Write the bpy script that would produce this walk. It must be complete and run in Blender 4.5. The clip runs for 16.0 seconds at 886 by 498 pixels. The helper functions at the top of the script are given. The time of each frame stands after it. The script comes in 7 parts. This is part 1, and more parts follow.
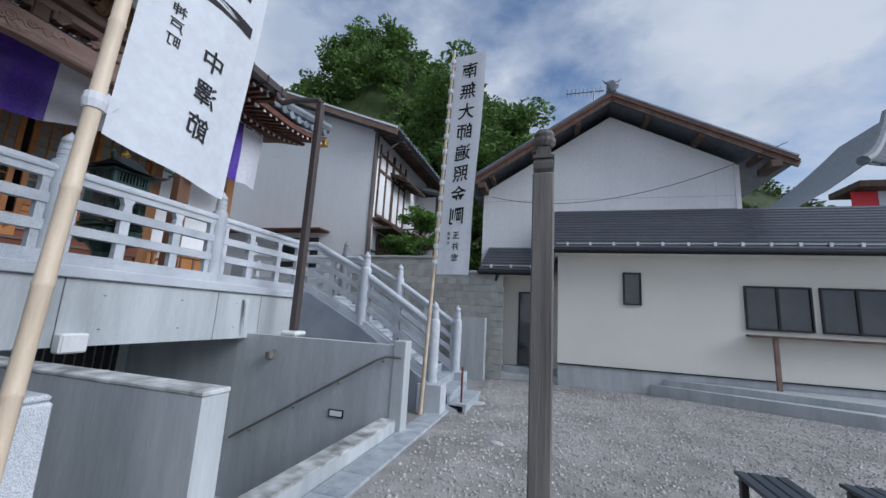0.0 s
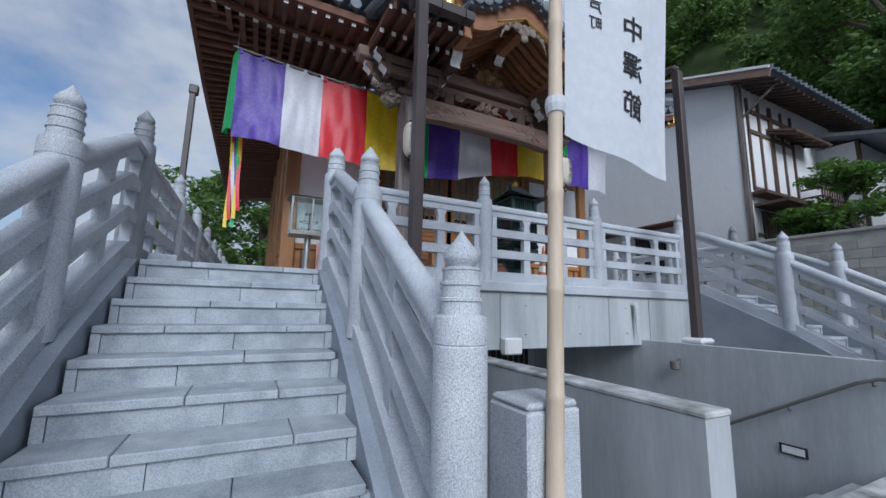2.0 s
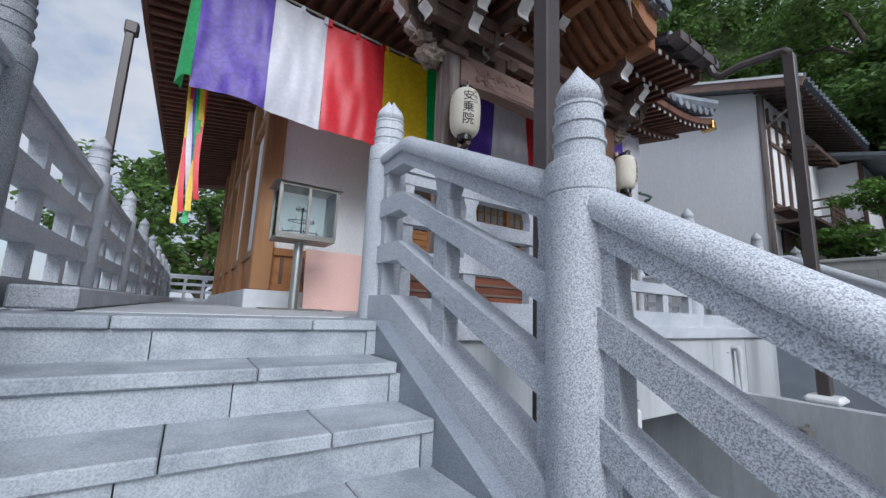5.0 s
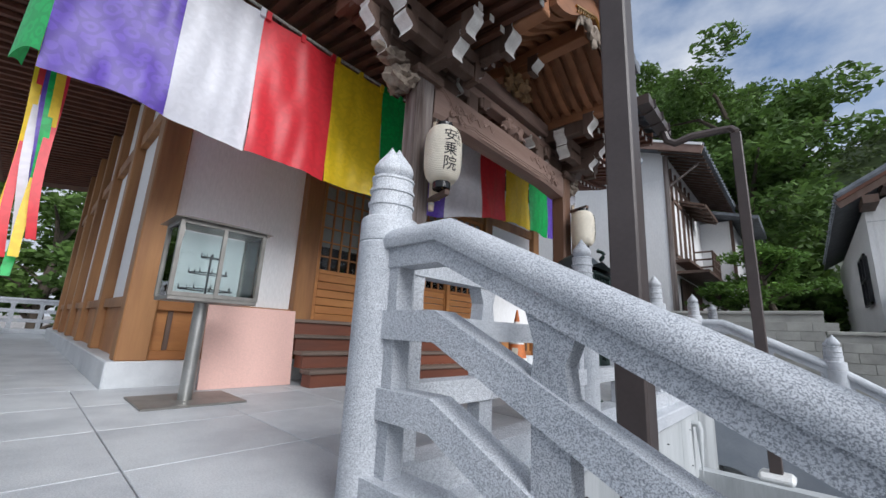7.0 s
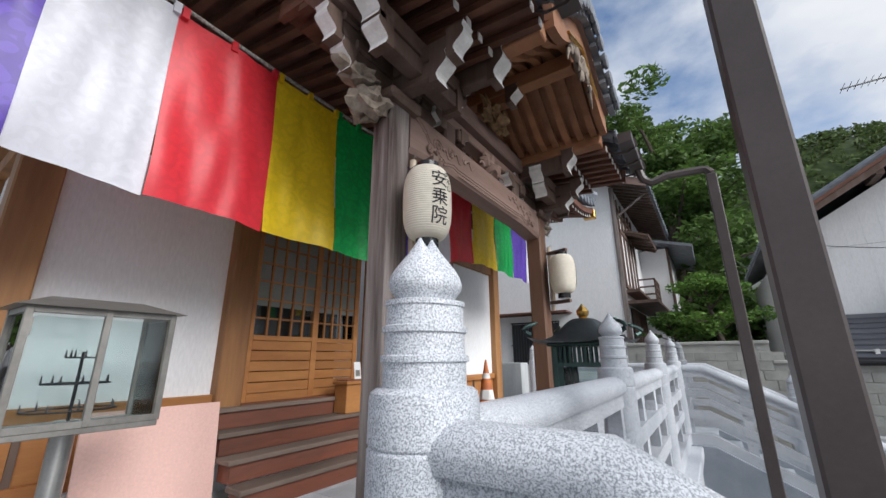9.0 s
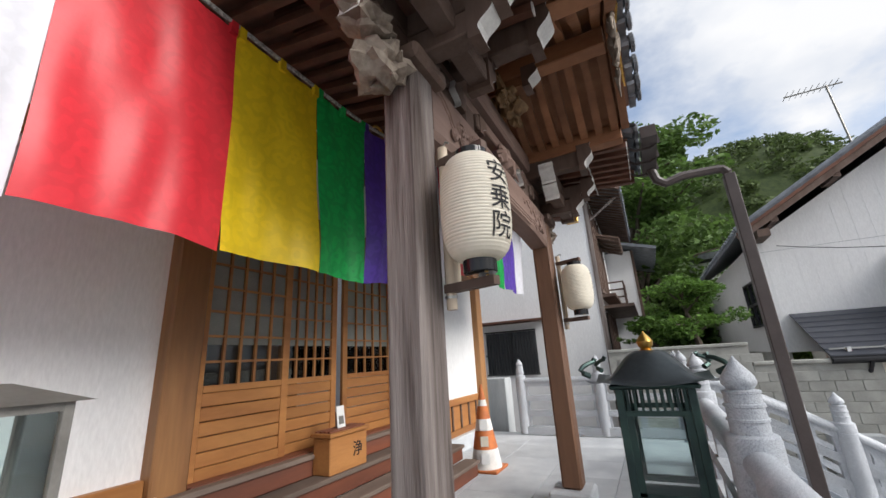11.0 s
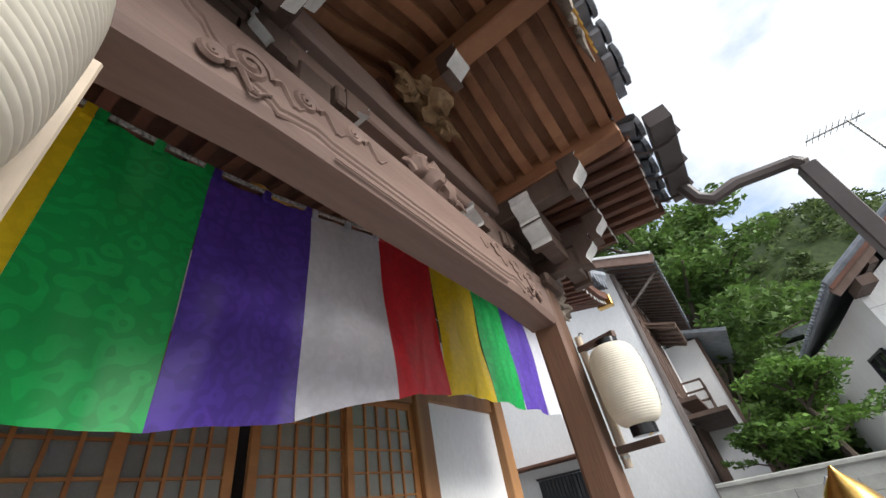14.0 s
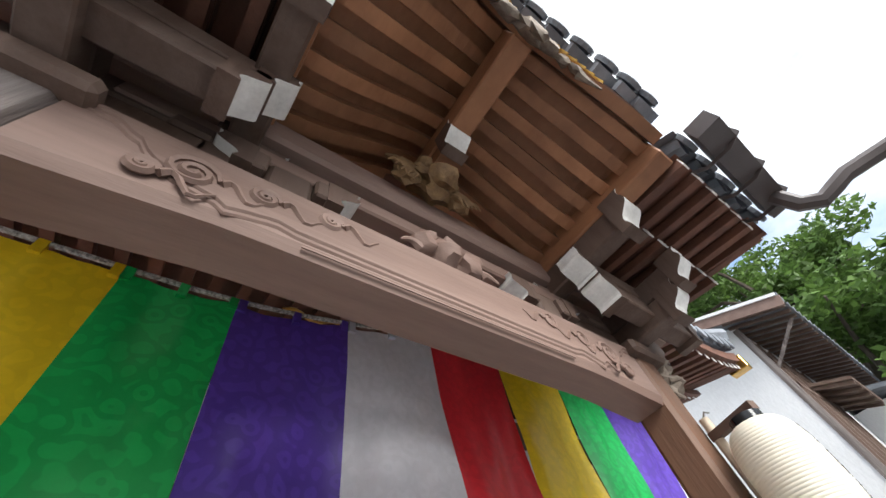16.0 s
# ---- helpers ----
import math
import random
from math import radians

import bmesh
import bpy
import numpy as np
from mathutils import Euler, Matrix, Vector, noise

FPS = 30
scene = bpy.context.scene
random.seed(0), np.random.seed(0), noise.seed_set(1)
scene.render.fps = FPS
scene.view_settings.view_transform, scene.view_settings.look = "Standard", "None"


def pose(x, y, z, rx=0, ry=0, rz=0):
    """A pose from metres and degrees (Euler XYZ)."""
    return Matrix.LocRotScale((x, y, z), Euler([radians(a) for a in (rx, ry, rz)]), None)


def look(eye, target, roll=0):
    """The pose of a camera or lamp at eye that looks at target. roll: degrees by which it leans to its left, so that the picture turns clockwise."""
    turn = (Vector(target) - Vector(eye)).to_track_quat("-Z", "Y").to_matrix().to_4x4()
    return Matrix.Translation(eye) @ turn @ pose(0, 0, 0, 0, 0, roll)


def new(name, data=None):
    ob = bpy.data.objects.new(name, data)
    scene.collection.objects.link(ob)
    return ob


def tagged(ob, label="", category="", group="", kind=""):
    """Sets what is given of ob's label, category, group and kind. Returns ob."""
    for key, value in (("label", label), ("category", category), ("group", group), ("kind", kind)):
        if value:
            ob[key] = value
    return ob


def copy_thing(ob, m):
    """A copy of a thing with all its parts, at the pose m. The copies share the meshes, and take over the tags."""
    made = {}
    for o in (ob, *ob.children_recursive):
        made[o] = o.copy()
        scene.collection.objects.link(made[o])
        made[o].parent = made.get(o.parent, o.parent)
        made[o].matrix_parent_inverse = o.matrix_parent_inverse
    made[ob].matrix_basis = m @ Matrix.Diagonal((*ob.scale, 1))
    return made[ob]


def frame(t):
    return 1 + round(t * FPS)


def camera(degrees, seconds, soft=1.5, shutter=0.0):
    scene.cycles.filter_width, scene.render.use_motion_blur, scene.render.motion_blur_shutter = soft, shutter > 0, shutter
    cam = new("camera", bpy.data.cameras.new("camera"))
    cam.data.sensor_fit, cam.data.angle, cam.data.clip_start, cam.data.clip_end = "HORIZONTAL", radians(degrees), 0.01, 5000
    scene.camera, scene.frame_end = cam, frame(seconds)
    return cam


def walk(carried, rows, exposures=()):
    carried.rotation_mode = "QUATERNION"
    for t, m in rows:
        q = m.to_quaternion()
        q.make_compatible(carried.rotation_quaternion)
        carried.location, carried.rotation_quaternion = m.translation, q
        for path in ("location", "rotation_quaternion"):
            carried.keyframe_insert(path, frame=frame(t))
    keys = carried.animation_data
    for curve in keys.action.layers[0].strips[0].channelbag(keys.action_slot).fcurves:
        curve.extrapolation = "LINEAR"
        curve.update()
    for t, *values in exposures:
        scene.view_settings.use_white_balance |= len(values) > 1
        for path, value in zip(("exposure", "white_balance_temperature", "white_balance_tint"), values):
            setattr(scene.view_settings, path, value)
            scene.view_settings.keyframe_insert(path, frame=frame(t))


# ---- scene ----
cam = camera(97.8, 16.0)
PATH = [
    (0, (0.0, 0.0, 1.5), (-0.557, 1.891, 1.838), 3.33),
    (0.5, (-0.05, -0.001, 1.546), (-0.979, 1.686, 2.087), 1.98),
    (1, (-0.131, 0.047, 1.55), (-1.339, 1.531, 2.133), 1.84),
    (1.5, (-0.374, -0.005, 1.508), (-1.888, 1.215, 1.975), 1.52),
    (2, (-0.725, -0.06, 1.446), (-2.498, 0.813, 1.75), 1.17),
    (2.5, (-1.089, -0.081, 1.424), (-2.958, 0.597, 1.639), 1.40),
    (3, (-1.47, -0.155, 1.402), (-3.342, 0.519, 1.605), 1.08),
    (3.5, (-1.856, -0.23, 1.412), (-3.73, 0.451, 1.578), 0.61),
    (4, (-2.223, -0.275, 1.527), (-4.085, 0.446, 1.638), 0.66),
    (4.5, (-2.449, -0.299, 1.685), (-4.229, 0.595, 1.858), 1.66),
    (5, (-2.647, -0.29, 1.84), (-4.304, 0.785, 2.152), 2.34),
    (5.2, (-2.727, -0.291, 1.898), (-4.339, 0.841, 2.246), 2.39),
    (7.3, (-3.667, -0.304, 2.436), (-4.985, 1.138, 2.865), 2.52),
    (7.5, (-3.724, -0.261, 2.469), (-5.035, 1.184, 2.908), 1.84),
    (8, (-3.909, -0.194, 2.598), (-5.133, 1.323, 3.045), 0.59),
    (8.5, (-4.087, -0.115, 2.728), (-5.226, 1.463, 3.185), 0.53),
    (9, (-4.259, -0.023, 2.871), (-5.335, 1.573, 3.412), -0.27),
    (9.2, (-4.318, 0.009, 2.922), (-5.391, 1.592, 3.506), -0.31),
    (11.3, (-5.128, 0.473, 3.204), (-5.956, 2.215, 3.733), -3.68),
    (11.5, (-5.158, 0.588, 3.214), (-5.969, 2.345, 3.717), -3.73),
    (12, (-5.224, 0.87, 3.193), (-6.0, 2.651, 3.667), -3.41),
    (12.5, (-5.232, 1.19, 3.194), (-5.965, 2.971, 3.733), -4.19),
    (13, (-5.182, 1.518, 3.237), (-5.886, 3.256, 3.932), -6.51),
    (13.5, (-5.219, 1.796, 3.275), (-5.965, 3.4, 4.21), -9.18),
    (14, (-5.192, 2.028, 3.314), (-5.997, 3.44, 4.479), -11.87),
    (14.5, (-5.183, 2.232, 3.354), (-6.001, 3.464, 4.699), -14.22),
    (15, (-5.216, 2.355, 3.384), (-6.011, 3.449, 4.857), -16.11),
    (15.5, (-5.208, 2.422, 3.397), (-5.984, 3.411, 4.952), -17.37),
    (16, (-5.191, 2.441, 3.4), (-5.966, 3.356, 5.0), -17.47),
]
walk(cam, [(t, look(eye, target, roll)) for t, eye, target, roll in PATH],
     [(0.0, -0.25, 5600, 9), (2.0, -0.42, 5500, 9), (4.0, -0.3, 5600, 9), (5.5, -0.08, 5850, 10), (9.0, 0.2, 6200, 10), (12.0, 0.5, 6500, 10), (13.5, 0.7, 6450, 9), (15.0, 1.05, 6350, 8), (16.0, 1.15, 6350, 8)])

# ---- world and sun ----
G, D = -0.08, 1.776          # courtyard ground, terrace deck
world = bpy.data.worlds.new("sky")
scene.world = world
world.use_nodes = True
wt = world.node_tree
wt.nodes.clear()


def wn(kind, **props):
    n = wt.nodes.new(kind)
    for k, v in props.items():
        n.inputs[k].default_value = v
    return n


sky = wt.nodes.new("ShaderNodeTexSky")
sky.sky_type = "NISHITA"
sky.sun_disc = False
sky.sun_elevation, sky.sun_rotation = radians(33), radians(99)
sky.air_density, sky.dust_density, sky.ozone_density = 1.0, 1.5, 1.5
skyg = wn("ShaderNodeBackground", Strength=0.15)
cloud_bg = wn("ShaderNodeBackground", Strength=0.78)
coord = wt.nodes.new("ShaderNodeTexCoord")
cmap = wt.nodes.new("ShaderNodeMapping")
cmap.inputs["Scale"].default_value = (1.0, 1.0, 1.7)
cn = wn("ShaderNodeTexNoise", Scale=3.0, Detail=8.0, Roughness=0.55, Distortion=0.0)
cr = wt.nodes.new("ShaderNodeValToRGB")
cr.color_ramp.elements[0].position, cr.color_ramp.elements[1].position = 0.30, 0.52
shade_n = wn("ShaderNodeTexNoise", Scale=3.4, Detail=5.0, Roughness=0.5)
shade_r = wt.nodes.new("ShaderNodeValToRGB")
shade_r.color_ramp.elements[0].position, shade_r.color_ramp.elements[1].position = 0.36, 0.60
shade_r.color_ramp.elements[0].color = (0.68, 0.73, 0.82, 1)
shade_r.color_ramp.elements[1].color = (0.97, 0.97, 0.98, 1)
mixw = wt.nodes.new("ShaderNodeMixShader")
wout = wt.nodes.new("ShaderNodeOutputWorld")
L = wt.links.new
L(coord.outputs["Generated"], cmap.inputs["Vector"])
L(cmap.outputs[0], cn.inputs["Vector"])
L(cmap.outputs[0], shade_n.inputs["Vector"])
L(cn.outputs["Fac"], cr.inputs[0])
L(shade_n.outputs["Fac"], shade_r.inputs[0])
L(shade_r.outputs[0], cloud_bg.inputs[0])
L(sky.outputs[0], skyg.inputs[0])
L(cr.outputs[0], mixw.inputs[0])
L(skyg.outputs[0], mixw.inputs[1])
L(cloud_bg.outputs[0], mixw.inputs[2])
L(mixw.outputs[0], wout.inputs[0])
sun = new("sun", bpy.data.lights.new("sun", "SUN"))
sun.data.energy, sun.data.angle, sun.data.color = 3.4, radians(36), (1.0, 0.97, 0.93)
sun.matrix_world = look((9, -1.5, 5.9), (0, 0, 0))
scene.view_settings.exposure = 0.0

# ---- materials ----


def material(name, c1, c2=None, scale=8.0, rough=0.7, metal=0.0, bump=0.15, bscale=60.0, stretch=(1, 1, 1), stain=0.25, vary=0.08,
             speck=None, spec=0.4, sheen=0.0):
    """Two-scale mottled surface: large stains, fine grain with relief, some change from piece to piece."""
    m = bpy.data.materials.new(name)
    m.use_nodes = True
    t = m.node_tree
    b = t.nodes["Principled BSDF"]
    b.inputs["Roughness"].default_value, b.inputs["Metallic"].default_value = rough, metal
    b.inputs["Specular IOR Level"].default_value = spec
    c2 = c2 or tuple(v * 0.7 for v in c1)

    def node(kind, **props):
        n = t.nodes.new(kind)
        for k, v in props.items():
            n.inputs[k].default_value = v
        return n
    co = t.nodes.new("ShaderNodeTexCoord")
    mp = t.nodes.new("ShaderNodeMapping")
    mp.inputs["Scale"].default_value = stretch
    t.links.new(co.outputs["Object"], mp.inputs["Vector"])
    info = t.nodes.new("ShaderNodeObjectInfo")
    off = t.nodes.new("ShaderNodeVectorMath")
    off.operation = "ADD"
    sc = t.nodes.new("ShaderNodeVectorMath")
    sc.operation = "SCALE"
    sc.inputs[0].default_value = (3.1, 5.3, 7.7)
    t.links.new(info.outputs["Random"], sc.inputs["Scale"])
    t.links.new(mp.outputs[0], off.inputs[0])
    t.links.new(sc.outputs[0], off.inputs[1])
    big = node("ShaderNodeTexNoise", Scale=scale, Detail=5.0, Roughness=0.6)
    fine = node("ShaderNodeTexNoise", Scale=bscale, Detail=3.0, Roughness=0.65)
    t.links.new(off.outputs[0], big.inputs["Vector"])
    t.links.new(off.outputs[0], fine.inputs["Vector"])
    mix = t.nodes.new("ShaderNodeMix")
    mix.data_type = "RGBA"
    mix.inputs[6].default_value, mix.inputs[7].default_value = (*c1, 1), (*c2, 1)
    mr = node("ShaderNodeMapRange")
    mr.inputs[1].default_value, mr.inputs[2].default_value = 0.35, 0.68
    t.links.new(big.outputs["Fac"], mr.inputs[0])
    mm = t.nodes.new("ShaderNodeMath")
    mm.operation = "MULTIPLY"
    mm.inputs[1].default_value = min(1.0, stain * 4)
    t.links.new(mr.outputs[0], mm.inputs[0])
    t.links.new(mm.outputs[0], mix.inputs[0])
    col = mix.outputs[2]
    if speck:
        ramp = t.nodes.new("ShaderNodeValToRGB")
        ramp.color_ramp.interpolation = "LINEAR"
        ramp.color_ramp.elements[0].position, ramp.color_ramp.elements[1].position = 0.40, 0.56
        ramp.color_ramp.elements[0].color, ramp.color_ramp.elements[1].color = (*speck, 1), (1, 1, 1, 1)
        sp = node("ShaderNodeTexNoise", Scale=bscale * 1.9, Detail=2.0, Roughness=0.7)
        t.links.new(co.outputs["Object"], sp.inputs["Vector"])
        t.links.new(sp.outputs["Fac"], ramp.inputs[0])
        mul = t.nodes.new("ShaderNodeMix")
        mul.data_type, mul.blend_type = "RGBA", "MULTIPLY"
        mul.inputs[0].default_value = 1.0
        t.links.new(col, mul.inputs[6])
        t.links.new(ramp.outputs[0], mul.inputs[7])
        col = mul.outputs[2]
    hsv = t.nodes.new("ShaderNodeHueSaturation")
    vr = node("ShaderNodeMapRange")
    vr.inputs[3].default_value, vr.inputs[4].default_value = 1 - vary, 1 + vary
    t.links.new(info.outputs["Random"], vr.inputs[0])
    t.links.new(vr.outputs[0], hsv.inputs["Value"])
    t.links.new(col, hsv.inputs["Color"])
    fg = node("ShaderNodeMapRange")
    fg.inputs[3].default_value, fg.inputs[4].default_value = 0.84, 1.16
    t.links.new(fine.outputs["Fac"], fg.inputs[0])
    vm = t.nodes.new("ShaderNodeMath")
    vm.operation = "MULTIPLY"
    t.links.new(vr.outputs[0], vm.inputs[0])
    t.links.new(fg.outputs[0], vm.inputs[1])
    t.links.new(vm.outputs[0], hsv.inputs["Value"])
    t.links.new(hsv.outputs[0], b.inputs["Base Color"])
    if bump:
        bp = node("ShaderNodeBump", Strength=bump, Distance=0.01)
        t.links.new(fine.outputs["Fac"], bp.inputs["Height"])
        t.links.new(bp.outputs[0], b.inputs["Normal"])
    if sheen:
        b.inputs["Sheen Weight"].default_value = sheen
    return m


def cloth(name, c, glow=0.25, damask=0.45, rough=0.42):
    """Thin woven cloth: lets some light through, with a faint damask figure and fine folds."""
    m = material(name, c, tuple(v * (1 - 0.3 * damask) for v in c), scale=5, rough=rough, bump=0.12, bscale=16, stain=0.25, vary=0.0, spec=0.5)
    t = m.node_tree
    b = t.nodes["Principled BSDF"]
    tr = t.nodes.new("ShaderNodeBsdfTranslucent")
    vo = t.nodes.new("ShaderNodeTexVoronoi")
    vo.feature = "SMOOTH_F1"
    vo.inputs["Scale"].default_value, vo.inputs["Smoothness"].default_value = 11.0, 0.3
    cd = t.nodes.new("ShaderNodeTexCoord")
    wob = t.nodes.new("ShaderNodeTexNoise")
    wob.inputs["Scale"].default_value, wob.inputs["Detail"].default_value = 9.0, 1.0
    addv = t.nodes.new("ShaderNodeMath")
    addv.operation = "MULTIPLY_ADD"
    addv.inputs[1].default_value, addv.inputs[2].default_value = 0.9, 0.0
    sn = t.nodes.new("ShaderNodeMath")
    sn.operation = "SINE"
    sm = t.nodes.new("ShaderNodeMath")
    sm.operation = "MULTIPLY"
    sm.inputs[1].default_value = 11.0
    rr = t.nodes.new("ShaderNodeMapRange")
    rr.inputs[1].default_value, rr.inputs[2].default_value = -0.25, 0.3
    rr.inputs[3].default_value, rr.inputs[4].default_value = 1 - 0.5 * damask, 1.03
    hs = t.nodes.new("ShaderNodeHueSaturation")
    t.links.new(cd.outputs["Object"], vo.inputs["Vector"])
    t.links.new(cd.outputs["Object"], wob.inputs["Vector"])
    t.links.new(wob.outputs["Fac"], addv.inputs[0])
    t.links.new(vo.outputs["Distance"], addv.inputs[2])
    t.links.new(addv.outputs[0], sm.inputs[0])
    t.links.new(sm.outputs[0], sn.inputs[0])
    t.links.new(sn.outputs[0], rr.inputs[0])
    t.links.new(rr.outputs[0], hs.inputs["Value"])
    t.links.new(b.inputs["Base Color"].links[0].from_socket, hs.inputs["Color"])
    t.links.new(hs.outputs[0], b.inputs["Base Color"])
    tr.inputs[0].default_value = (*c, 1)
    mx = t.nodes.new("ShaderNodeMixShader")
    mx.inputs[0].default_value = glow
    t.links.new(b.outputs[0], mx.inputs[1])
    t.links.new(tr.outputs[0], mx.inputs[2])
    t.links.new(mx.outputs[0], t.nodes["Material Output"].inputs[0])
    return m


def glass_mat(name, tint=(0.9, 0.95, 0.95), mixf=0.82, rough=0.02):
    m = bpy.data.materials.new(name)
    m.use_nodes = True
    t = m.node_tree
    t.nodes.clear()
    tr, gl = t.nodes.new("ShaderNodeBsdfTransparent"), t.nodes.new("ShaderNodeBsdfGlossy")
    tr.inputs[0].default_value = (*tint, 1)
    gl.inputs["Roughness"].default_value = rough
    fr = t.nodes.new("ShaderNodeFresnel")
    fr.inputs[0].default_value = 1.5
    mx, o = t.nodes.new("ShaderNodeMixShader"), t.nodes.new("ShaderNodeOutputMaterial")
    t.links.new(fr.outputs[0], mx.inputs[0])
    t.links.new(tr.outputs[0], mx.inputs[1])
    t.links.new(gl.outputs[0], mx.inputs[2])
    t.links.new(mx.outputs[0], o.inputs[0])
    return m


GRANITE = material("granite", (0.66, 0.68, 0.71), (0.44, 0.47, 0.51), 2.2, 0.6, bump=0.22, bscale=150, speck=(0.40, 0.41, 0.43), stain=0.2)
# Shaded copy of the granite: its darker, bluer colour carries the shade.
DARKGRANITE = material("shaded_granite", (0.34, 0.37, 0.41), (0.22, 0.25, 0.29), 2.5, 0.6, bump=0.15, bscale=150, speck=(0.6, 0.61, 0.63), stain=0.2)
STEP = material("step_granite", (0.46, 0.49, 0.52), (0.28, 0.31, 0.34), 5, 0.6, bump=0.15, bscale=90, speck=(0.72, 0.73, 0.74), vary=0.07)
PAVE = material("paving", (0.60, 0.62, 0.63), (0.44, 0.46, 0.48), 2.5, 0.5, bump=0.12, bscale=80, speck=(0.8, 0.8, 0.82), vary=0.09)
CONC = material("concrete", (0.47, 0.49, 0.50), (0.31, 0.33, 0.34), 2.2, 0.85, bump=0.12, bscale=35, stretch=(1.4, 1.4, 0.22), stain=0.2, vary=0.02)
CONCTOP = material("weathered_coping", (0.60, 0.61, 0.60), (0.16, 0.16, 0.15), 5, 0.9, bump=0.3, bscale=40, stain=0.25)
BLOCK = material("block_wall", (0.40, 0.40, 0.37), (0.27, 0.27, 0.25), 2, 0.92, bump=0.3, bscale=50)
GRAVEL = material("gravel", (0.43, 0.41, 0.40), (0.24, 0.23, 0.22), 1.2, 0.95, bump=0.9, bscale=45, speck=(0.45, 0.44, 0.42))
PEBBLE = material("pebble", (0.46, 0.44, 0.42), (0.30, 0.28, 0.27), 9, 0.9, bump=0.1, vary=0.0)
PLASTER = material("white_plaster", (0.78, 0.78, 0.78), (0.68, 0.68, 0.68), 0.8, 0.9, bump=0.06, bscale=50, stretch=(1, 1, 0.25), stain=0.15, vary=0.02)
SIDING = material("house_wall", (0.76, 0.73, 0.66), (0.70, 0.67, 0.60), 0.7, 0.85, bump=0.15, bscale=120, stain=0.15, vary=0.01)
DARKWOOD = material("dark_wood", (0.085, 0.05, 0.036), (0.14, 0.095, 0.075), 5, 0.68, bump=0.3, bscale=45, stretch=(1, 1, 0.12), vary=0.12)
BEAMWOOD = material("beam_wood", (0.17, 0.105, 0.082), (0.25, 0.17, 0.14), 3, 0.66, bump=0.25, bscale=45, stretch=(1, 0.1, 1), vary=0.08)
RAFTWOOD = material("rafter_wood", (0.34, 0.155, 0.075), (0.20, 0.085, 0.04), 4, 0.6, bump=0.2, bscale=40, stretch=(0.4, 0.4, 1), vary=0.2)
EAVEWOOD = material("eave_wood", (0.15, 0.062, 0.038), (0.085, 0.036, 0.023), 4, 0.7, bump=0.2, bscale=40, vary=0.15)
GREYWOOD = material("weathered_post", (0.055, 0.036, 0.030), (0.30, 0.26, 0.24), 6, 0.82, bump=0.8, bscale=46, stretch=(1.8, 1.8, 0.10), stain=0.25)
DOORWOOD = material("door_wood", (0.42, 0.19, 0.06), (0.28, 0.11, 0.035), 3, 0.5, bump=0.18, bscale=40, stretch=(1, 0.2, 1), vary=0.12)
POSTWOOD = material("pillar_wood", (0.36, 0.18, 0.07), (0.19, 0.085, 0.035), 3, 0.55, bump=0.2, bscale=40, stretch=(1, 1, 0.1), vary=0.1)
STEPWOOD = material("step_wood", (0.20, 0.065, 0.035), (0.12, 0.05, 0.035), 3, 0.5, bump=0.2, bscale=40, stretch=(1, 0.15, 1), vary=0.15)
TREADWOOD = material("tread_wood", (0.20, 0.15, 0.12), (0.11, 0.08, 0.065), 3, 0.7, bump=0.3, bscale=40, stretch=(1, 0.15, 1), vary=0.15)
TILE = material("roof_tile", (0.20, 0.22, 0.245), (0.12, 0.13, 0.15), 6, 0.55, bump=0.1, bscale=50, vary=0.25)
WHITEPAINT = material("white_end_paint", (0.80, 0.79, 0.76), (0.62, 0.60, 0.57), 8, 0.8, bump=0.1, vary=0.06)
CARVED = material("carved_wood", (0.30, 0.25, 0.20), (0.14, 0.105, 0.08), 14, 0.8, bump=0.7, bscale=30, vary=0.1)
DRAGON = material("carved_brown_wood", (0.27, 0.165, 0.075), (0.12, 0.065, 0.03), 16, 0.7, bump=0.6, bscale=40)
BAMBOO = material("bamboo", (0.60, 0.49, 0.37), (0.47, 0.38, 0.28), 5, 0.5, bump=0.08, stretch=(1, 1, 0.2))
OLDPOLE = material("old_post", (0.075, 0.068, 0.065), (0.19, 0.175, 0.16), 5, 0.85, bump=0.5, bscale=40, stretch=(1.3, 1.3, 0.07))
PIPE = material("brown_pipe", (0.058, 0.045, 0.043), (0.075, 0.06, 0.057), 3, 0.42, bump=0.02, vary=0.02)
PAPER = cloth("lantern_paper", (0.80, 0.75, 0.64), 0.3, 0.03, 0.7)
LACQ = material("black_lacquer", (0.012, 0.012, 0.013), (0.02, 0.02, 0.02), 4, 0.12, bump=0.0)
INK = material("ink", (0.012, 0.012, 0.014), (0.02, 0.02, 0.022), 20, 0.8, bump=0.0)
BRONZE = material("green_bronze", (0.035, 0.055, 0.055), (0.055, 0.10, 0.085), 5, 0.42, 0.6, bump=0.15, bscale=50)
GOLD = material("gold", (0.75, 0.48, 0.14), (0.55, 0.33, 0.09), 12, 0.28, 1.0, bump=0.05)
STEEL = material("stainless", (0.52, 0.52, 0.50), (0.42, 0.42, 0.40), 6, 0.35, 0.9, bump=0.03)
AGED = material("grey_metal", (0.26, 0.25, 0.23), (0.19, 0.18, 0.165), 6, 0.45, 0.6, bump=0.05)
PINK = material("pink_board", (0.70, 0.45, 0.39), (0.64, 0.41, 0.36), 2, 0.7, bump=0.04, stain=0.15)
ROOFMETAL = material("dark_metal_roof", (0.055, 0.06, 0.075), (0.075, 0.08, 0.095), 2, 0.42, 0.2, bump=0.04, vary=0.06)
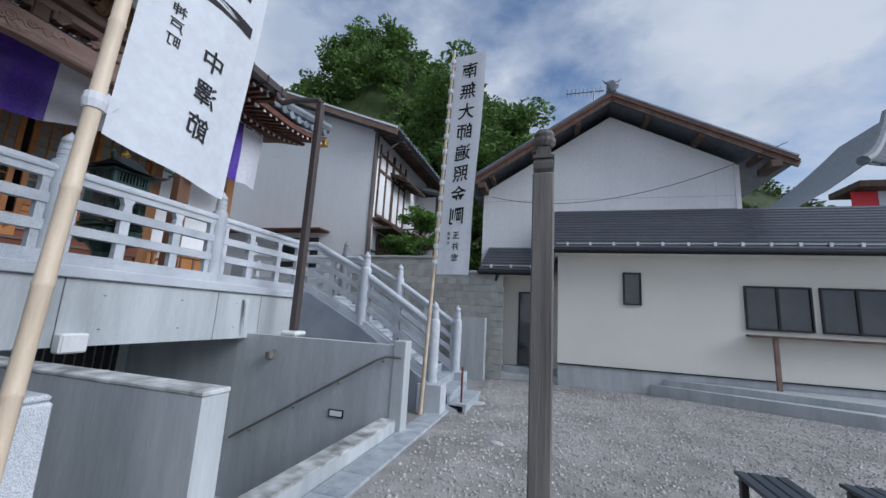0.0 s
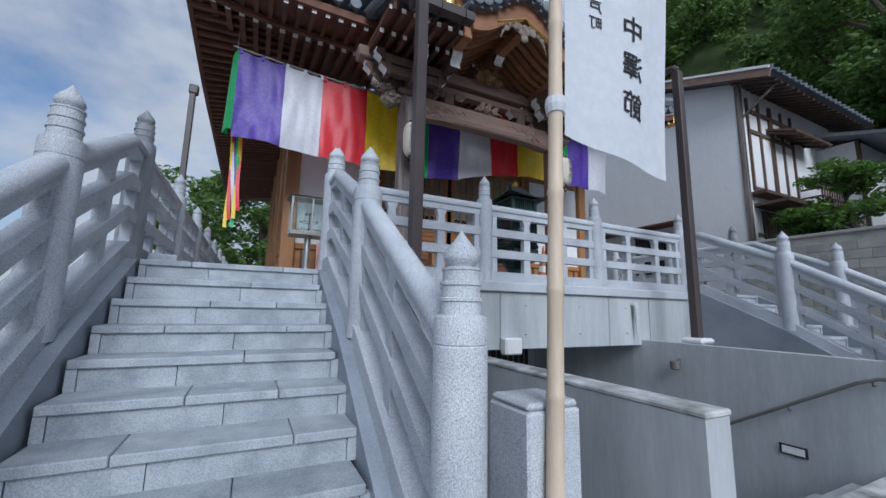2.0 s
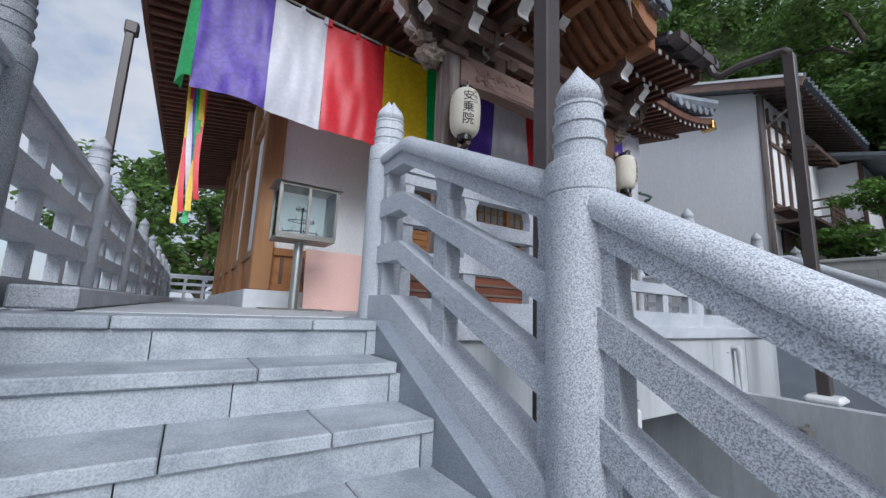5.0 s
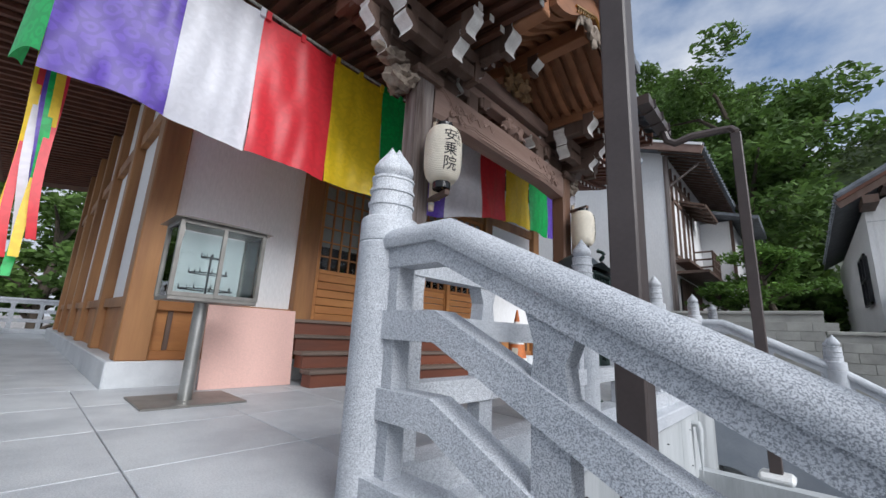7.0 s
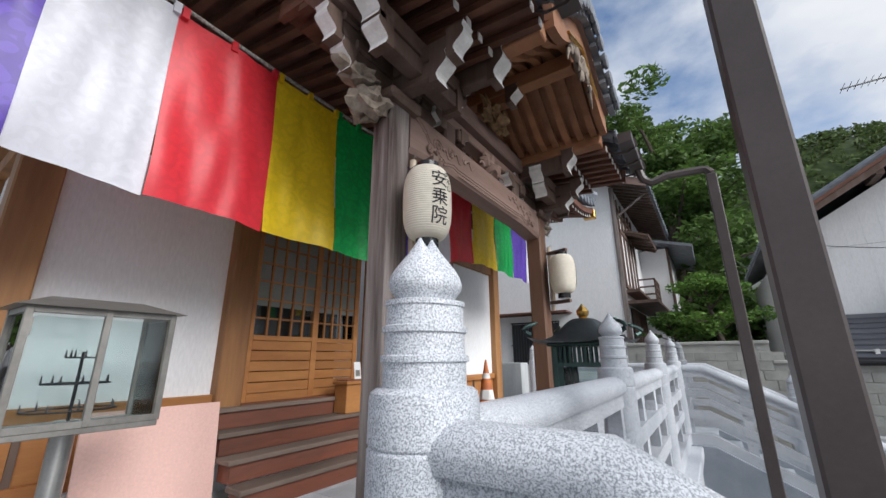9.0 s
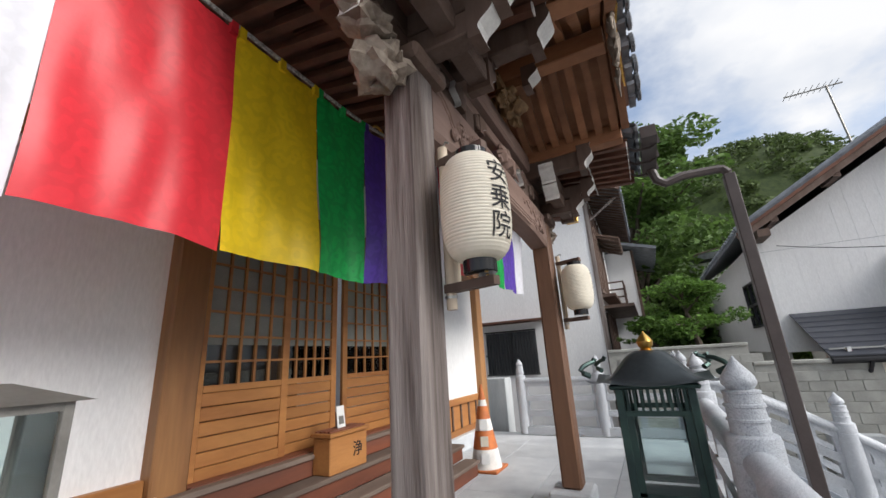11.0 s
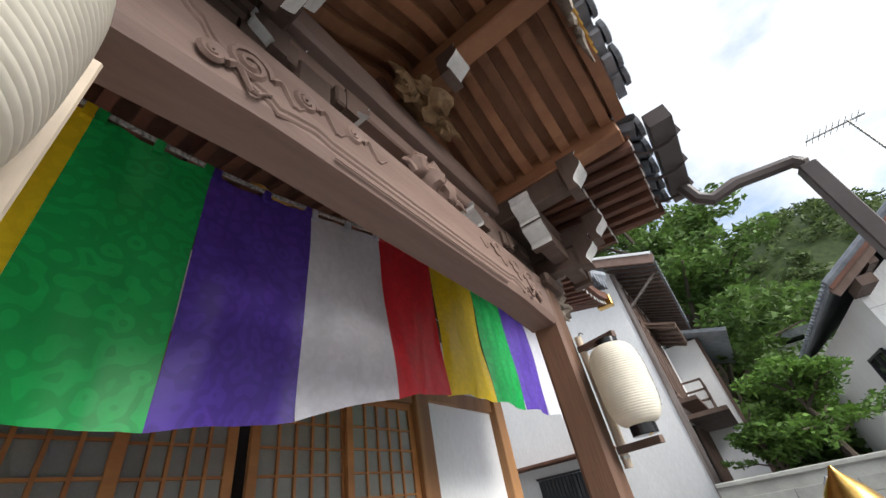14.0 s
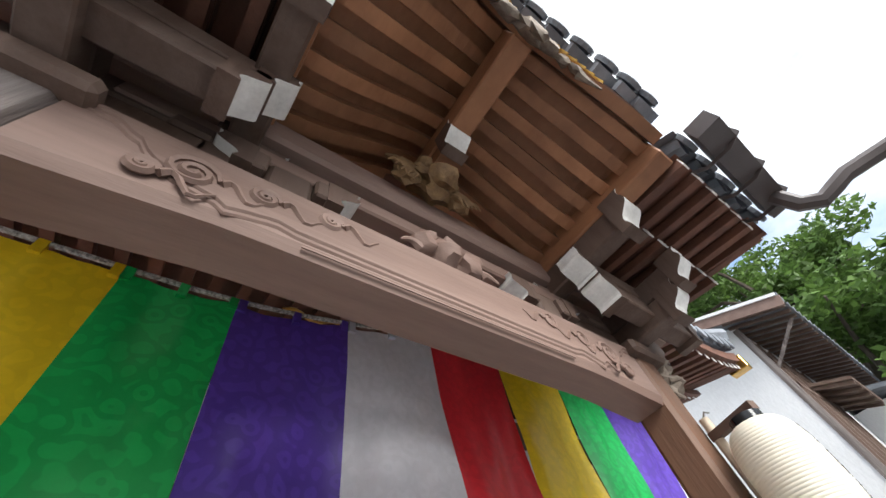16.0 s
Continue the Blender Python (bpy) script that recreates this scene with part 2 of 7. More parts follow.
WHITEPLASTIC = material("white_plastic", (0.75, 0.75, 0.74), (0.66, 0.66, 0.65), 4, 0.4, bump=0.0)
BLACKMETAL = material("black_metal", (0.02, 0.021, 0.024), (0.03, 0.03, 0.033), 4, 0.4, 0.3, bump=0.02)
# Near-black that puts the shade of unlit rooms into the colour.
ROOMSHADE = material("room_shade", (0.03, 0.025, 0.02), (0.02, 0.016, 0.014), 2, 0.9, bump=0.0)
SHOJI = material("shoji_pane", (0.26, 0.27, 0.25), (0.21, 0.22, 0.20), 3, 0.25, bump=0.0, vary=0.12)
BARK = material("bark", (0.11, 0.085, 0.065), (0.06, 0.05, 0.04), 6, 0.95, bump=0.8, bscale=20)
ROPE = material("cord", (0.12, 0.11, 0.10), (0.5, 0.48, 0.44), 60, 0.8, bump=0.3)
GLASS = glass_mat("glass")
WINGLASS = material("window_glass", (0.03, 0.035, 0.04), (0.05, 0.055, 0.06), 1.5, 0.05, bump=0.0, spec=0.9)
CLOTHS = {
    "purple": cloth("purple_cloth", (0.12, 0.06, 0.44)), "white": cloth("white_cloth", (0.74, 0.74, 0.80), 0.3, 0.07),
    "red": cloth("red_cloth", (0.74, 0.035, 0.05), 0.25, 0.14), "yellow": cloth("yellow_cloth", (0.88, 0.62, 0.02), 0.25, 0.14), "green": cloth("green_cloth", (0.02, 0.50, 0.11))}
NOBORI = cloth("flag_cloth", (0.76, 0.78, 0.82), 0.35, 0.02, 0.8)


def leaf_mat(name, c1, c2):
    m = material(name, c1, c2, 0.7, 0.6, bump=0.0, stain=0.25, vary=0.1, spec=0.3)
    t = m.node_tree
    g = t.nodes.new("ShaderNodeNewGeometry")
    h = t.nodes.new("ShaderNodeHueSaturation")
    r = t.nodes.new("ShaderNodeMapRange")
    r.inputs[3].default_value, r.inputs[4].default_value = 0.55, 1.5
    b = t.nodes["Principled BSDF"]
    old = b.inputs["Base Color"].links[0].from_socket
    t.links.new(g.outputs["Random Per Island"], r.inputs[0])
    t.links.new(r.outputs[0], h.inputs["Value"])
    t.links.new(old, h.inputs["Color"])
    t.links.new(h.outputs[0], b.inputs["Base Color"])
    tr = t.nodes.new("ShaderNodeBsdfTranslucent")
    t.links.new(h.outputs[0], tr.inputs[0])
    mx = t.nodes.new("ShaderNodeMixShader")
    mx.inputs[0].default_value = 0.35
    t.links.new(b.outputs[0], mx.inputs[1])
    t.links.new(tr.outputs[0], mx.inputs[2])
    t.links.new(mx.outputs[0], t.nodes["Material Output"].inputs[0])
    return m


LEAF = leaf_mat("leaves", (0.12, 0.20, 0.045), (0.07, 0.13, 0.032))
LEAF_LIGHT = leaf_mat("young_leaves", (0.12, 0.22, 0.04), (0.07, 0.14, 0.03))
LEAF_FAR = leaf_mat("far_leaves", (0.10, 0.14, 0.045), (0.055, 0.085, 0.03))

# ---- mesh helpers ----


def thing(name, label, category, at=(0, 0, 0), group="", kind=""):
    e = new(name)
    e.location = at
    e.empty_display_size = 0.1
    return tagged(e, label, category, group, kind)


def part(name, bm, mat, parent=None, label="", smooth=False):
    me = bpy.data.meshes.new(name)
    bmesh.ops.recalc_face_normals(bm, faces=bm.faces)
    bm.to_mesh(me)
    bm.free()
    if smooth:
        for p in me.polygons:
            p.use_smooth = True
        me.set_sharp_from_angle(angle=radians(38))
    for x in (mat if isinstance(mat, (list, tuple)) else [mat]):
        me.materials.append(x)
    ob = new(name, me)
    if parent:
        ob.parent = parent
        if parent.type == "EMPTY" or parent.parent is None:
            ob.matrix_parent_inverse = Matrix.Translation(parent.location).inverted()
    if label:
        ob["label"] = label
    return ob


def box(bm, x0, x1, y0, y1, z0, z1, bevel=0.0):
    v = [bm.verts.new((x, y, z)) for x in (x0, x1) for y in (y0, y1) for z in (z0, z1)]
    fs = [bm.faces.new([v[i] for i in f]) for f in ((0, 1, 3, 2), (4, 6, 7, 5), (0, 4, 5, 1), (2, 3, 7, 6), (0, 2, 6, 4), (1, 5, 7, 3))]
    if bevel:
        es = list({e for f in fs for e in f.edges})
        bmesh.ops.bevel(bm, geom=es, offset=bevel, segments=1, affect="EDGES")
    return v


def boxbm(*a, bevel=0.0):
    bm = bmesh.new()
    box(bm, *a, bevel=bevel)
    return bm


def lathe(bm, profile, n=20, at=(0, 0, 0), squash=(1, 1)):
    rings = []
    for r, z in profile:
        rings.append([bm.verts.new((at[0] + squash[0] * r * math.cos(2 * math.pi * i / n), at[1] + squash[1] * r * math.sin(2 * math.pi * i / n), at[2] + z)) for i in range(n)])
    for a, b in zip(rings, rings[1:]):
        for i in range(n):
            bm.faces.new((a[i], a[(i + 1) % n], b[(i + 1) % n], b[i]))
    bm.faces.new(rings[0][::-1])
    bm.faces.new(rings[-1])
    return bm


def sweep(bm, path, profile, up=(0, 0, 1), scales=None):
    """Carries a closed profile (across, up) along a path of points."""
    path = [Vector(p) for p in path]
    rings = []
    for i, p in enumerate(path):
        d = (path[min(i + 1, len(path) - 1)] - path[max(i - 1, 0)]).normalized()
        side = d.cross(Vector(up)).normalized()
        u = side.cross(d)
        s = scales[i] if scales else 1.0
        rings.append([bm.verts.new(p + side * a * s + u * b * s) for a, b in profile])
    n = len(profile)
    for a, b in zip(rings, rings[1:]):
        for i in range(n):
            bm.faces.new((a[i], a[(i + 1) % n], b[(i + 1) % n], b[i]))
    bm.faces.new(rings[0][::-1])
    bm.faces.new(rings[-1])
    return bm


def ring(r, n=10, sx=1.0, sy=1.0):
    return [(r * sx * math.cos(2 * math.pi * i / n), r * sy * math.sin(2 * math.pi * i / n)) for i in range(n)]


def rect(w, h):
    return [(-w / 2, -h / 2), (w / 2, -h / 2), (w / 2, h / 2), (-w / 2, h / 2)]


def beam(bm, p, q, w, h, up=(0, 0, 1)):
    return sweep(bm, [p, q], rect(w, h), up)


def shear(bm, path, w, z0, z1):
    """A rail that follows a path with upright ends: width w, from z0 to z1 above the path."""
    rings = []
    pts = [Vector(p) for p in path]
    for i, p in enumerate(pts):
        d = pts[min(i + 1, len(pts) - 1)] - pts[max(i - 1, 0)]
        s = Vector((d.y, -d.x, 0)).normalized() * (w / 2)
        rings.append([bm.verts.new(p + s * k + Vector((0, 0, z))) for k, z in ((-1, z0), (1, z0), (1, z1), (-1, z1))])
    for a, b in zip(rings, rings[1:]):
        for i in range(4):
            bm.faces.new((a[i], a[(i + 1) % 4], b[(i + 1) % 4], b[i]))
    bm.faces.new(rings[0][::-1])
    bm.faces.new(rings[-1])
    return bm


def grid(bm, nu, nv, fn, mat=0):
    vs = [[bm.verts.new(fn(i / nu, j / nv)) for j in range(nv + 1)] for i in range(nu + 1)]
    for i in range(nu):
        for j in range(nv):
            f = bm.faces.new((vs[i][j], vs[i + 1][j], vs[i + 1][j + 1], vs[i][j + 1]))
            f.material_index = mat
    return bm


def text_mesh(name, body, size, mat, parent, matrix, extrude=0.002, label=""):
    cu = bpy.data.curves.new(name, "FONT")
    cu.body, cu.size, cu.align_x, cu.align_y, cu.extrude = body, size, "CENTER", "CENTER", extrude
    tmp = new(name, cu)
    dg = bpy.context.evaluated_depsgraph_get()
    me = bpy.data.meshes.new_from_object(tmp.evaluated_get(dg))
    bpy.data.objects.remove(tmp)
    me.materials.clear()
    me.materials.append(mat)
    me.transform(matrix)
    ob = new(name, me)
    ob.parent = parent
    if parent:
        ob.matrix_parent_inverse = Matrix.Translation(parent.location).inverted()
    if label:
        ob["label"] = label
    return ob

# ---- ground, pit, terrace ----
PX0, PX1, PY0, PY1 = -9.0, -2.05, 1.90, 5.10        # basement and its open pit
bm = bmesh.new()
xs, ys = (-400, PX0, PX1, 400), (-400, PY0, PY1, 400)
gv = [[bm.verts.new((x, y, G)) for y in ys] for x in xs]
for i in range(3):
    for j in range(3):
        if (i, j) != (1, 1):
            bm.faces.new((gv[i][j], gv[i + 1][j], gv[i + 1][j + 1], gv[i][j + 1]))
tagged(part("ground", bm, GRAVEL), "grey crushed-stone gravel of the temple courtyard", "ground", kind="structure")

pit = thing("basement_pit", "bare cast concrete light well and stairs down to a basement", "concrete pit", kind="structure")
part("floor", boxbm(PX0, PX1 + 0.2, PY0 - 0.2, PY1 + 0.2, -1.5, -1.3), CONC, pit)
part("near_wall", boxbm(-4.75, -1.78, 1.72, 1.90, -1.3, 1.00), CONC, pit)
part("near_coping", boxbm(-4.75, -1.77, 1.715, 1.905, 1.00, 1.03, bevel=0.008), CONCTOP, pit, "mould-blackened top of the concrete wall")
part("far_wall", boxbm(-4.75, -2.12, 5.10, 5.28, -1.3, 1.05), CONC, pit)
part("far_wall_end", boxbm(-2.12, -1.94, 5.08, 5.30, G, 1.12, bevel=0.01), CONC, pit)
part("kerb", boxbm(-2.22, -2.02, 1.90, 5.10, -1.3, 0.08, bevel=0.008), CONC, pit)
part("kerb_top", boxbm(-2.225, -2.015, 1.90, 5.08, 0.08, 0.10), CONCTOP, pit, "weathered top of the low kerb")
part("back_wall", boxbm(-7.2, -7.0, PY0, PY1, -1.3, 1.6), CONC, pit)
part("side_wall", boxbm(-7.0, -4.75, 1.72, 1.90, -1.3, 1.6), CONC, pit)
part("side_wall", boxbm(-7.0, -4.75, 5.10, 5.28, -1.3, 1.6), CONC, pit)
for i in range(6):
    part("pit_step", boxbm(-2.5 - 0.28 * i, -2.22 - 0.28 * i, 1.9, 5.1, -1.3, -0.08 - 0.2 * i), CONC, pit)
bars = part("barred_gate", boxbm(-6.99, -6.95, 3.7, 4.9, -1.3, 0.85), BLACKMETAL, pit, "dark barred basement door")
for i in range(9):
    part("bar", boxbm(-6.95, -6.93, 3.75 + i * 0.13, 3.77 + i * 0.13, -1.3, 0.8), AGED, bars)
hr = thing("handrail", "slim grey steel wall handrail sloping down the concrete wall", "handrail", (-2.2, 5.04, 0.9))
part("rail", sweep(bmesh.new(), [(-1.98, 5.03, 0.90), (-2.2, 5.03, 0.90), (-2.35, 5.03, 0.84), (-4.6, 5.03, -0.45)], ring(0.017, 8)), AGED, hr, smooth=True)
for x, z in ((-2.25, 0.88), (-2.9, 0.52), (-3.6, 0.12), (-4.3, -0.28)):
    part("rail_bracket", sweep(bmesh.new(), [(x, 5.03, z), (x, 5.05, z - 0.05), (x, 5.10, z - 0.05)], ring(0.009, 6)), AGED, hr)
wl = thing("wall_light", "small recessed step light with a dark frame", "light", (-2.9, 5.09, 0.1))
part("frame", boxbm(-3.03, -2.80, 5.085, 5.10, 0.02, 0.12), BLACKMETAL, wl)
part("lens", boxbm(-3.01, -2.82, 5.08, 5.085, 0.035, 0.105), WHITEPLASTIC, wl)
drain = thing("drain_channel", "blue-grey covered concrete drain strip beside the gravel", "drain", kind="structure")
for i in range(12):
    part("drain_cover", boxbm(-2.0, -1.68, 1.2 + i * 0.5, 1.69 + i * 0.5, G - 0.02, G + 0.03, bevel=0.006), STEP, drain)

terrace = thing("terrace", "raised cast concrete temple terrace with a granite edge", "terrace", kind="structure")
part("front_wall", boxbm(-4.80, -4.60, -1.2, 1.72, G, 1.66), CONC, terrace)
for y0, y1 in ((1.72, 2.62), (2.63, 4.45), (4.46, 5.30)):
    part("front_panel", boxbm(-4.80, -4.60, y0, y1, 0.98, 1.66, bevel=0.004), CONC, terrace)
part("front_wall", boxbm(-4.80, -4.60, 5.31, 8.3, G, 1.66), CONC, terrace)
part("edge_slab", boxbm(-4.86, -4.55, 0.80, 6.24, 1.66, D, bevel=0.01), GRANITE, terrace)
part("deck_bed", boxbm(-26, -4.80, -1.2, 8.3, 1.50, D - 0.04), CONC, terrace)
part("end_wall", boxbm(-26, -4.80, -1.3, -1.2, G, D - 0.04), CONC, terrace)
part("end_wall", boxbm(-26, -4.80, 8.3, 8.4, G, D - 0.04), CONC, terrace)
bm = bmesh.new()
for (x, y) in [(-4.597, yy) for yy in (2.1, 3.0, 3.9, 4.8)]:
    for z in (1.15, 1.5):
        lathe(bm, [(0.014, -0.003), (0.014, 0.003)], 8, (x, y, z))
part("tie_hole", bm, BLACKMETAL, terrace)
pvc = thing("wall_pipe", "short grey plastic drain pipe on the concrete wall", "pipe", (-4.54, 5.0, 1.3))
part("pipe", sweep(bmesh.new(), [(-4.60, 4.93, 1.55), (-4.54, 4.93, 1.55), (-4.53, 4.93, 1.50), (-4.53, 4.93, 0.98)], ring(0.035, 10)), CONC, pvc, smooth=True)
jb = thing("junction_box", "white plastic weatherproof box on the concrete", "electrical box", (-4.55, 2.75, 1.05))
part("box", boxbm(-4.60, -4.48, 2.62, 2.86, 0.93, 1.12, bevel=0.015), WHITEPLASTIC, jb)
part("lid", boxbm(-4.48, -4.472, 2.635, 2.845, 0.945, 1.105, bevel=0.003), WHITEPLASTIC, jb)
sp = thing("security_light", "small round wall spotlight on the concrete", "light", (-3.9, 5.08, 0.8))
part("head", lathe(bmesh.new(), [(0.03, -0.07), (0.06, -0.05), (0.065, 0.04), (0.05, 0.05)], 14, (-4.05, 5.0, 0.78)), AGED, sp, smooth=True)
part("arm", beam(bmesh.new(), (-4.05, 5.02, 0.80), (-4.05, 5.10, 0.84), 0.03, 0.03), AGED, sp)

# ---- granite stairs and railings ----
RISE, GOING, LIP0 = 0.1547, 0.272, -4.38


def stairs(yc, name, label):
    st = thing(name, label, "stairs", (-3, yc, 0), kind="structure")
    hw = 0.66
    for k in range(12):
        x, z = LIP0 + GOING * k, D - RISE * k
        cuts = [-hw, (-0.32, 0.12, -0.12)[k % 3], (0.36, hw - 0.02, 0.30)[k % 3], hw]
        for a, b in zip(cuts, cuts[1:]):
            if b - a < 0.1:
                continue
            part("tread", boxbm(x - GOING - 0.06, x, yc + a + 0.002, yc + b - 0.002, z - 0.045, z, bevel=0.005), STEP, st)
        for a, b in ((-hw + 0.045, 0.05 if k % 2 else -0.2), (0.05 if k % 2 else -0.2, hw - 0.045)):
            part("riser", boxbm(x - 0.05, x - 0.022, yc + a + 0.002, yc + b - 0.002, z - RISE, z - 0.046), STEP, st)
        for s in (-1, 1):
            part("riser_end", boxbm(x - 0.06, x - 0.012, yc + s * (hw - 0.022) - 0.022, yc + s * (hw - 0.022) + 0.022, z - RISE, z - 0.046), STEP, st)
    bm = bmesh.new()
    pts = [(-4.8, D - 0.2), (-1.55, -0.05), (-1.55, G), (-4.8, G)]
    a = [bm.verts.new((x, yc - hw, z)) for x, z in pts]
    b = [bm.verts.new((x, yc + hw, z)) for x, z in pts]
    bm.faces.new(a)
    bm.faces.new(b[::-1])
    for i in range(4):
        bm.faces.new((a[i], a[(i + 1) % 4], b[(i + 1) % 4], b[i]))
    part("core", bm, CONC, st)
    return st


POST_PROFILE = [(0.098, 0.0), (0.098, 0.93), (0.094, 0.935), (0.098, 0.94), (0.098, 1.015), (0.095, 1.03), (0.086, 1.037), (0.073, 1.039), (0.072, 1.085), (0.078, 1.088), (0.078, 1.098),
                (0.071, 1.101), (0.070, 1.142), (0.076, 1.145), (0.076, 1.156), (0.069, 1.159), (0.068, 1.196), (0.072, 1.199), (0.072, 1.208), (0.048, 1.213),
                (0.056, 1.224), (0.064, 1.234), (0.0665, 1.246), (0.0625, 1.263), (0.052, 1.281), (0.039, 1.298), (0.027, 1.313), (0.016, 1.329), (0.008, 1.341), (0.002, 1.352)]


def railing(posts, label, pathfn=None, curb=True):
    """A granite railing: onion-topped posts, a round top rail, two square rails, saddle blocks and a base plate."""
    r = thing("stone_railing", label, "railing", posts[0], group="granite railings")
    for p in posts:
        part("post", lathe(bmesh.new(), POST_PROFILE, 24, p), GRANITE, r, smooth=True)
    for i, (p, q) in enumerate(zip(posts, posts[1:])):
        p, q = Vector(p), Vector(q)
        path = pathfn(i, p, q) if pathfn else [p, q]
        up = lambda z: [Vector(v) + Vector((0, 0, z)) for v in path]
        bmr = bmesh.new()
        sweep(bmr, up(0.93), [(0.066 * math.cos(a), 0.058 * math.sin(a)) for a in [math.pi * (-0.16 + 1.32 * k / 9) for k in range(10)]])
        part("top_rail", bmr, GRANITE, r, smooth=True)
        part("rail_web", shear(bmesh.new(), path, 0.085, 0.83, 0.905), GRANITE, r)
        part("middle_rail", shear(bmesh.new(), path, 0.10, 0.575, 0.675), GRANITE, r)
        part("lower_rail", shear(bmesh.new(), path, 0.10, 0.31, 0.41), GRANITE, r)
        part("base_plate", shear(bmesh.new(), path, 0.15, 0.0, 0.13), GRANITE, r)
        n = max(1, round((q - p).length / 0.65) - 1)
        tot = [(Vector(b) - Vector(a)).length for a, b in zip(path, path[1:])]
        for k in [(j + 1) / (n + 1) for j in range(n)] + [0.07, 0.93]:
            d, s = k * sum(tot), 0
            while s < len(tot) - 1 and d > tot[s]:
                d -= tot[s]
                s += 1
            c = Vector(path[s]).lerp(Vector(path[s + 1]), d / tot[s])
            dr = (Vector(path[s + 1]) - Vector(path[s]))
            dr.z = 0
            sl = (Vector(path[s + 1]).z - Vector(path[s]).z) / max(dr.length, 1e-6)
            dr.normalize()
            side = Vector((dr.y, -dr.x, 0))
            mid = 0.07 < k < 0.93
            wa = 0.05 if mid else 0.035
            for z0, z1, flare in ((0.13, 0.31, 0), (0.41, 0.575, 0), (0.675, 0.83, 1)):
                bmk = bmesh.new()
                lev = [(z0, wa), (z0 + 0.5 * (z1 - z0), wa * (0.8 if flare else 1)), (z1, wa * (1.35 if flare and mid else 1))]
                rr = []
                for z, w in lev:
                    rr.append([bmk.verts.new(c + dr * (w * e) + side * (0.036 * f) + Vector((0, 0, z + sl * w * e))) for e, f in ((-1, -1), (1, -1), (1, 1), (-1, 1))])
                for a, b in zip(rr, rr[1:]):
                    for t in range(4):
                        bmk.faces.new((a[t], a[(t + 1) % 4], b[(t + 1) % 4], b[t]))
                bmk.faces.new(rr[0][::-1])
                bmk.faces.new(rr[-1])
                part("strut", bmk, GRANITE, r)
    return r


def stair_rail(y, label):
    posts = [(-4.76, y, D), (-3.345, y, 1.244), (-1.97, y, 0.385)]

    def path(i, p, q):
        return [p, (-4.42, y, D), q] if i == 0 else [p, q]
    r = railing(posts, label, path)
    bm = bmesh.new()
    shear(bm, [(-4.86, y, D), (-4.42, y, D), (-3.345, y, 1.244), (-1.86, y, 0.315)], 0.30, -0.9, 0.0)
    # The plate is the railing's granite, its shaded side painted in.
    part("string_course", bm, DARKGRANITE, r, "granite side plate with shade put into its colour")
    part("post_block", boxbm(-2.16, -1.74, y - 0.16, y + 0.16, G, 0.385, bevel=0.012), GRANITE, r)
    return r


S1, S2 = -0.18, 7.25
stairs(S1, "stairs_1", "grey granite steps with thin projecting treads between railings")
stairs(S2, "stairs_2", "second flight of grey granite steps beside the block wall")
stair_rail(S1 + 0.81, "speckled granite stair railing with onion-topped round posts")
stair_rail(S1 - 0.83, "speckled granite stair railing climbing to the terrace")
stair_rail(S2 - 0.82, "granite railing of the second stairs")
stair_rail(S2 + 0.82, "granite railing of the second stairs beside the block wall")
railing([(-4.75, 0.66, D), (-4.75, 2.49, D), (-4.75, 4.41, D), (-4.75, 6.40, D)], "granite railing along the terrace's front edge")
railing([(-4.76 - 1.9 * i, S1 - 0.83, D) for i in range(9)], "long granite railing beside the paved passage")
railing([(x, S2 + 0.82, D) for x in (-4.76, -6.0, -7.43)], "granite railing at the far end of the terrace")
railing([(-19.96, -1.0 + 1.75 * i, D) for i in range(3)], "granite railing closing the passage far behind")
part("passage_kerb", boxbm(-19.8, -4.9, S1 - 0.72, S1 - 0.50, D, D + 0.10, bevel=0.01), GRANITE, terrace)

# flag stubs beside the stairs
for x, y, z1, lab in ((-2.05, 1.02, 1.10, "square granite stub that holds a bamboo flagpole"), (-2.75, 1.0, 1.05, "square granite stub beside the stairs")):
    t = thing("granite_stub", lab, "stone post", (x, y, G))
    part("shaft", boxbm(x - 0.13, x + 0.13, y - 0.13, y + 0.13, G, z1 - 0.03, bevel=0.01), GRANITE, t)
    part("cap", boxbm(x - 0.125, x + 0.125, y - 0.125, y + 0.125, z1 - 0.03, z1, bevel=0.012), GRANITE, t)

# ---- main hall ----
HX, HY0, HY1 = -8.1, 0.45, 7.0          # front wall, corner pillars
SILL = 2.46
hall = thing("temple_hall", "wooden temple hall with white plaster panels and lattice doors", "temple", (HX, 3.6, D), kind="structure")
for s, y0, y1 in ((0, 0.28, 7.75),):
    part("plinth", boxbm(-18, -7.98, y0, y1, D - 0.05, 2.0, bevel=0.012), PAVE, hall, "pale stone plinth")


def pillar(x, y, w=0.24, z0=2.0, z1=5.9, mat=POSTWOOD):
    return part("pillar", boxbm(x - w / 2, x + w / 2, y - w / 2, y + w / 2, z0, z1, bevel=0.012), mat, hall)


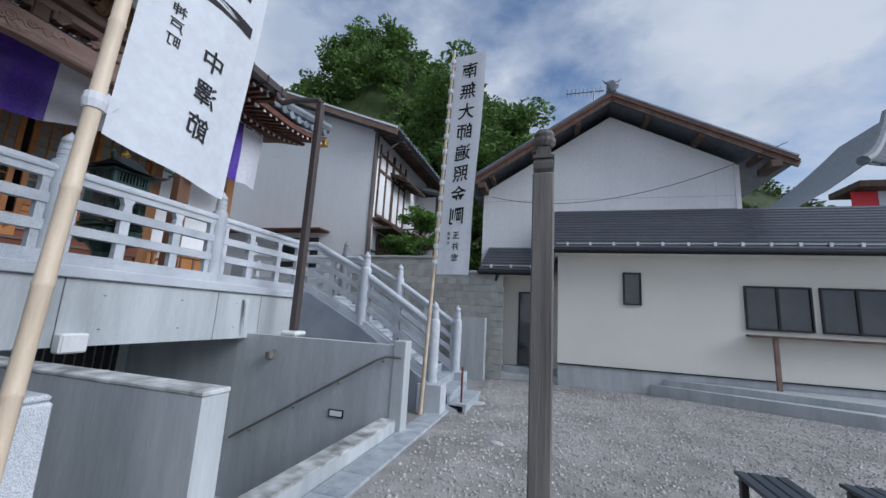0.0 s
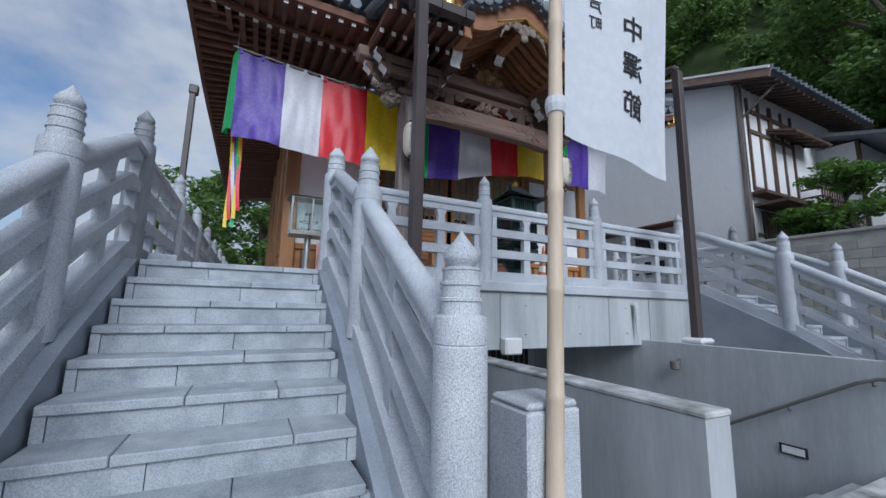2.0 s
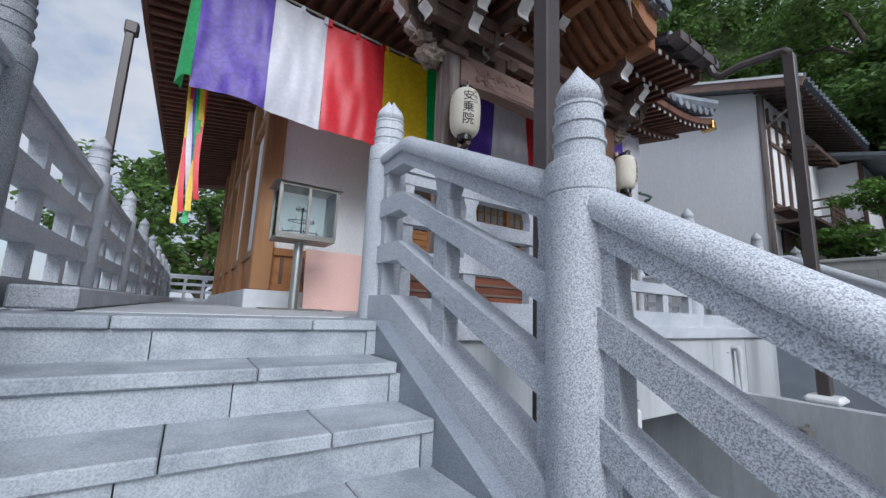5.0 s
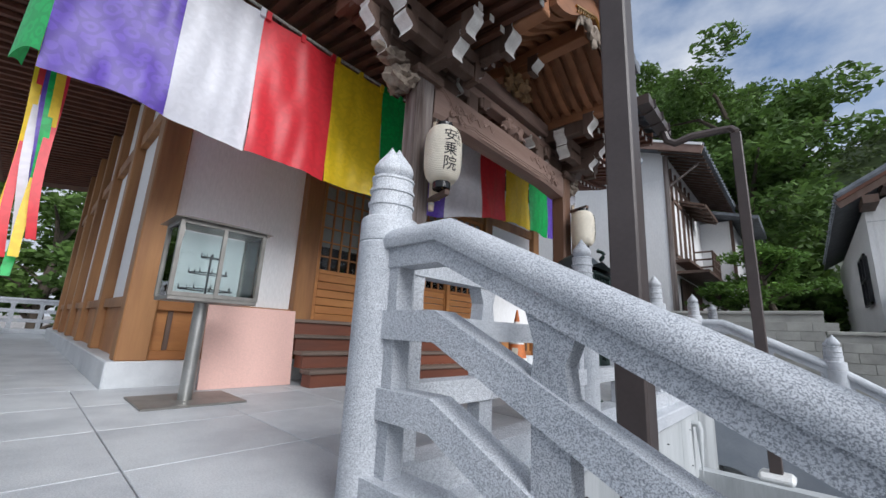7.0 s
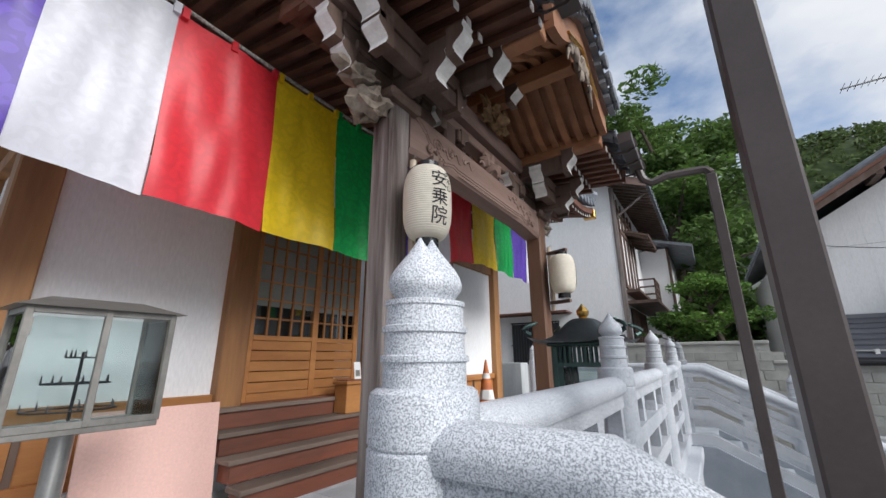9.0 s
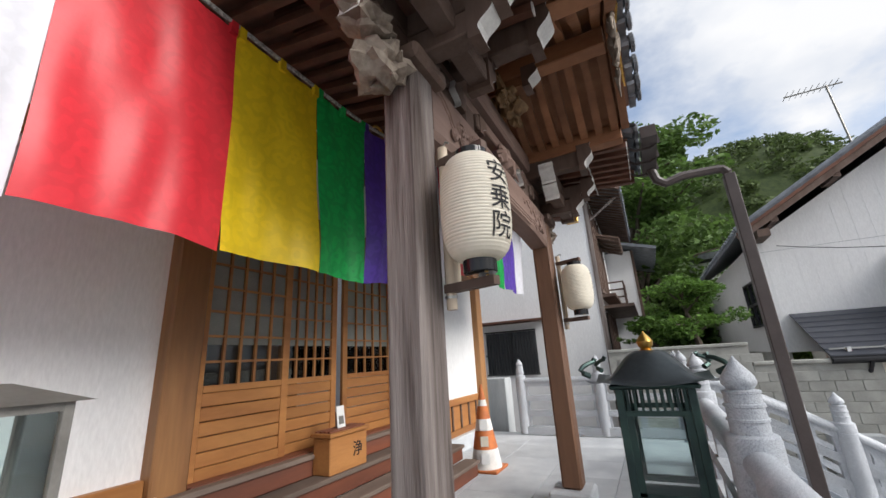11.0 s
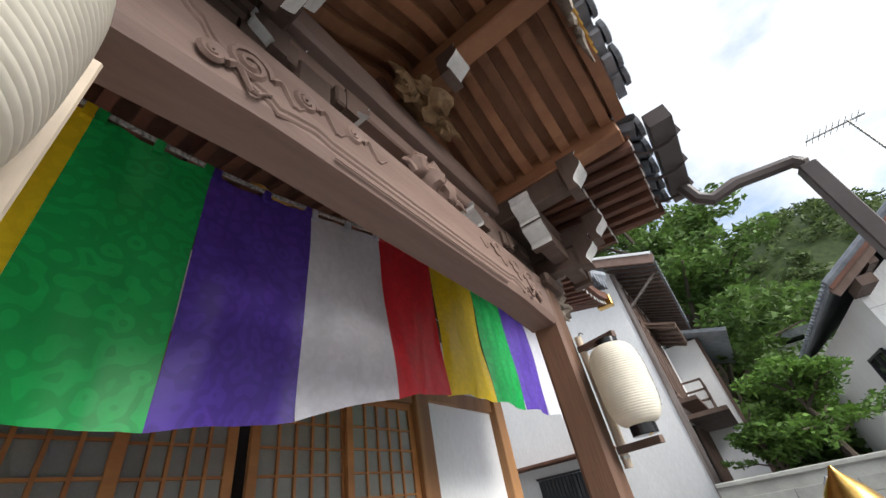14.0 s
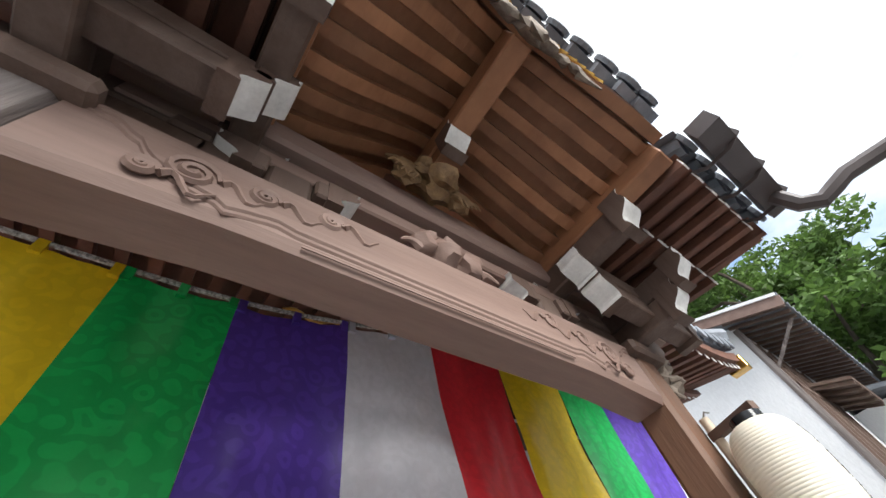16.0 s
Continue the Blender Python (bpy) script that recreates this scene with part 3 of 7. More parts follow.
for y in (0.45, 2.0, 5.72, 7.58):
    pillar(HX, y)
for i in range(1, 6):
    pillar(HX - 1.75 * i, 0.45, 0.22)
for y0, y1 in ((0.57, 1.88), (5.84, 7.46)):
    part("wall_panel", boxbm(HX - 0.1, HX, y0, y1, 2.55, 4.6), PLASTER, hall, "white plaster panel")
    part("wainscot", boxbm(HX - 0.1, HX + 0.01, y0, y1, 2.0, 2.52), DOORWOOD, hall)
    part("wainscot_rail", boxbm(HX - 0.1, HX + 0.06, y0, y1, 2.46, 2.56, bevel=0.006), DOORWOOD, hall)
    part("wainscot_rail", boxbm(HX - 0.1, HX + 0.05, y0, y1, 2.0, 2.09, bevel=0.006), DOORWOOD, hall)
    for k in range(5):
        y = y0 + (k + 0.5) * (y1 - y0) / 5
        part("wainscot_slat", boxbm(HX + 0.01, HX + 0.035, y - 0.02, y + 0.02, 2.09, 2.46), DARKWOOD, hall)
    part("lintel", boxbm(HX - 0.1, HX + 0.06, y0, y1, 4.6, 4.78, bevel=0.008), POSTWOOD, hall)
    part("wall_panel", boxbm(HX - 0.1, HX, y0, y1, 4.78, 5.9), PLASTER, hall)
for i in range(5):
    x1, x0 = HX - 1.75 * i - 0.11, HX - 1.75 * (i + 1) + 0.11
    part("side_panel", boxbm(x0, x1, 0.45, 0.53, 2.55, 5.9), PLASTER, hall, "white plaster panel")
    part("side_wainscot", boxbm(x0, x1, 0.42, 0.53, 2.0, 2.55), DOORWOOD, hall)
    part("side_rail", boxbm(x0, x1, 0.38, 0.53, 2.48, 2.58), POSTWOOD, hall)
    part("side_rail", boxbm(x0, x1, 0.38, 0.53, 4.55, 4.72), POSTWOOD, hall)
part("back_wall", boxbm(-18, -17.9, 0.4, 7.6, 2.0, 6), PLASTER, hall)
part("side_wall", boxbm(-18, HX - 0.1, 7.52, 7.62, 2.0, 6), PLASTER, hall)
part("room_floor", boxbm(-13, HX - 0.06, 1.9, 5.8, 2.0, SILL - 0.02), STEPWOOD, hall)
# Back wall coloured near-black to stand for the room's shade.
part("room_back", boxbm(-11.1, -11.0, 1.9, 5.8, 2.4, 5.9), ROOMSHADE, hall)
part("door_head", boxbm(HX - 0.1, HX + 0.08, 2.12, 5.60, 4.52, 4.74, bevel=0.008), POSTWOOD, hall)
part("wall_panel", boxbm(HX - 0.1, HX, 2.12, 5.60, 4.74, 5.9), PLASTER, hall)
part("sill", boxbm(HX - 0.12, HX + 0.16, 2.12, 5.60, SILL - 0.18, SILL, bevel=0.008), STEPWOOD, hall)
part("wall_plate", boxbm(HX - 0.12, HX + 0.12, 0.3, 7.72, 5.5, 5.75), DARKWOOD, hall)


def sliding_door(y0, y1, off, label):
    d = thing("lattice_door", label, "sliding door", (HX + off, (y0 + y1) / 2, SILL), group="hall doors")
    x0, x1 = HX + off - 0.02, HX + off + 0.02
    z0, zm, z1 = SILL, 3.10, 4.52
    w = 0.075
    part("stile", boxbm(x0, x1, y0, y0 + w, z0, z1, bevel=0.004), DOORWOOD, d)
    part("stile", boxbm(x0, x1, y1 - w, y1, z0, z1, bevel=0.004), DOORWOOD, d)
    part("door_rail", boxbm(x0, x1, y0 + w, y1 - w, zm - 0.05, zm, bevel=0.004), DOORWOOD, d)
    part("door_rail", boxbm(x0, x1, y0 + w, y1 - w, z1 - 0.07, z1, bevel=0.004), DOORWOOD, d)
    part("door_rail", boxbm(x0, x1, y0 + w, y1 - w, z0, z0 + 0.08, bevel=0.004), DOORWOOD, d)
    for k in range(5):
        za = z0 + 0.08 + k * (zm - 0.05 - z0 - 0.08) / 5
        zb = za + (zm - 0.05 - z0 - 0.08) / 5
        part("board", boxbm(x0 + 0.008, x1 - 0.006, y0 + w, y1 - w, za + 0.004, zb - 0.003, bevel=0.006), DOORWOOD, d)
    part("pane", boxbm(x0 + 0.012, x0 + 0.016, y0 + w, y1 - w, zm + 0.30, z1 - 0.07), SHOJI, d, "frosted glass")
    gp = part("clear_pane", boxbm(x0 + 0.012, x0 + 0.016, y0 + w, y1 - w, zm, zm + 0.30), GLASS, d, "clear glass")
    gp.visible_shadow = False
    n = 5
    for k in range(1, n):
        y = y0 + w + k * (y1 - y0 - 2 * w) / n
        part("lattice_bar", boxbm(x0 + 0.018, x1 - 0.002, y - 0.011, y + 0.011, zm, z1 - 0.07), DOORWOOD, d)
    for k in range(1, 7):
        z = zm + k * (z1 - 0.07 - zm) / 7 - 0.02
        part("lattice_bar", boxbm(x0 + 0.017, x1 - 0.004, y0 + w, y1 - w, z - 0.009, z + 0.009), DOORWOOD, d)
    return d


sliding_door(2.12, 2.98, 0.03, "closed amber wooden lattice door with frosted panes")
sliding_door(2.92, 3.66, -0.02, "closed amber wooden lattice door with frosted panes")
sliding_door(3.76, 4.70, -0.02, "wooden lattice door slid slightly open")
sliding_door(4.64, 5.60, 0.03, "closed amber wooden lattice door with frosted panes")

steps = thing("wooden_steps", "dark red wooden steps up to the hall's doors", "steps", (-7.6, 3.6, D))
for k in range(4):
    xf, z = -7.24 - 0.20 * k, D + 0.17 * (k + 1)
    part("step_riser", boxbm(xf - 0.2 if k < 3 else HX - 0.02, xf - 0.025, 1.80, 5.33, z - 0.17, z - 0.04), STEPWOOD, steps)
    part("step_tread", boxbm(xf - 0.21 if k < 3 else HX + 0.17, xf, 1.77, 5.36, z - 0.04, z, bevel=0.006), TREADWOOD, steps, "worn grey tread board")

# eaves: boards, two tiers of white-tipped rafters
EX, EY0, EY1 = -6.05, -1.22, 8.55


def lift(y):
    """Upturn of the eave towards both corners."""
    a = max(0.0, 1.6 - (y - EY0), 1.6 - (EY1 - y)) / 1.6
    return 0.30 * a * a


def soffit(x, y):
    return 5.62 + 0.19 * (EX - x) + lift(y) * max(0.0, min(1.0, (x - HX) / (EX - HX)))


roof = thing("hall_roof", "broad grey-tiled temple roof with dark wooden eaves", "roof", (-11, 3.6, 6), kind="structure")
bm = bmesh.new()
grid(bm, 4, 40, lambda u, v: (HX - 0.3 + u * (EX - HX + 0.3), EY0 + v * (EY1 - EY0), soffit(HX - 0.3 + u * (EX - HX + 0.3), EY0 + v * (EY1 - EY0)) + 0.06))
part("eave_board", bm, EAVEWOOD, roof)


def tier(x0, x1, dz, w, tip):
    """One row of rafters along the front eave, sharing a mesh."""
    bm = bmesh.new()
    beam(bm, (x0, 0, soffit(x0, 3.6) + dz), (x1, 0, soffit(x1, 3.6) + dz), w, w)
    first = part("rafter", bm, EAVEWOOD, roof)
    bt = boxbm(x1 - 0.002, x1 + 0.006, -w / 2, w / 2, soffit(x1, 3.6) + dz - w / 2, soffit(x1, 3.6) + dz + w / 2)
    tip0 = part("rafter_tip", bt, WHITEPAINT, roof, "white painted rafter end")
    y, firsts = EY0 + 0.12, True
    while y < EY1 - 0.1:
        if firsts:
            a, b = first, tip0
        else:
            a, b = new("rafter", first.data), new("rafter_tip", tip0.data)
            for o in (a, b):
                o.parent, o.matrix_parent_inverse = roof, first.matrix_parent_inverse
        a.location = (0, y, lift(y) * 0.9)
        b.location = (0, y, lift(y) * 0.9)
        firsts = False
        y += 0.19


tier(HX, -6.75, -0.09, 0.075, 1)
tier(-7.2, EX, 0.02, 0.065, 1)
bm = bmesh.new()
ys_ = [EY0 + i * (EY1 - EY0) / 40 for i in range(41)]
sweep(bm, [(EX + 0.03, y, soffit(EX, y) + 0.10) for y in ys_], rect(0.07, 0.12))
part("fascia", bm, EAVEWOOD, roof)
bm = bmesh.new()
sweep(bm, [(-6.72, y, soffit(-6.72, y) - 0.02) for y in ys_], rect(0.09, 0.07))
part("eave_purlin", bm, EAVEWOOD, roof)
# left side eave
bm = bmesh.new()
grid(bm, 20, 3, lambda u, v: (EX - u * 13, EY0 + v * (HY0 - EY0 + 0.3), 5.62 + lift(EY0) * (1 - v) * max(0.35, 1 - u * 2.5) + 0.06 + 0.19 * (v * 1.8)))
part("eave_board", bm, EAVEWOOD, roof)
for k in range(58):
    x = EX - 0.15 - 0.21 * k
    l0 = lift(EY0) * max(0.35, 1 - 2.5 * k * 0.21 / 13)
    bm = bmesh.new()
    beam(bm, (x, EY0 + 0.02, 5.62 + l0 + 0.0), (x, HY0, 5.62 + 0.34), 0.065, 0.065)
    part("rafter", bm, EAVEWOOD, roof)
bm = bmesh.new()
sweep(bm, [(EX - 13 * i / 20, EY0 - 0.03, 5.62 + lift(EY0) * max(0.35, 1 - 2.5 * i / 20) + 0.10) for i in range(21)], rect(0.07, 0.14))
part("fascia", bm, EAVEWOOD, roof)
# roof slopes with rolls of tile
def roof_z(d):
    return 5.85 + 0.45 * d + 0.055 * d * d


bm = bmesh.new()
grid(bm, 12, 40, lambda u, v: (EX + 0.08 - u * 4.8, EY0 - 0.05 + v * (EY1 - EY0 + 0.1), roof_z(u * 4.8) + lift(EY0 + v * (EY1 - EY0)) * (1 - u)))
part("roof_slope", bm, TILE, roof)
bm = bmesh.new()
for s, y0 in ((1, EY0 - 0.08),):
    grid(bm, 24, 6, lambda u, v: (EX + 0.08 - u * 13, y0 + v * 4.0, roof_z(v * 4.0) + lift(EY0) * (1 - v) * max(0.35, 1 - 2.5 * u)))
part("roof_slope", bm, TILE, roof)


def tile_roll(name, path, r, parent):
    bm = bmesh.new()
    sweep(bm, path, ring(r, 8))
    return part(name, bm, TILE, parent, smooth=True)


for k in range(38):
    y = EY0 + 0.1 + k * 0.262
    if y > EY1:
        break
    tile_roll("tile_row", [(EX + 0.12 - u * 0.8, y, roof_z(u * 0.8 - 0.04) + 0.04 + lift(y) * (1 - u / 6)) for u in range(7)], 0.075, roof)
    part("tile_end", lathe(bmesh.new(), [(0.02, 0), (0.085, 0.0), (0.085, 0.03), (0.06, 0.035)], 12), TILE, roof).matrix_basis = Matrix.Translation((EX + 0.12, y, roof_z(0) + 0.04 + lift(y))) @ pose(0, 0, 0, 0, 90, 0)
for y in (EY0 - 0.05, EY1 + 0.05):
    sgn = 1 if y < 3 else -1
    tile_roll("corner_ridge", [(EX + 0.1 - u * 0.7, y + sgn * u * 0.7, roof_z(u * 0.7) + 0.16 + lift(y) * (1 - u / 5)) for u in range(6)], 0.14, roof)
gc = boxbm(EX - 0.15, EX + 0.1, EY1 - 0.1, EY1 + 0.05, 5.82, 6.0, bevel=0.01)
part("corner_cap", gc, GOLD, roof, "gilt corner fitting")

# ---- entrance porch ----
PC, PXF = 3.27, -5.98
PORCHPOST = material("porch_post_wood", (0.20, 0.10, 0.055), (0.11, 0.06, 0.04), 3, 0.6, bump=0.3, bscale=40, stretch=(1.2, 1.2, 0.1))
porch = thing("entrance_porch", "dark timber entrance porch with carved beams under a curved gable", "porch", (PXF, PC, D), kind="structure")


def wavy_end(bm, x, y, z, ax, w, h):
    """A stepped, wavy white-painted end plate of a bracket arm, facing along ax ('x', 'y', '-y')."""
    prof = [(0.085 + 0.11 * v + 0.022 * math.sin(9.5 * v + 0.6), v) for v in [k / 12 - 0.5 for k in range(13)]]
    rows_ = []
    for d, v in prof:
        zz = z + v * h
        if ax == "x":
            rows_.append([bm.verts.new((x + e, y + s * w / 2, zz)) for s, e in ((-1, d), (1, d), (1, -0.02), (-1, -0.02))])
        else:
            k = -1 if ax == "-y" else 1
            rows_.append([bm.verts.new((x + s * w / 2, y + k * e, zz)) for s, e in ((-1, d), (1, d), (1, -0.02), (-1, -0.02))])
    for a, b in zip(rows_, rows_[1:]):
        for i in range(4):
            bm.faces.new((a[i], a[(i + 1) % 4], b[(i + 1) % 4], b[i])).material_index = 1 if i else 0
    bm.faces.new(rows_[0]).material_index = 1
    bm.faces.new(rows_[-1]).material_index = 1
    return bm


for y, mat, lab in ((1.84, GREYWOOD, "silvered, weathered square post"), (4.70, PORCHPOST, "brown square post")):
    part("base_stone", boxbm(PXF - 0.2, PXF + 0.2, y - 0.2, y + 0.2, D, D + 0.14, bevel=0.02), PAVE, porch, "pale base stone")
    part("post", boxbm(PXF - 0.085, PXF + 0.11, y - 0.105, y + 0.105, D + 0.14, 4.70, bevel=0.022), mat, porch, lab)
    part("bracket_block", boxbm(PXF - 0.17, PXF + 0.17, y - 0.17, y + 0.17, 4.63, 4.72, bevel=0.02), DARKWOOD, porch)
    for k, (dz, reach) in enumerate(((4.79, 0.42), (4.94, 0.56))):
        part("bracket_arm", boxbm(PXF - 0.30, PXF + reach, y - 0.06, y + 0.06, dz - 0.07, dz + 0.07, bevel=0.008), DARKWOOD, porch)
        part("arm_end", wavy_end(bmesh.new(), PXF + reach, y, dz, "x", 0.13, 0.23), [WHITEPAINT, DARKWOOD], porch, "white painted wavy end")
        part("bracket_arm", boxbm(PXF - 0.06, PXF + 0.06, y - reach, y + reach, dz - 0.065, dz + 0.068, bevel=0.008), DARKWOOD, porch)
        part("arm_end", wavy_end(bmesh.new(), PXF, y - reach, dz, "-y", 0.12, 0.21), [WHITEPAINT, DARKWOOD], porch, "white painted wavy end")
        part("arm_end", wavy_end(bmesh.new(), PXF, y + reach, dz, "y", 0.12, 0.21), [WHITEPAINT, DARKWOOD], porch, "white painted wavy end")
        for e in (-0.85, 0.85):
            part("bearing_block", boxbm(PXF - 0.075, PXF + 0.075, y + e * reach - 0.075, y + e * reach + 0.075, dz + 0.07, dz + 0.15, bevel=0.015), DARKWOOD, porch)
    for dz, reach in ((4.84, 0.40), (5.0, 0.48)):
        part("outer_arm", boxbm(PXF + 0.22, PXF + 0.34, y - reach, y + reach, dz - 0.065, dz + 0.065, bevel=0.008), DARKWOOD, porch)
        for e, ax in ((-1, "-y"), (1, "y")):
            part("arm_end", wavy_end(bmesh.new(), PXF + 0.28, y + e * reach, dz, ax, 0.15, 0.20), [WHITEPAINT, DARKWOOD], porch, "white painted wavy end")
# rainbow beam: gently arched underside, raised moulding and scrolls
bm = bmesh.new()
Y0, Y1 = 1.95, 4.59
n = 24
rings_ = []
for i in range(n + 1):
    u = i / n
    y = Y0 + u * (Y1 - Y0)
    bot = 4.335 + 0.05 * min(1, min(u, 1 - u) / 0.18)
    top = 4.67 + 0.03 * math.sin(math.pi * u)
    rings_.append([bm.verts.new((PXF + dx, y, z)) for dx, z in ((-0.09, bot), (0.08, bot), (0.10, bot + 0.04), (0.10, top - 0.03), (0.08, top), (-0.09, top))])
for a, b in zip(rings_, rings_[1:]):
    for i in range(6):
        bm.faces.new((a[i], a[(i + 1) % 6], b[(i + 1) % 6], b[i]))
bm.faces.new(rings_[0])
bm.faces.new(rings_[-1])
part("rainbow_beam", bm, BEAMWOOD, porch, "brown carved beam")
# proud upper band of the beam with an S-shaped shoulder at both ends
def shoulder(d):
    """Height of the band's lower edge at a distance from the beam's end."""
    knots = [(0.0, 4.665), (0.10, 4.65), (0.18, 4.60), (0.25, 4.52), (0.33, 4.475), (0.41, 4.46), (0.46, 4.43), (0.50, 4.45), (0.60, 4.47), (0.66, 4.455), (9.0, 4.455)]
    for (a, p), (b, q) in zip(knots, knots[1:]):
        if a <= d <= b:
            t = (d - a) / (b - a)
            return p + (q - p) * t * t * (3 - 2 * t)


for depth, drop, name in ((0.114, 0.0, "raised_band"), (0.107, 0.022, "band_edge")):
    bm, rows_ = bmesh.new(), []
    for k in range(91):
        y = Y0 + 0.02 + (Y1 - Y0 - 0.04) * k / 90
        zl = min(4.66, shoulder(min(y - Y0, Y1 - y)) - drop)
        rows_.append([bm.verts.new((PXF + dx, y, z)) for dx, z in ((0.09, zl), (depth - 0.006, zl), (depth, zl + 0.007), (depth, 4.674), (0.09, 4.674))])
    for a, b in zip(rows_, rows_[1:]):
        for i in range(5):
            bm.faces.new((a[i], a[(i + 1) % 5], b[(i + 1) % 5], b[i]))
    bm.faces.new(rows_[0])
    bm.faces.new(rows_[-1])
    part(name, bm, BEAMWOOD, porch)
for s in (-1, 1):
    ye = Y0 if s > 0 else Y1
    for cy, cz, r0 in ((0.34, 4.53, 0.075), (0.54, 4.56, 0.05), (0.76, 4.59, 0.045), (0.24, 4.46, 0.04)):
        sp_ = [(PXF + 0.115, ye + s * (cy + r0 * (1 - k / 30) * math.cos(k * 0.5)), cz + r0 * (1 - k / 30) * math.sin(k * 0.5)) for k in range(28)]
        part("scroll_carving", sweep(bmesh.new(), sp_, ring(0.012, 5), up=(1, 0, 0)), BEAMWOOD, porch, smooth=True)
        lf = [(PXF + 0.115, ye + s * (cy + r0 + 0.02 * k), cz + 0.03 * math.sin(k * 1.1) - 0.004 * k) for k in range(8)]
        part("scroll_carving", sweep(bmesh.new(), lf, ring(0.012, 5), up=(1, 0, 0), scales=[1.2 - 0.13 * k for k in range(8)]), BEAMWOOD, porch, smooth=True)
part("beam_line", boxbm(PXF + 0.099, PXF + 0.104, Y0 + 0.68, Y1 - 0.68, 4.405, 4.412), BEAMWOOD, porch)
# purlins above it
part("purlin", boxbm(PXF - 0.11, PXF + 0.11, 1.05, 5.50, 5.07, 5.25, bevel=0.02), BEAMWOOD, porch)
part("upper_beam", boxbm(PXF - 0.07, PXF + 0.07, 1.95, 4.6, 4.90, 5.0, bevel=0.01), BEAMWOOD, porch)
for y in (PC - 0.72, PC + 0.72):
    part("small_block", boxbm(PXF - 0.08, PXF + 0.08, y - 0.09, y + 0.09, 4.69, 4.90, bevel=0.02), DARKWOOD, porch)
    for e, ax in ((-0.16, "-y"), (0.16, "y")):
        part("small_arm", boxbm(PXF - 0.02, PXF + 0.10, y + min(e, 0.09 * (1 if e > 0 else -1)), y + max(e, 0.09 * (1 if e > 0 else -1)), 4.78, 4.90, bevel=0.01), DARKWOOD, porch)
        part("arm_end", wavy_end(bmesh.new(), PXF + 0.04, y + e, 4.84, ax, 0.13, 0.15), [WHITEPAINT, DARKWOOD], porch, "white painted wavy end")


def blob(bm, c, r, rough=0.25, sub=2, squash=(1, 1, 1), seed=0):
    """A lumpy carved mass."""
    res = bmesh.ops.create_icosphere(bm, subdivisions=sub, radius=1.0)
    for v in res["verts"]:
        k = 1 + rough * noise.noise(v.co * 2.3 + Vector((seed, seed * 2, 0))) + 0.5 * rough * noise.noise(v.co * 6 + Vector((0, seed, seed)))
        v.co = Vector(c) + Vector((v.co.x * r * squash[0], v.co.y * r * squash[1], v.co.z * r * squash[2])) * k


def horn(bm, p, q, r, bend=(0, 0, 0)):
    p, q, b = Vector(p), Vector(q), Vector(bend)
    pts = [p.lerp(q, t / 6) + b * math.sin(math.pi * t / 6) for t in range(7)]
    sweep(bm, pts, ring(r, 7), up=(0.3, 0.2, 1), scales=[1 - 0.14 * t for t in range(7)])


# carved beast mask on the purlin and small carved animals on the beam
bm = bmesh.new()
cx, cy, cz = PXF + 0.19, PC - 0.05, 5.30
blob(bm, (cx, cy, cz), 0.13, 0.5, 3, (0.7, 1.2, 0.9), 1)
blob(bm, (cx + 0.09, cy, cz - 0.07), 0.075, 0.4, 2, (0.9, 1.3, 0.7), 2)
for s in (-1, 1):
    blob(bm, (cx + 0.06, cy + s * 0.08, cz + 0.06), 0.045, 0.4, 2, (1, 1, 1), 3 + s)
    blob(bm, (cx, cy + s * 0.17, cz - 0.05), 0.075, 0.7, 2, (0.7, 1, 1.2), 5 + s)
    horn(bm, (cx, cy + s * 0.09, cz + 0.09), (cx - 0.02, cy + s * 0.15, cz + 0.24), 0.03, (0, s * 0.03, 0))
    horn(bm, (cx, cy + s * 0.16, cz + 0.03), (cx - 0.02, cy + s * 0.27, cz + 0.13), 0.04, (0, 0, 0.03))
    for k in range(5):
        horn(bm, (cx, cy + s * (0.10 + 0.03 * k), cz - 0.06), (cx + 0.03, cy + s * (0.16 + 0.035 * k), cz - 0.16 + 0.02 * k), 0.022, (0.02, 0, 0.02))
mask = tagged(part("beast_mask", bm, DRAGON, None, smooth=True), "carved brown wooden beast mask with horns on the purlin", "carving")
bm = bmesh.new()
for k, (dy, dz, r) in enumerate(((-0.14, 0.0, 0.07), (-0.10, 0.08, 0.05), (-0.02, 0.0, 0.08), (0.03, 0.09, 0.05), (0.12, -0.02, 0.07), (0.17, 0.05, 0.045))):
    blob(bm, (PXF + 0.10, PC + dy, 4.77 + dz), r, 0.5, 2, (0.8, 1, 1), k)
for s in (-1, 1):
    horn(bm, (PXF + 0.1, PC + s * 0.16, 4.72), (PXF + 0.12, PC + s * 0.27, 4.70), 0.03, (0, 0, 0.03))
tagged(part("animal_carving", bm, BEAMWOOD, None, smooth=True), "dark carved wooden animals between the porch beams", "carving")
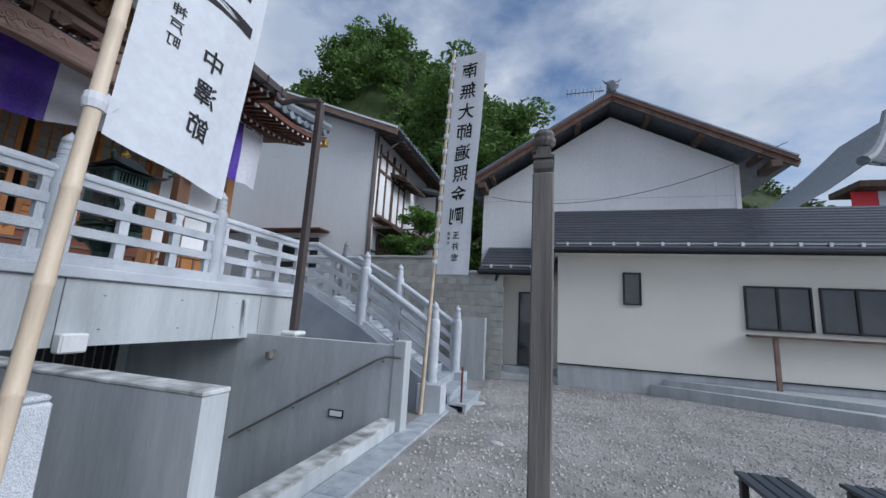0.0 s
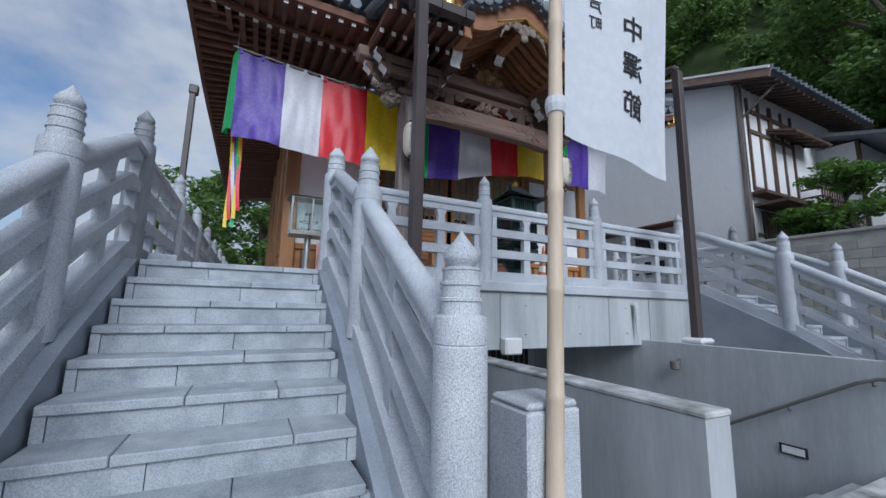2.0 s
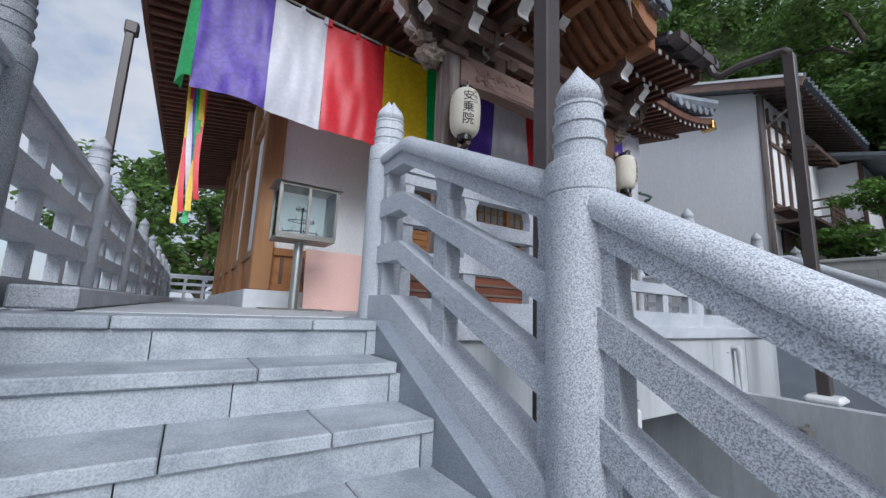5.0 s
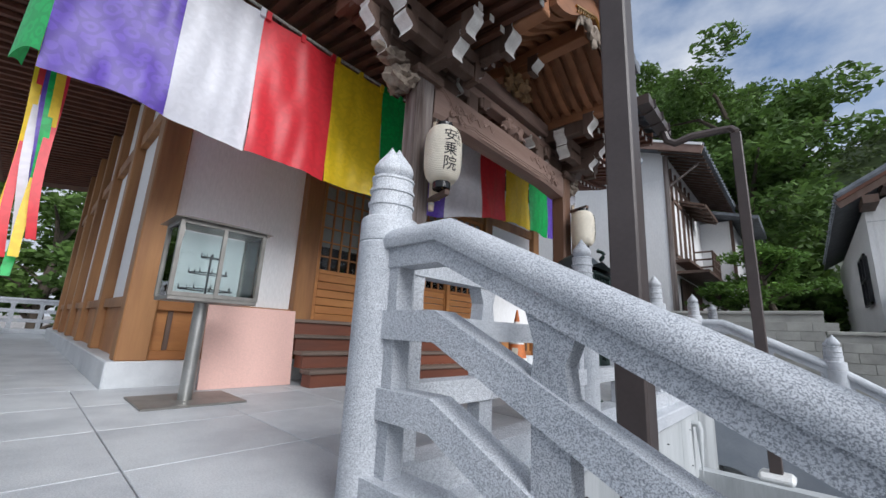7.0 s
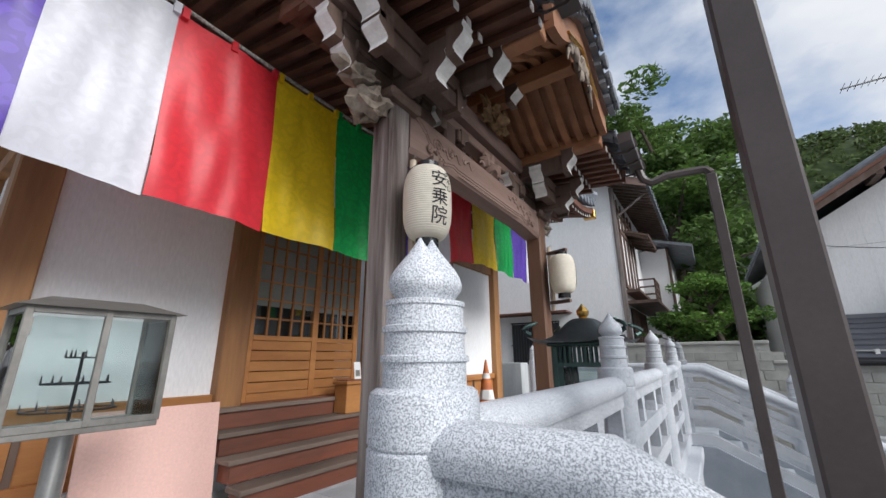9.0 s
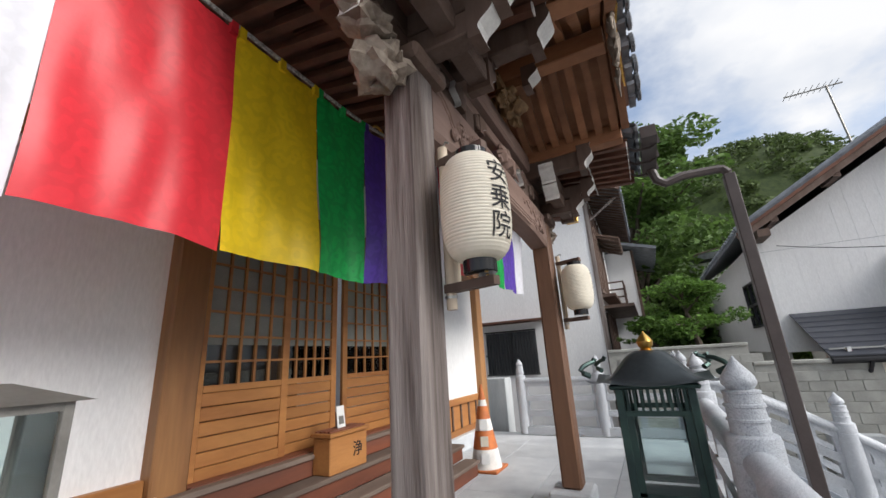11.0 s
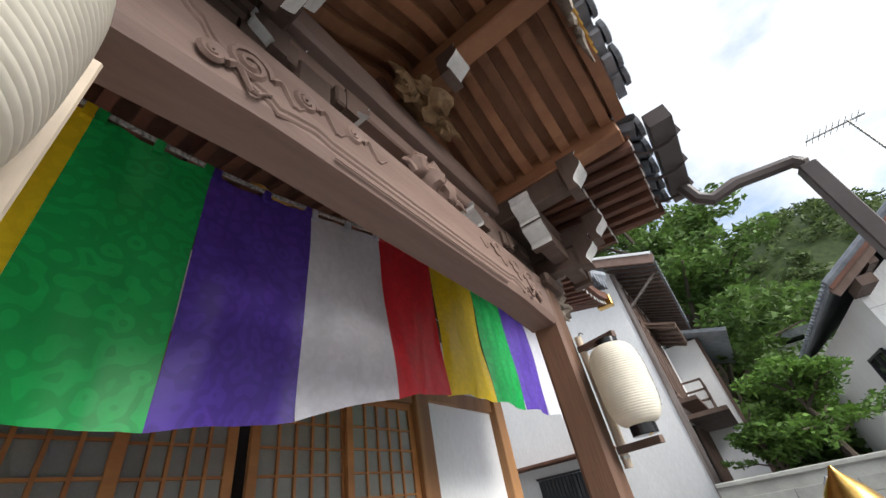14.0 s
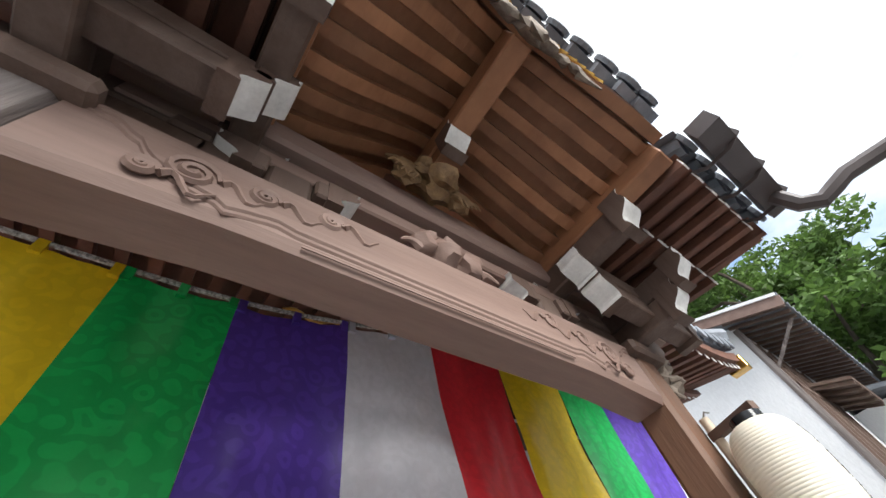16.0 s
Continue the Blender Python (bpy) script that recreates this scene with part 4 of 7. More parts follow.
for y, s in ((1.73, -1), (4.81, 1)):
    for zc in (4.62,):
        bm = bmesh.new()
        blob(bm, (PXF, y + s * 0.12, zc - 0.05), 0.13, 0.55, 3, (0.95, 1.1, 0.9), 7)
        blob(bm, (PXF, y + s * 0.22, zc + 0.10), 0.11, 0.55, 3, (0.9, 1.4, 0.55), 8)
        blob(bm, (PXF, y + s * 0.36, zc + 0.12), 0.06, 0.5, 2, (0.9, 1.5, 0.6), 9)
        horn(bm, (PXF, y + s * 0.15, zc + 0.17), (PXF, y + s * 0.02, zc + 0.27), 0.025)
        for k in range(7):
            a = k * 0.9
            horn(bm, (PXF + 0.09 * math.cos(a), y + s * 0.1, zc - 0.05 + 0.09 * math.sin(a)), (PXF + 0.15 * math.cos(a), y + s * 0.16, zc - 0.06 + 0.13 * math.sin(a)), 0.028)
        tagged(part("beam_nose_carving", bm, CARVED, None, smooth=True), "weathered pale carved beast head projecting from the porch post", "carving", group="beast heads")

# curved gable: rafters that follow the arch, boards above, bargeboard, tiles
XF = -4.90


def arch(y):
    s = min(1.0, abs(y - PC) / 0.9)
    return 5.26 + 0.46 * (0.5 + 0.5 * math.cos(math.pi * s))


ysa = [PC - 0.9 + 1.8 * i / 24 for i in range(25)]
for k in range(10):
    x = PXF - 0.30 + k * 0.143
    part("curved_rafter", sweep(bmesh.new(), [(x, y, arch(y) + 0.03) for y in ysa], rect(0.07, 0.07)), RAFTWOOD, porch)
bm = bmesh.new()
grid(bm, 12, 24, lambda u, v: (PXF - 0.5 + u * (XF - PXF + 0.5), ysa[round(v * 24)], arch(ysa[round(v * 24)]) + 0.068))
part("ceiling_board", bm, RAFTWOOD, porch)
part("ridge_beam", boxbm(PXF - 0.3, XF - 0.05, PC - 0.07, PC + 0.07, 5.53, 5.70, bevel=0.01), RAFTWOOD, porch)
part("arm_end", wavy_end(bmesh.new(), PXF + 0.36, PC, 5.50, "x", 0.15, 0.20), [WHITEPAINT, DARKWOOD], porch, "white painted wavy end")
part("nose_block", boxbm(PXF, PXF + 0.36, PC - 0.06, PC + 0.06, 5.43, 5.53), RAFTWOOD, porch)
for y in (PC - 0.93, PC + 0.93):
    part("side_beam", boxbm(PXF - 0.2, XF - 0.04, y - 0.07, y + 0.07, 5.16, 5.34, bevel=0.01), RAFTWOOD, porch)
    part("arm_end", wavy_end(bmesh.new(), PXF + 0.62, y, 5.07, "x", 0.16, 0.28), [WHITEPAINT, DARKWOOD], porch, "white painted wavy end")
    part("side_arm", boxbm(PXF, PXF + 0.62, y - 0.06, y + 0.06, 4.99, 5.16, bevel=0.01), DARKWOOD, porch)
# straight wings with small rafters
for s in (-1, 1):
    ya, yb = (PC + s * 1.0, PC + s * 2.02)
    bm = bmesh.new()
    grid(bm, 2, 2, lambda u, v: (PXF - 0.6 + u * (XF - PXF + 0.6), ya + v * (yb - ya), 5.37 - 0.16 * u))
    part("wing_board", bm, EAVEWOOD, porch)
    for k in range(7):
        y = ya + s * (0.06 + k * 0.165)
        part("wing_rafter", beam(bmesh.new(), (PXF - 0.5, y, 5.3), (XF - 0.02, y, 5.17), 0.06, 0.06), EAVEWOOD, porch)
        part("rafter_tip", boxbm(XF - 0.022, XF - 0.012, y - 0.03, y + 0.03, 5.14, 5.2), WHITEPAINT, porch, "white painted rafter end")
        part("lower_rafter", beam(bmesh.new(), (PXF - 0.3, y, 5.22), (XF - 0.42, y, 5.125), 0.055, 0.055), EAVEWOOD, porch)
        part("rafter_tip", boxbm(XF - 0.422, XF - 0.412, y - 0.028, y + 0.028, 5.095, 5.155), WHITEPAINT, porch, "white painted rafter end")
    bm = bmesh.new()
    grid(bm, 3, 2, lambda u, v: (XF + 0.10 - u * 1.9, ya + v * (yb + s * 0.06 - ya), 5.35 + 0.85 * u))
    part("wing_roof", bm, TILE, porch)
    part("verge_board", beam(bmesh.new(), (PXF - 0.6, yb, 5.41), (XF + 0.03, yb, 5.21), 0.05, 0.16), EAVEWOOD, porch)
    for k in range(5):
        y = ya + s * (0.12 + 0.24 * k)
        tile_roll("tile_row", [(XF + 0.08, y, 5.33), (XF - 0.8, y, 5.74), (XF - 1.7, y, 6.15)], 0.07, porch)
        part("tile_end", lathe(bmesh.new(), [(0.02, 0), (0.08, 0.0), (0.08, 0.03), (0.055, 0.035)], 12), TILE, porch).matrix_basis = Matrix.Translation((XF + 0.08, y, 5.33)) @ pose(0, 0, 0, 0, 90, 0)
    g = thing("gutter", "brown box gutter hung on bent straps under the porch eave", "gutter", (XF + 0.2, (ya + yb) / 2, 5.25))
    bm = bmesh.new()
    y0, y1 = min(ya, yb), max(ya, yb)
    box(bm, XF + 0.12, XF + 0.26, y0, y1, 5.17, 5.18)
    box(bm, XF + 0.12, XF + 0.13, y0, y1, 5.18, 5.29)
    box(bm, XF + 0.25, XF + 0.26, y0, y1, 5.18, 5.29)
    box(bm, XF + 0.13, XF + 0.25, y0, y0 + 0.01, 5.18, 5.29)
    box(bm, XF + 0.13, XF + 0.25, y1 - 0.01, y1, 5.18, 5.29)
    part("trough", bm, PIPE, g)
    for k in range(3):
        y = y0 + 0.2 + 0.34 * k
        part("strap", sweep(bmesh.new(), [(XF - 0.02, y, 5.21), (XF + 0.05, y, 5.15), (XF + 0.19, y, 5.145), (XF + 0.28, y, 5.19), (XF + 0.27, y, 5.3)], rect(0.025, 0.006), up=(0, 1, 0)), PIPE, g)
    # bent pipe and tall downpipe
    yp, xp = (5.35, -3.95) if s > 0 else (1.28, -4.05)
    foot = 1.13 if s > 0 else G
    dp = thing("downpipe", "tall brown square downpipe bent out from the porch gutter", "downpipe", (xp, yp, foot), group="downpipes")
    part("swan_neck", sweep(bmesh.new(), [(XF + 0.2, PC + s * 1.85, 5.18), (XF + 0.24, PC + s * 1.87, 5.04), (XF + 0.32, PC + s * 1.9, 4.99), (XF + 0.42, PC + s * 1.92, 5.02), (XF + 0.50, PC + s * 1.94, 5.05), (xp - 0.12, yp, 5.09), (xp - 0.04, yp, 5.08), (xp, yp, 5.03), (xp, yp, 4.95)], ring(0.05, 8)), PIPE, dp, smooth=True)
    part("shaft", boxbm(xp - 0.055, xp + 0.055, yp - 0.055, yp + 0.055, foot, 5.0, bevel=0.008), PIPE, dp)
    if s > 0:
        part("foot_block", boxbm(-4.1, -3.8, yp - 0.14, yp + 0.14, 1.05, 1.13, bevel=0.03), WHITEPLASTIC, dp)
# bargeboard and tile course of the arch
part("bargeboard", sweep(bmesh.new(), [(XF, y, arch(y) + 0.13) for y in ysa], rect(0.07, 0.26)), RAFTWOOD, porch)
part("bargeboard_edge", sweep(bmesh.new(), [(XF + 0.05, y, arch(y) + 0.27) for y in ysa], rect(0.05, 0.06)), BEAMWOOD, porch)
bm = bmesh.new()
grid(bm, 8, 24, lambda u, v: (XF + 0.13 - u * 1.9, ysa[round(v * 24)], arch(ysa[round(v * 24)]) + 0.31 + 0.35 * u))
part("arch_roof", bm, TILE, porch)
for i in range(0, 25, 2):
    y = ysa[i]
    tile_roll("tile_row", [(XF + 0.16, y, arch(y) + 0.36), (XF - 1.7, y, arch(y) + 0.72)], 0.07, porch)
    part("tile_end", lathe(bmesh.new(), [(0.02, 0), (0.085, 0.0), (0.085, 0.03), (0.055, 0.04)], 12), TILE, porch).matrix_basis = Matrix.Translation((XF + 0.16, y, arch(y) + 0.36)) @ pose(0, 0, 0, 0, 90, 0)
    part("tile_lip", boxbm(XF + 0.08, XF + 0.14, y - 0.1, y + 0.1, arch(y) + 0.27, arch(y) + 0.31), TILE, porch)
# hanging gable ornament: carved and gilt
bm = bmesh.new()
for k, (dy, dz, r) in enumerate(((0, 0.0, 0.10), (-0.14, 0.03, 0.08), (0.14, 0.03, 0.08), (-0.27, 0.02, 0.055), (0.27, 0.02, 0.055), (0, -0.12, 0.06), (-0.33, -0.06, 0.05), (0.33, -0.06, 0.05))):
    blob(bm, (XF + 0.01, PC + dy, 5.56 + dz), r, 0.6, 2, (0.45, 1.1, 1), k + 20)
for s in (-1, 1):
    horn(bm, (XF, PC + s * 0.34, 5.48), (XF, PC + s * 0.42, 5.32), 0.03, (0, 0, 0.03))
orn = tagged(part("gable_pendant", bm, CARVED, None, smooth=True), "carved wooden pendant under the curved gable", "carving")
bm = bmesh.new()
for s in (-1, 1):
    for k in range(8):
        beam(bm, (XF + 0.045, PC + s * (0.05 + 0.055 * k), 5.70 - 0.022 * k), (XF + 0.05, PC + s * (0.10 + 0.055 * k), 5.65 - 0.028 * k), 0.012, 0.012, (1, 0, 0))
beam(bm, (XF + 0.045, PC - 0.5, 5.52), (XF + 0.045, PC, 5.74), 0.015, 0.02, (1, 0, 0))
beam(bm, (XF + 0.045, PC, 5.74), (XF + 0.045, PC + 0.5, 5.52), 0.015, 0.02, (1, 0, 0))
part("gilt_plate", bm, GOLD, orn, "gilt openwork fitting")
# ridge ornament and the small gable on the roof behind
og = thing("roof_gable", "small tiled gable with gilt crest on the main roof", "gable", (-7.6, PC, 7.6))
bm = bmesh.new()
for s in (-1, 1):
    sweep(bm, [(-7.3, PC + s * 1.5, 7.55), (-7.3, PC + s * 0.8, 7.8), (-7.3, PC + s * 0.3, 8.2), (-7.3, PC, 8.6)], rect(0.5, 0.16))
part("verge_tiles", bm, TILE, og)
bm = bmesh.new()
v = [bm.verts.new(p) for p in ((-7.35, PC - 1.3, 7.4), (-7.35, PC + 1.3, 7.4), (-7.35, PC, 8.5))]
bm.faces.new(v)
ret = bmesh.ops.extrude_face_region(bm, geom=bm.faces[:])
for w in [g_ for g_ in ret["geom"] if isinstance(g_, bmesh.types.BMVert)]:
    w.co.x -= 1.6
part("gable_face", bm, RAFTWOOD, og)
part("crest", lathe(bmesh.new(), [(0.02, 0), (0.12, 0), (0.12, 0.03), (0.05, 0.05)], 16), GOLD, og, "gilt round crest").matrix_basis = Matrix.Translation((-7.33, PC, 7.95)) @ pose(0, 0, 0, 0, 90, 0)
for s in (-1, 1):
    for k in range(3):
        part("crest_leaf", lathe(bmesh.new(), [(0.01, 0), (0.06, 0), (0.05, 0.03)], 8), GOLD, og).matrix_basis = Matrix.Translation((-7.33, PC + s * (0.17 + 0.12 * k), 7.9 - 0.05 * k)) @ pose(0, 0, 0, 0, 90, 0)
    for k in range(7):
        t = k / 6
        part("tile_end", lathe(bmesh.new(), [(0.02, 0), (0.09, 0), (0.09, 0.04), (0.05, 0.05)], 12), TILE, og).matrix_basis = Matrix.Translation((-7.02, PC + s * 1.5 * t, 8.62 - 1.1 * t ** 0.7)) @ pose(0, 0, 0, 0, 90, 0)
bm = bmesh.new()
for k in range(4):
    box(bm, -7.4 - 0.05 * k, -7.0, PC - 0.42 + 0.09 * k, PC + 0.42 - 0.09 * k, 8.5 + 0.16 * k, 8.64 + 0.16 * k, bevel=0.03)
blob(bm, (-7.1, PC, 9.2), 0.16, 0.4, 2, (0.5, 1.2, 1), 4)
for s in (-1, 1):
    for k in range(3):
        horn(bm, (-7.05, PC + s * (0.40 - 0.08 * k), 8.6 + 0.16 * k), (-7.05, PC + s * (0.62 - 0.08 * k), 8.75 + 0.16 * k), 0.08)
part("ridge_ornament", bm, TILE, og)

# ---- temple banner of five colours ----


def ban_top(y):
    return 5.13 + 0.02 * min(0.0, y - 2.0) ** 2 + 0.42 * (0.5 - 0.5 * math.cos(math.pi * max(0.0, min(1.0, (y - 2.3) / 2.8))))


banner = thing("temple_banner", "long five-coloured striped curtain hung on a twisted cord", "banner", (-6.9, 3, 5.2))
edges = [-0.52, 0.14, 0.72, 1.46, 2.10, 2.63, 3.30, 3.98, 4.66, 5.40, 6.05, 6.65, 7.25]
cols = ["purple", "white", "red", "yellow", "green", "purple", "white", "red", "yellow", "green", "purple", "white"]
for i, c in enumerate(cols):
    a, b = edges[i], edges[i + 1]
    bm = bmesh.new()

    def fn(u, v, a=a, b=b, i=i):
        y = a + u * (b - a)
        z = ban_top(y) - v * (1.37 - 0.02 * math.sin(math.pi * u)) - 0.014 * (1 - v) * math.sin(math.pi * ((u * 2) % 1.0))
        fold = 0.022 * math.sin(y * 9 + v * 2.0) * v + 0.08 * noise.noise(Vector((y * 1.7, v * 1.6, i * 0.3))) * (0.25 + v) + 0.022 * noise.noise(Vector((y * 7, v * 2.6 + y, 4.0)))
        return (-6.9 + fold, y, z)
    grid(bm, 26, 30, fn)
    part("stripe", bm, CLOTHS[c], banner, c + " cloth stripe", smooth=True)
    for u in (0.04, 0.5, 0.96):
        y = a + u * (b - a)
        part("loop", boxbm(-6.915, -6.885, y - 0.022, y + 0.022, ban_top(y) - 0.05, ban_top(y) + 0.035), CLOTHS[c], banner)
bm = bmesh.new()
grid(bm, 18, 24, lambda u, v: (-6.9 - 0.55 * u - 0.25 * u * v, -0.52 - 0.10 * math.sin(u * 3.0) - 0.10 * v * u, ban_top(-0.52) - 0.05 * u - v * (1.28 - 0.25 * u) + 0.03 * math.sin(9 * u)))
part("stripe", bm, CLOTHS["green"], banner, "green cloth end folded round the corner", smooth=True)
bm = bmesh.new()
sweep(bm, [(-6.9, -0.6 + 0.2 * k, ban_top(-0.6 + 0.2 * k) + 0.03) for k in range(40)], ring(0.014, 6))
part("cord", bm, ROPE, banner, "black and white twisted cord", smooth=True)
# streamer of narrow ribbons hanging at the corner
stm = thing("ribbon_streamer", "bunch of narrow five-coloured ribbons hanging from the eave corner", "streamer", (-7.35, -0.62, 4.2))
for k, c in enumerate(["yellow", "red", "white", "purple", "green", "yellow", "red"]):
    bm = bmesh.new()
    ph = k * 1.3
    ln = 1.75 - 0.12 * (k % 4)
    grid(bm, 3, 26, lambda u, v: (-7.40 + 0.03 * k + 0.035 * math.sin(v * 7 + ph), -0.56 + 0.05 * u + 0.022 * k + 0.03 * math.sin(v * 5 + ph) * v + 0.06 * v, 4.35 - ln * v))
    part("ribbon", bm, CLOTHS[c], stm, c + " ribbon", smooth=True)
part("string", sweep(bmesh.new(), [(-7.37, -0.58, 4.3), (-7.37, -0.58, 5.95)], ring(0.008, 6), up=(1, 0, 0)), ROPE, stm)
crest = thing("gilt_plaque_frame", "thin gilt lobed frame above the banner", "plaque", (-7.1, 3.1, 5.2))
part("frame_edge", sweep(bmesh.new(), [(-7.0, 2.9 + 0.04 * k, 5.33 + 0.03 * math.sin(k * 0.9)) for k in range(16)], ring(0.012, 6)), GOLD, crest)

# ---- paper lanterns on the porch posts ----


def on_drum(chars, size, ang0, zc, step, centre, rad, parent, mat):
    """Characters bent round the lantern's drum, one under another."""
    for k, ch in enumerate(chars):
        cu = bpy.data.curves.new("letter", "FONT")
        cu.body, cu.size, cu.align_x, cu.align_y, cu.resolution_u, cu.offset = ch, size, "CENTER", "CENTER", 6, 0.004 * size
        tmp = new("letter", cu)
        me = bpy.data.meshes.new_from_object(tmp.evaluated_get(bpy.context.evaluated_depsgraph_get()))
        bpy.data.objects.remove(tmp)
        b2 = bmesh.new()
        b2.from_mesh(me)
        bmesh.ops.triangulate(b2, faces=b2.faces[:])
        bmesh.ops.subdivide_edges(b2, edges=[e for e in b2.edges if e.calc_length() > 0.03], cuts=2)
        zz = zc - k * step
        for v in b2.verts:
            a = ang0 + v.co.x / rad(zz + v.co.y)
            r = rad(zz + v.co.y) + 0.0025
            v.co = Vector((centre[0] + r * math.cos(a), centre[1] + r * math.sin(a), zz + v.co.y))
        me2 = bpy.data.meshes.new("letter")
        b2.to_mesh(me2)
        b2.free()
        me2.materials.append(mat)
        ob = new("letter", me2)
        ob.parent, ob.matrix_parent_inverse = parent, Matrix.Translation(parent.location).inverted()
        ob["label"] = "black brush character"


def lantern(x, y, z0, z1, post_y, facing, label):
    la = thing("paper_lantern", label, "lantern", (x, y, z0), group="porch lanterns")
    R, h0, h1 = 0.158, z0 + 0.045, z1 - 0.03

    def rad(z):
        u = max(0.0, min(1.0, (z - h0) / (h1 - h0)))
        return R * (1 - abs(2 * u - 1) ** 3.2) ** 0.42 * 0.62 + R * 0.38
    prof, n_ = [], 34
    for k in range(n_ * 3 + 1):
        z = h0 + (h1 - h0) * k / (n_ * 3)
        prof.append((rad(z) - (0.0022 if k % 3 == 0 else 0), z - z0))
    part("paper_drum", lathe(bmesh.new(), prof, 48, (x, y, z0)), PAPER, la, "ribbed cream paper", smooth=True)
    part("bottom_ring", lathe(bmesh.new(), [(0.070, 0), (0.074, 0.004), (0.074, 0.056), (0.066, 0.06)], 32, (x, y, z0 - 0.01)), LACQ, la, "glossy black ring", smooth=True)
    part("top_ring", lathe(bmesh.new(), [(0.066, 0), (0.074, 0.004), (0.074, 0.04), (0.066, 0.044)], 32, (x, y, z1 - 0.035)), LACQ, la, "glossy black ring", smooth=True)
    for a in (-0.6, 1.2):
        part("stud", lathe(bmesh.new(), [(0.008, 0), (0.008, 0.004)], 10, (x + 0.045 * math.cos(a), y + 0.045 * math.sin(a), z0 - 0.013)), GOLD, la)
    ang = radians(facing)
    on_drum("\u5b89\u4e57\u9662", 0.122, ang + 0.12, z0 + 0.405, 0.122, (x, y), rad, la, INK)
    on_drum("\u5927\u672c\u5c71", 0.05, ang + 0.62, z0 + 0.46, 0.05, (x, y), rad, la, INK)
    # holder
    ho = thing("lantern_holder", "pale wooden pole with two dark arms tied to the post", "lantern holder", (x - 0.14, post_y, z0 - 0.2))
    px, py = PXF + 0.15, post_y
    part("pole", sweep(bmesh.new(), [(px, py, z0 - 0.14), (px, py, z1 + 0.12)], ring(0.025, 10), up=(1, 0, 0)), BAMBOO, ho, smooth=True)
    part("board", boxbm(px - 0.012, px + 0.012, py + 0.03, py + 0.10, z0 - 0.02, z1, bevel=0.004), BAMBOO, ho)
    for z in (z0 - 0.045, z1 + 0.03):
        part("arm", beam(bmesh.new(), (px - 0.02, py, z), (x + 0.07, y, z), 0.045, 0.04), DARKWOOD, ho)
    part("strap", lathe(bmesh.new(), [(0.030, 0), (0.030, 0.012)], 12, (px, py, z0 - 0.09)), STEEL, ho)
    part("hook", sweep(bmesh.new(), [(px, py, z1 + 0.12), (px + 0.03, py - 0.02, z1 + 0.14), (px + 0.05, py - 0.03, z1 + 0.12)], ring(0.005, 6)), STEEL, ho)


lantern(-5.65, 1.86, 3.54, 4.11, 1.93, -30, "white ribbed paper lantern with black brush characters")
lantern(-5.65, 4.68, 3.57, 4.13, 4.77, 12, "plain cream side of a ribbed paper lantern")

# ---- bronze lantern on the terrace ----
DARKBRONZE = material("dark_bronze", (0.03, 0.036, 0.042), (0.045, 0.055, 0.06), 5, 0.38, 0.5, bump=0.1, bscale=50)
bl = thing("bronze_lantern", "dark green bronze standing lantern with curled roof and gilt finial", "lantern", (-5.09, 3.23, D))
bx, by = -5.09, 3.23
bm = bmesh.new()


def roof_pt(u, v):
    a, t = u * 2 * math.pi, v
    c, s = math.cos(a), math.sin(a)
    sq = 1 / max(abs(c), abs(s))
    rr = (0.06 + 0.29 * t) * (1 + (sq - 1) * t)
    cornerness = (sq - 1) / 0.414
    return (bx + rr * c, by + rr * s, 2.975 + 0.195 * (0.5 + 0.5 * math.cos(math.pi * min(1.0, t * 1.12))) + 0.05 * cornerness * max(0, t - 0.6) * 2.2)


grid(bm, 48, 12, roof_pt)
bmesh.ops.remove_doubles(bm, verts=bm.verts, dist=0.0005)
part("roof", bm, DARKBRONZE, bl, smooth=True)
part("eave_plate", boxbm(bx - 0.24, bx + 0.24, by - 0.24, by + 0.24, 2.95, 2.98, bevel=0.01), BRONZE, bl)
for a in (45, 135, 225, 315):
    c, s = math.cos(radians(a)), math.sin(radians(a))
    part("curl", sweep(bmesh.new(), [(bx + c * (0.46 + 0.06 * math.sin(t * 0.8)), by + s * (0.46 + 0.06 * math.sin(t * 0.8)), 3.04 + 0.018 * t - 0.01 * max(0, t - 4)) for t in range(8)], ring(0.018, 7), scales=[1 - 0.06 * t for t in range(8)]), BRONZE, bl, smooth=True)
part("finial", lathe(bmesh.new(), [(0.05, 0), (0.05, 0.015), (0.03, 0.03), (0.045, 0.05), (0.05, 0.075), (0.035, 0.10), (0.012, 0.125), (0.003, 0.14)], 20, (bx, by, 3.15)), GOLD, bl, "gilt jewel finial", smooth=True)
for sx in (-1, 1):
    for sy in (-1, 1):
        part("corner_post", boxbm(bx + sx * 0.19 - 0.022, bx + sx * 0.19 + 0.022, by + sy * 0.19 - 0.022, by + sy * 0.19 + 0.022, 2.34, 2.95, bevel=0.004), BRONZE, bl)
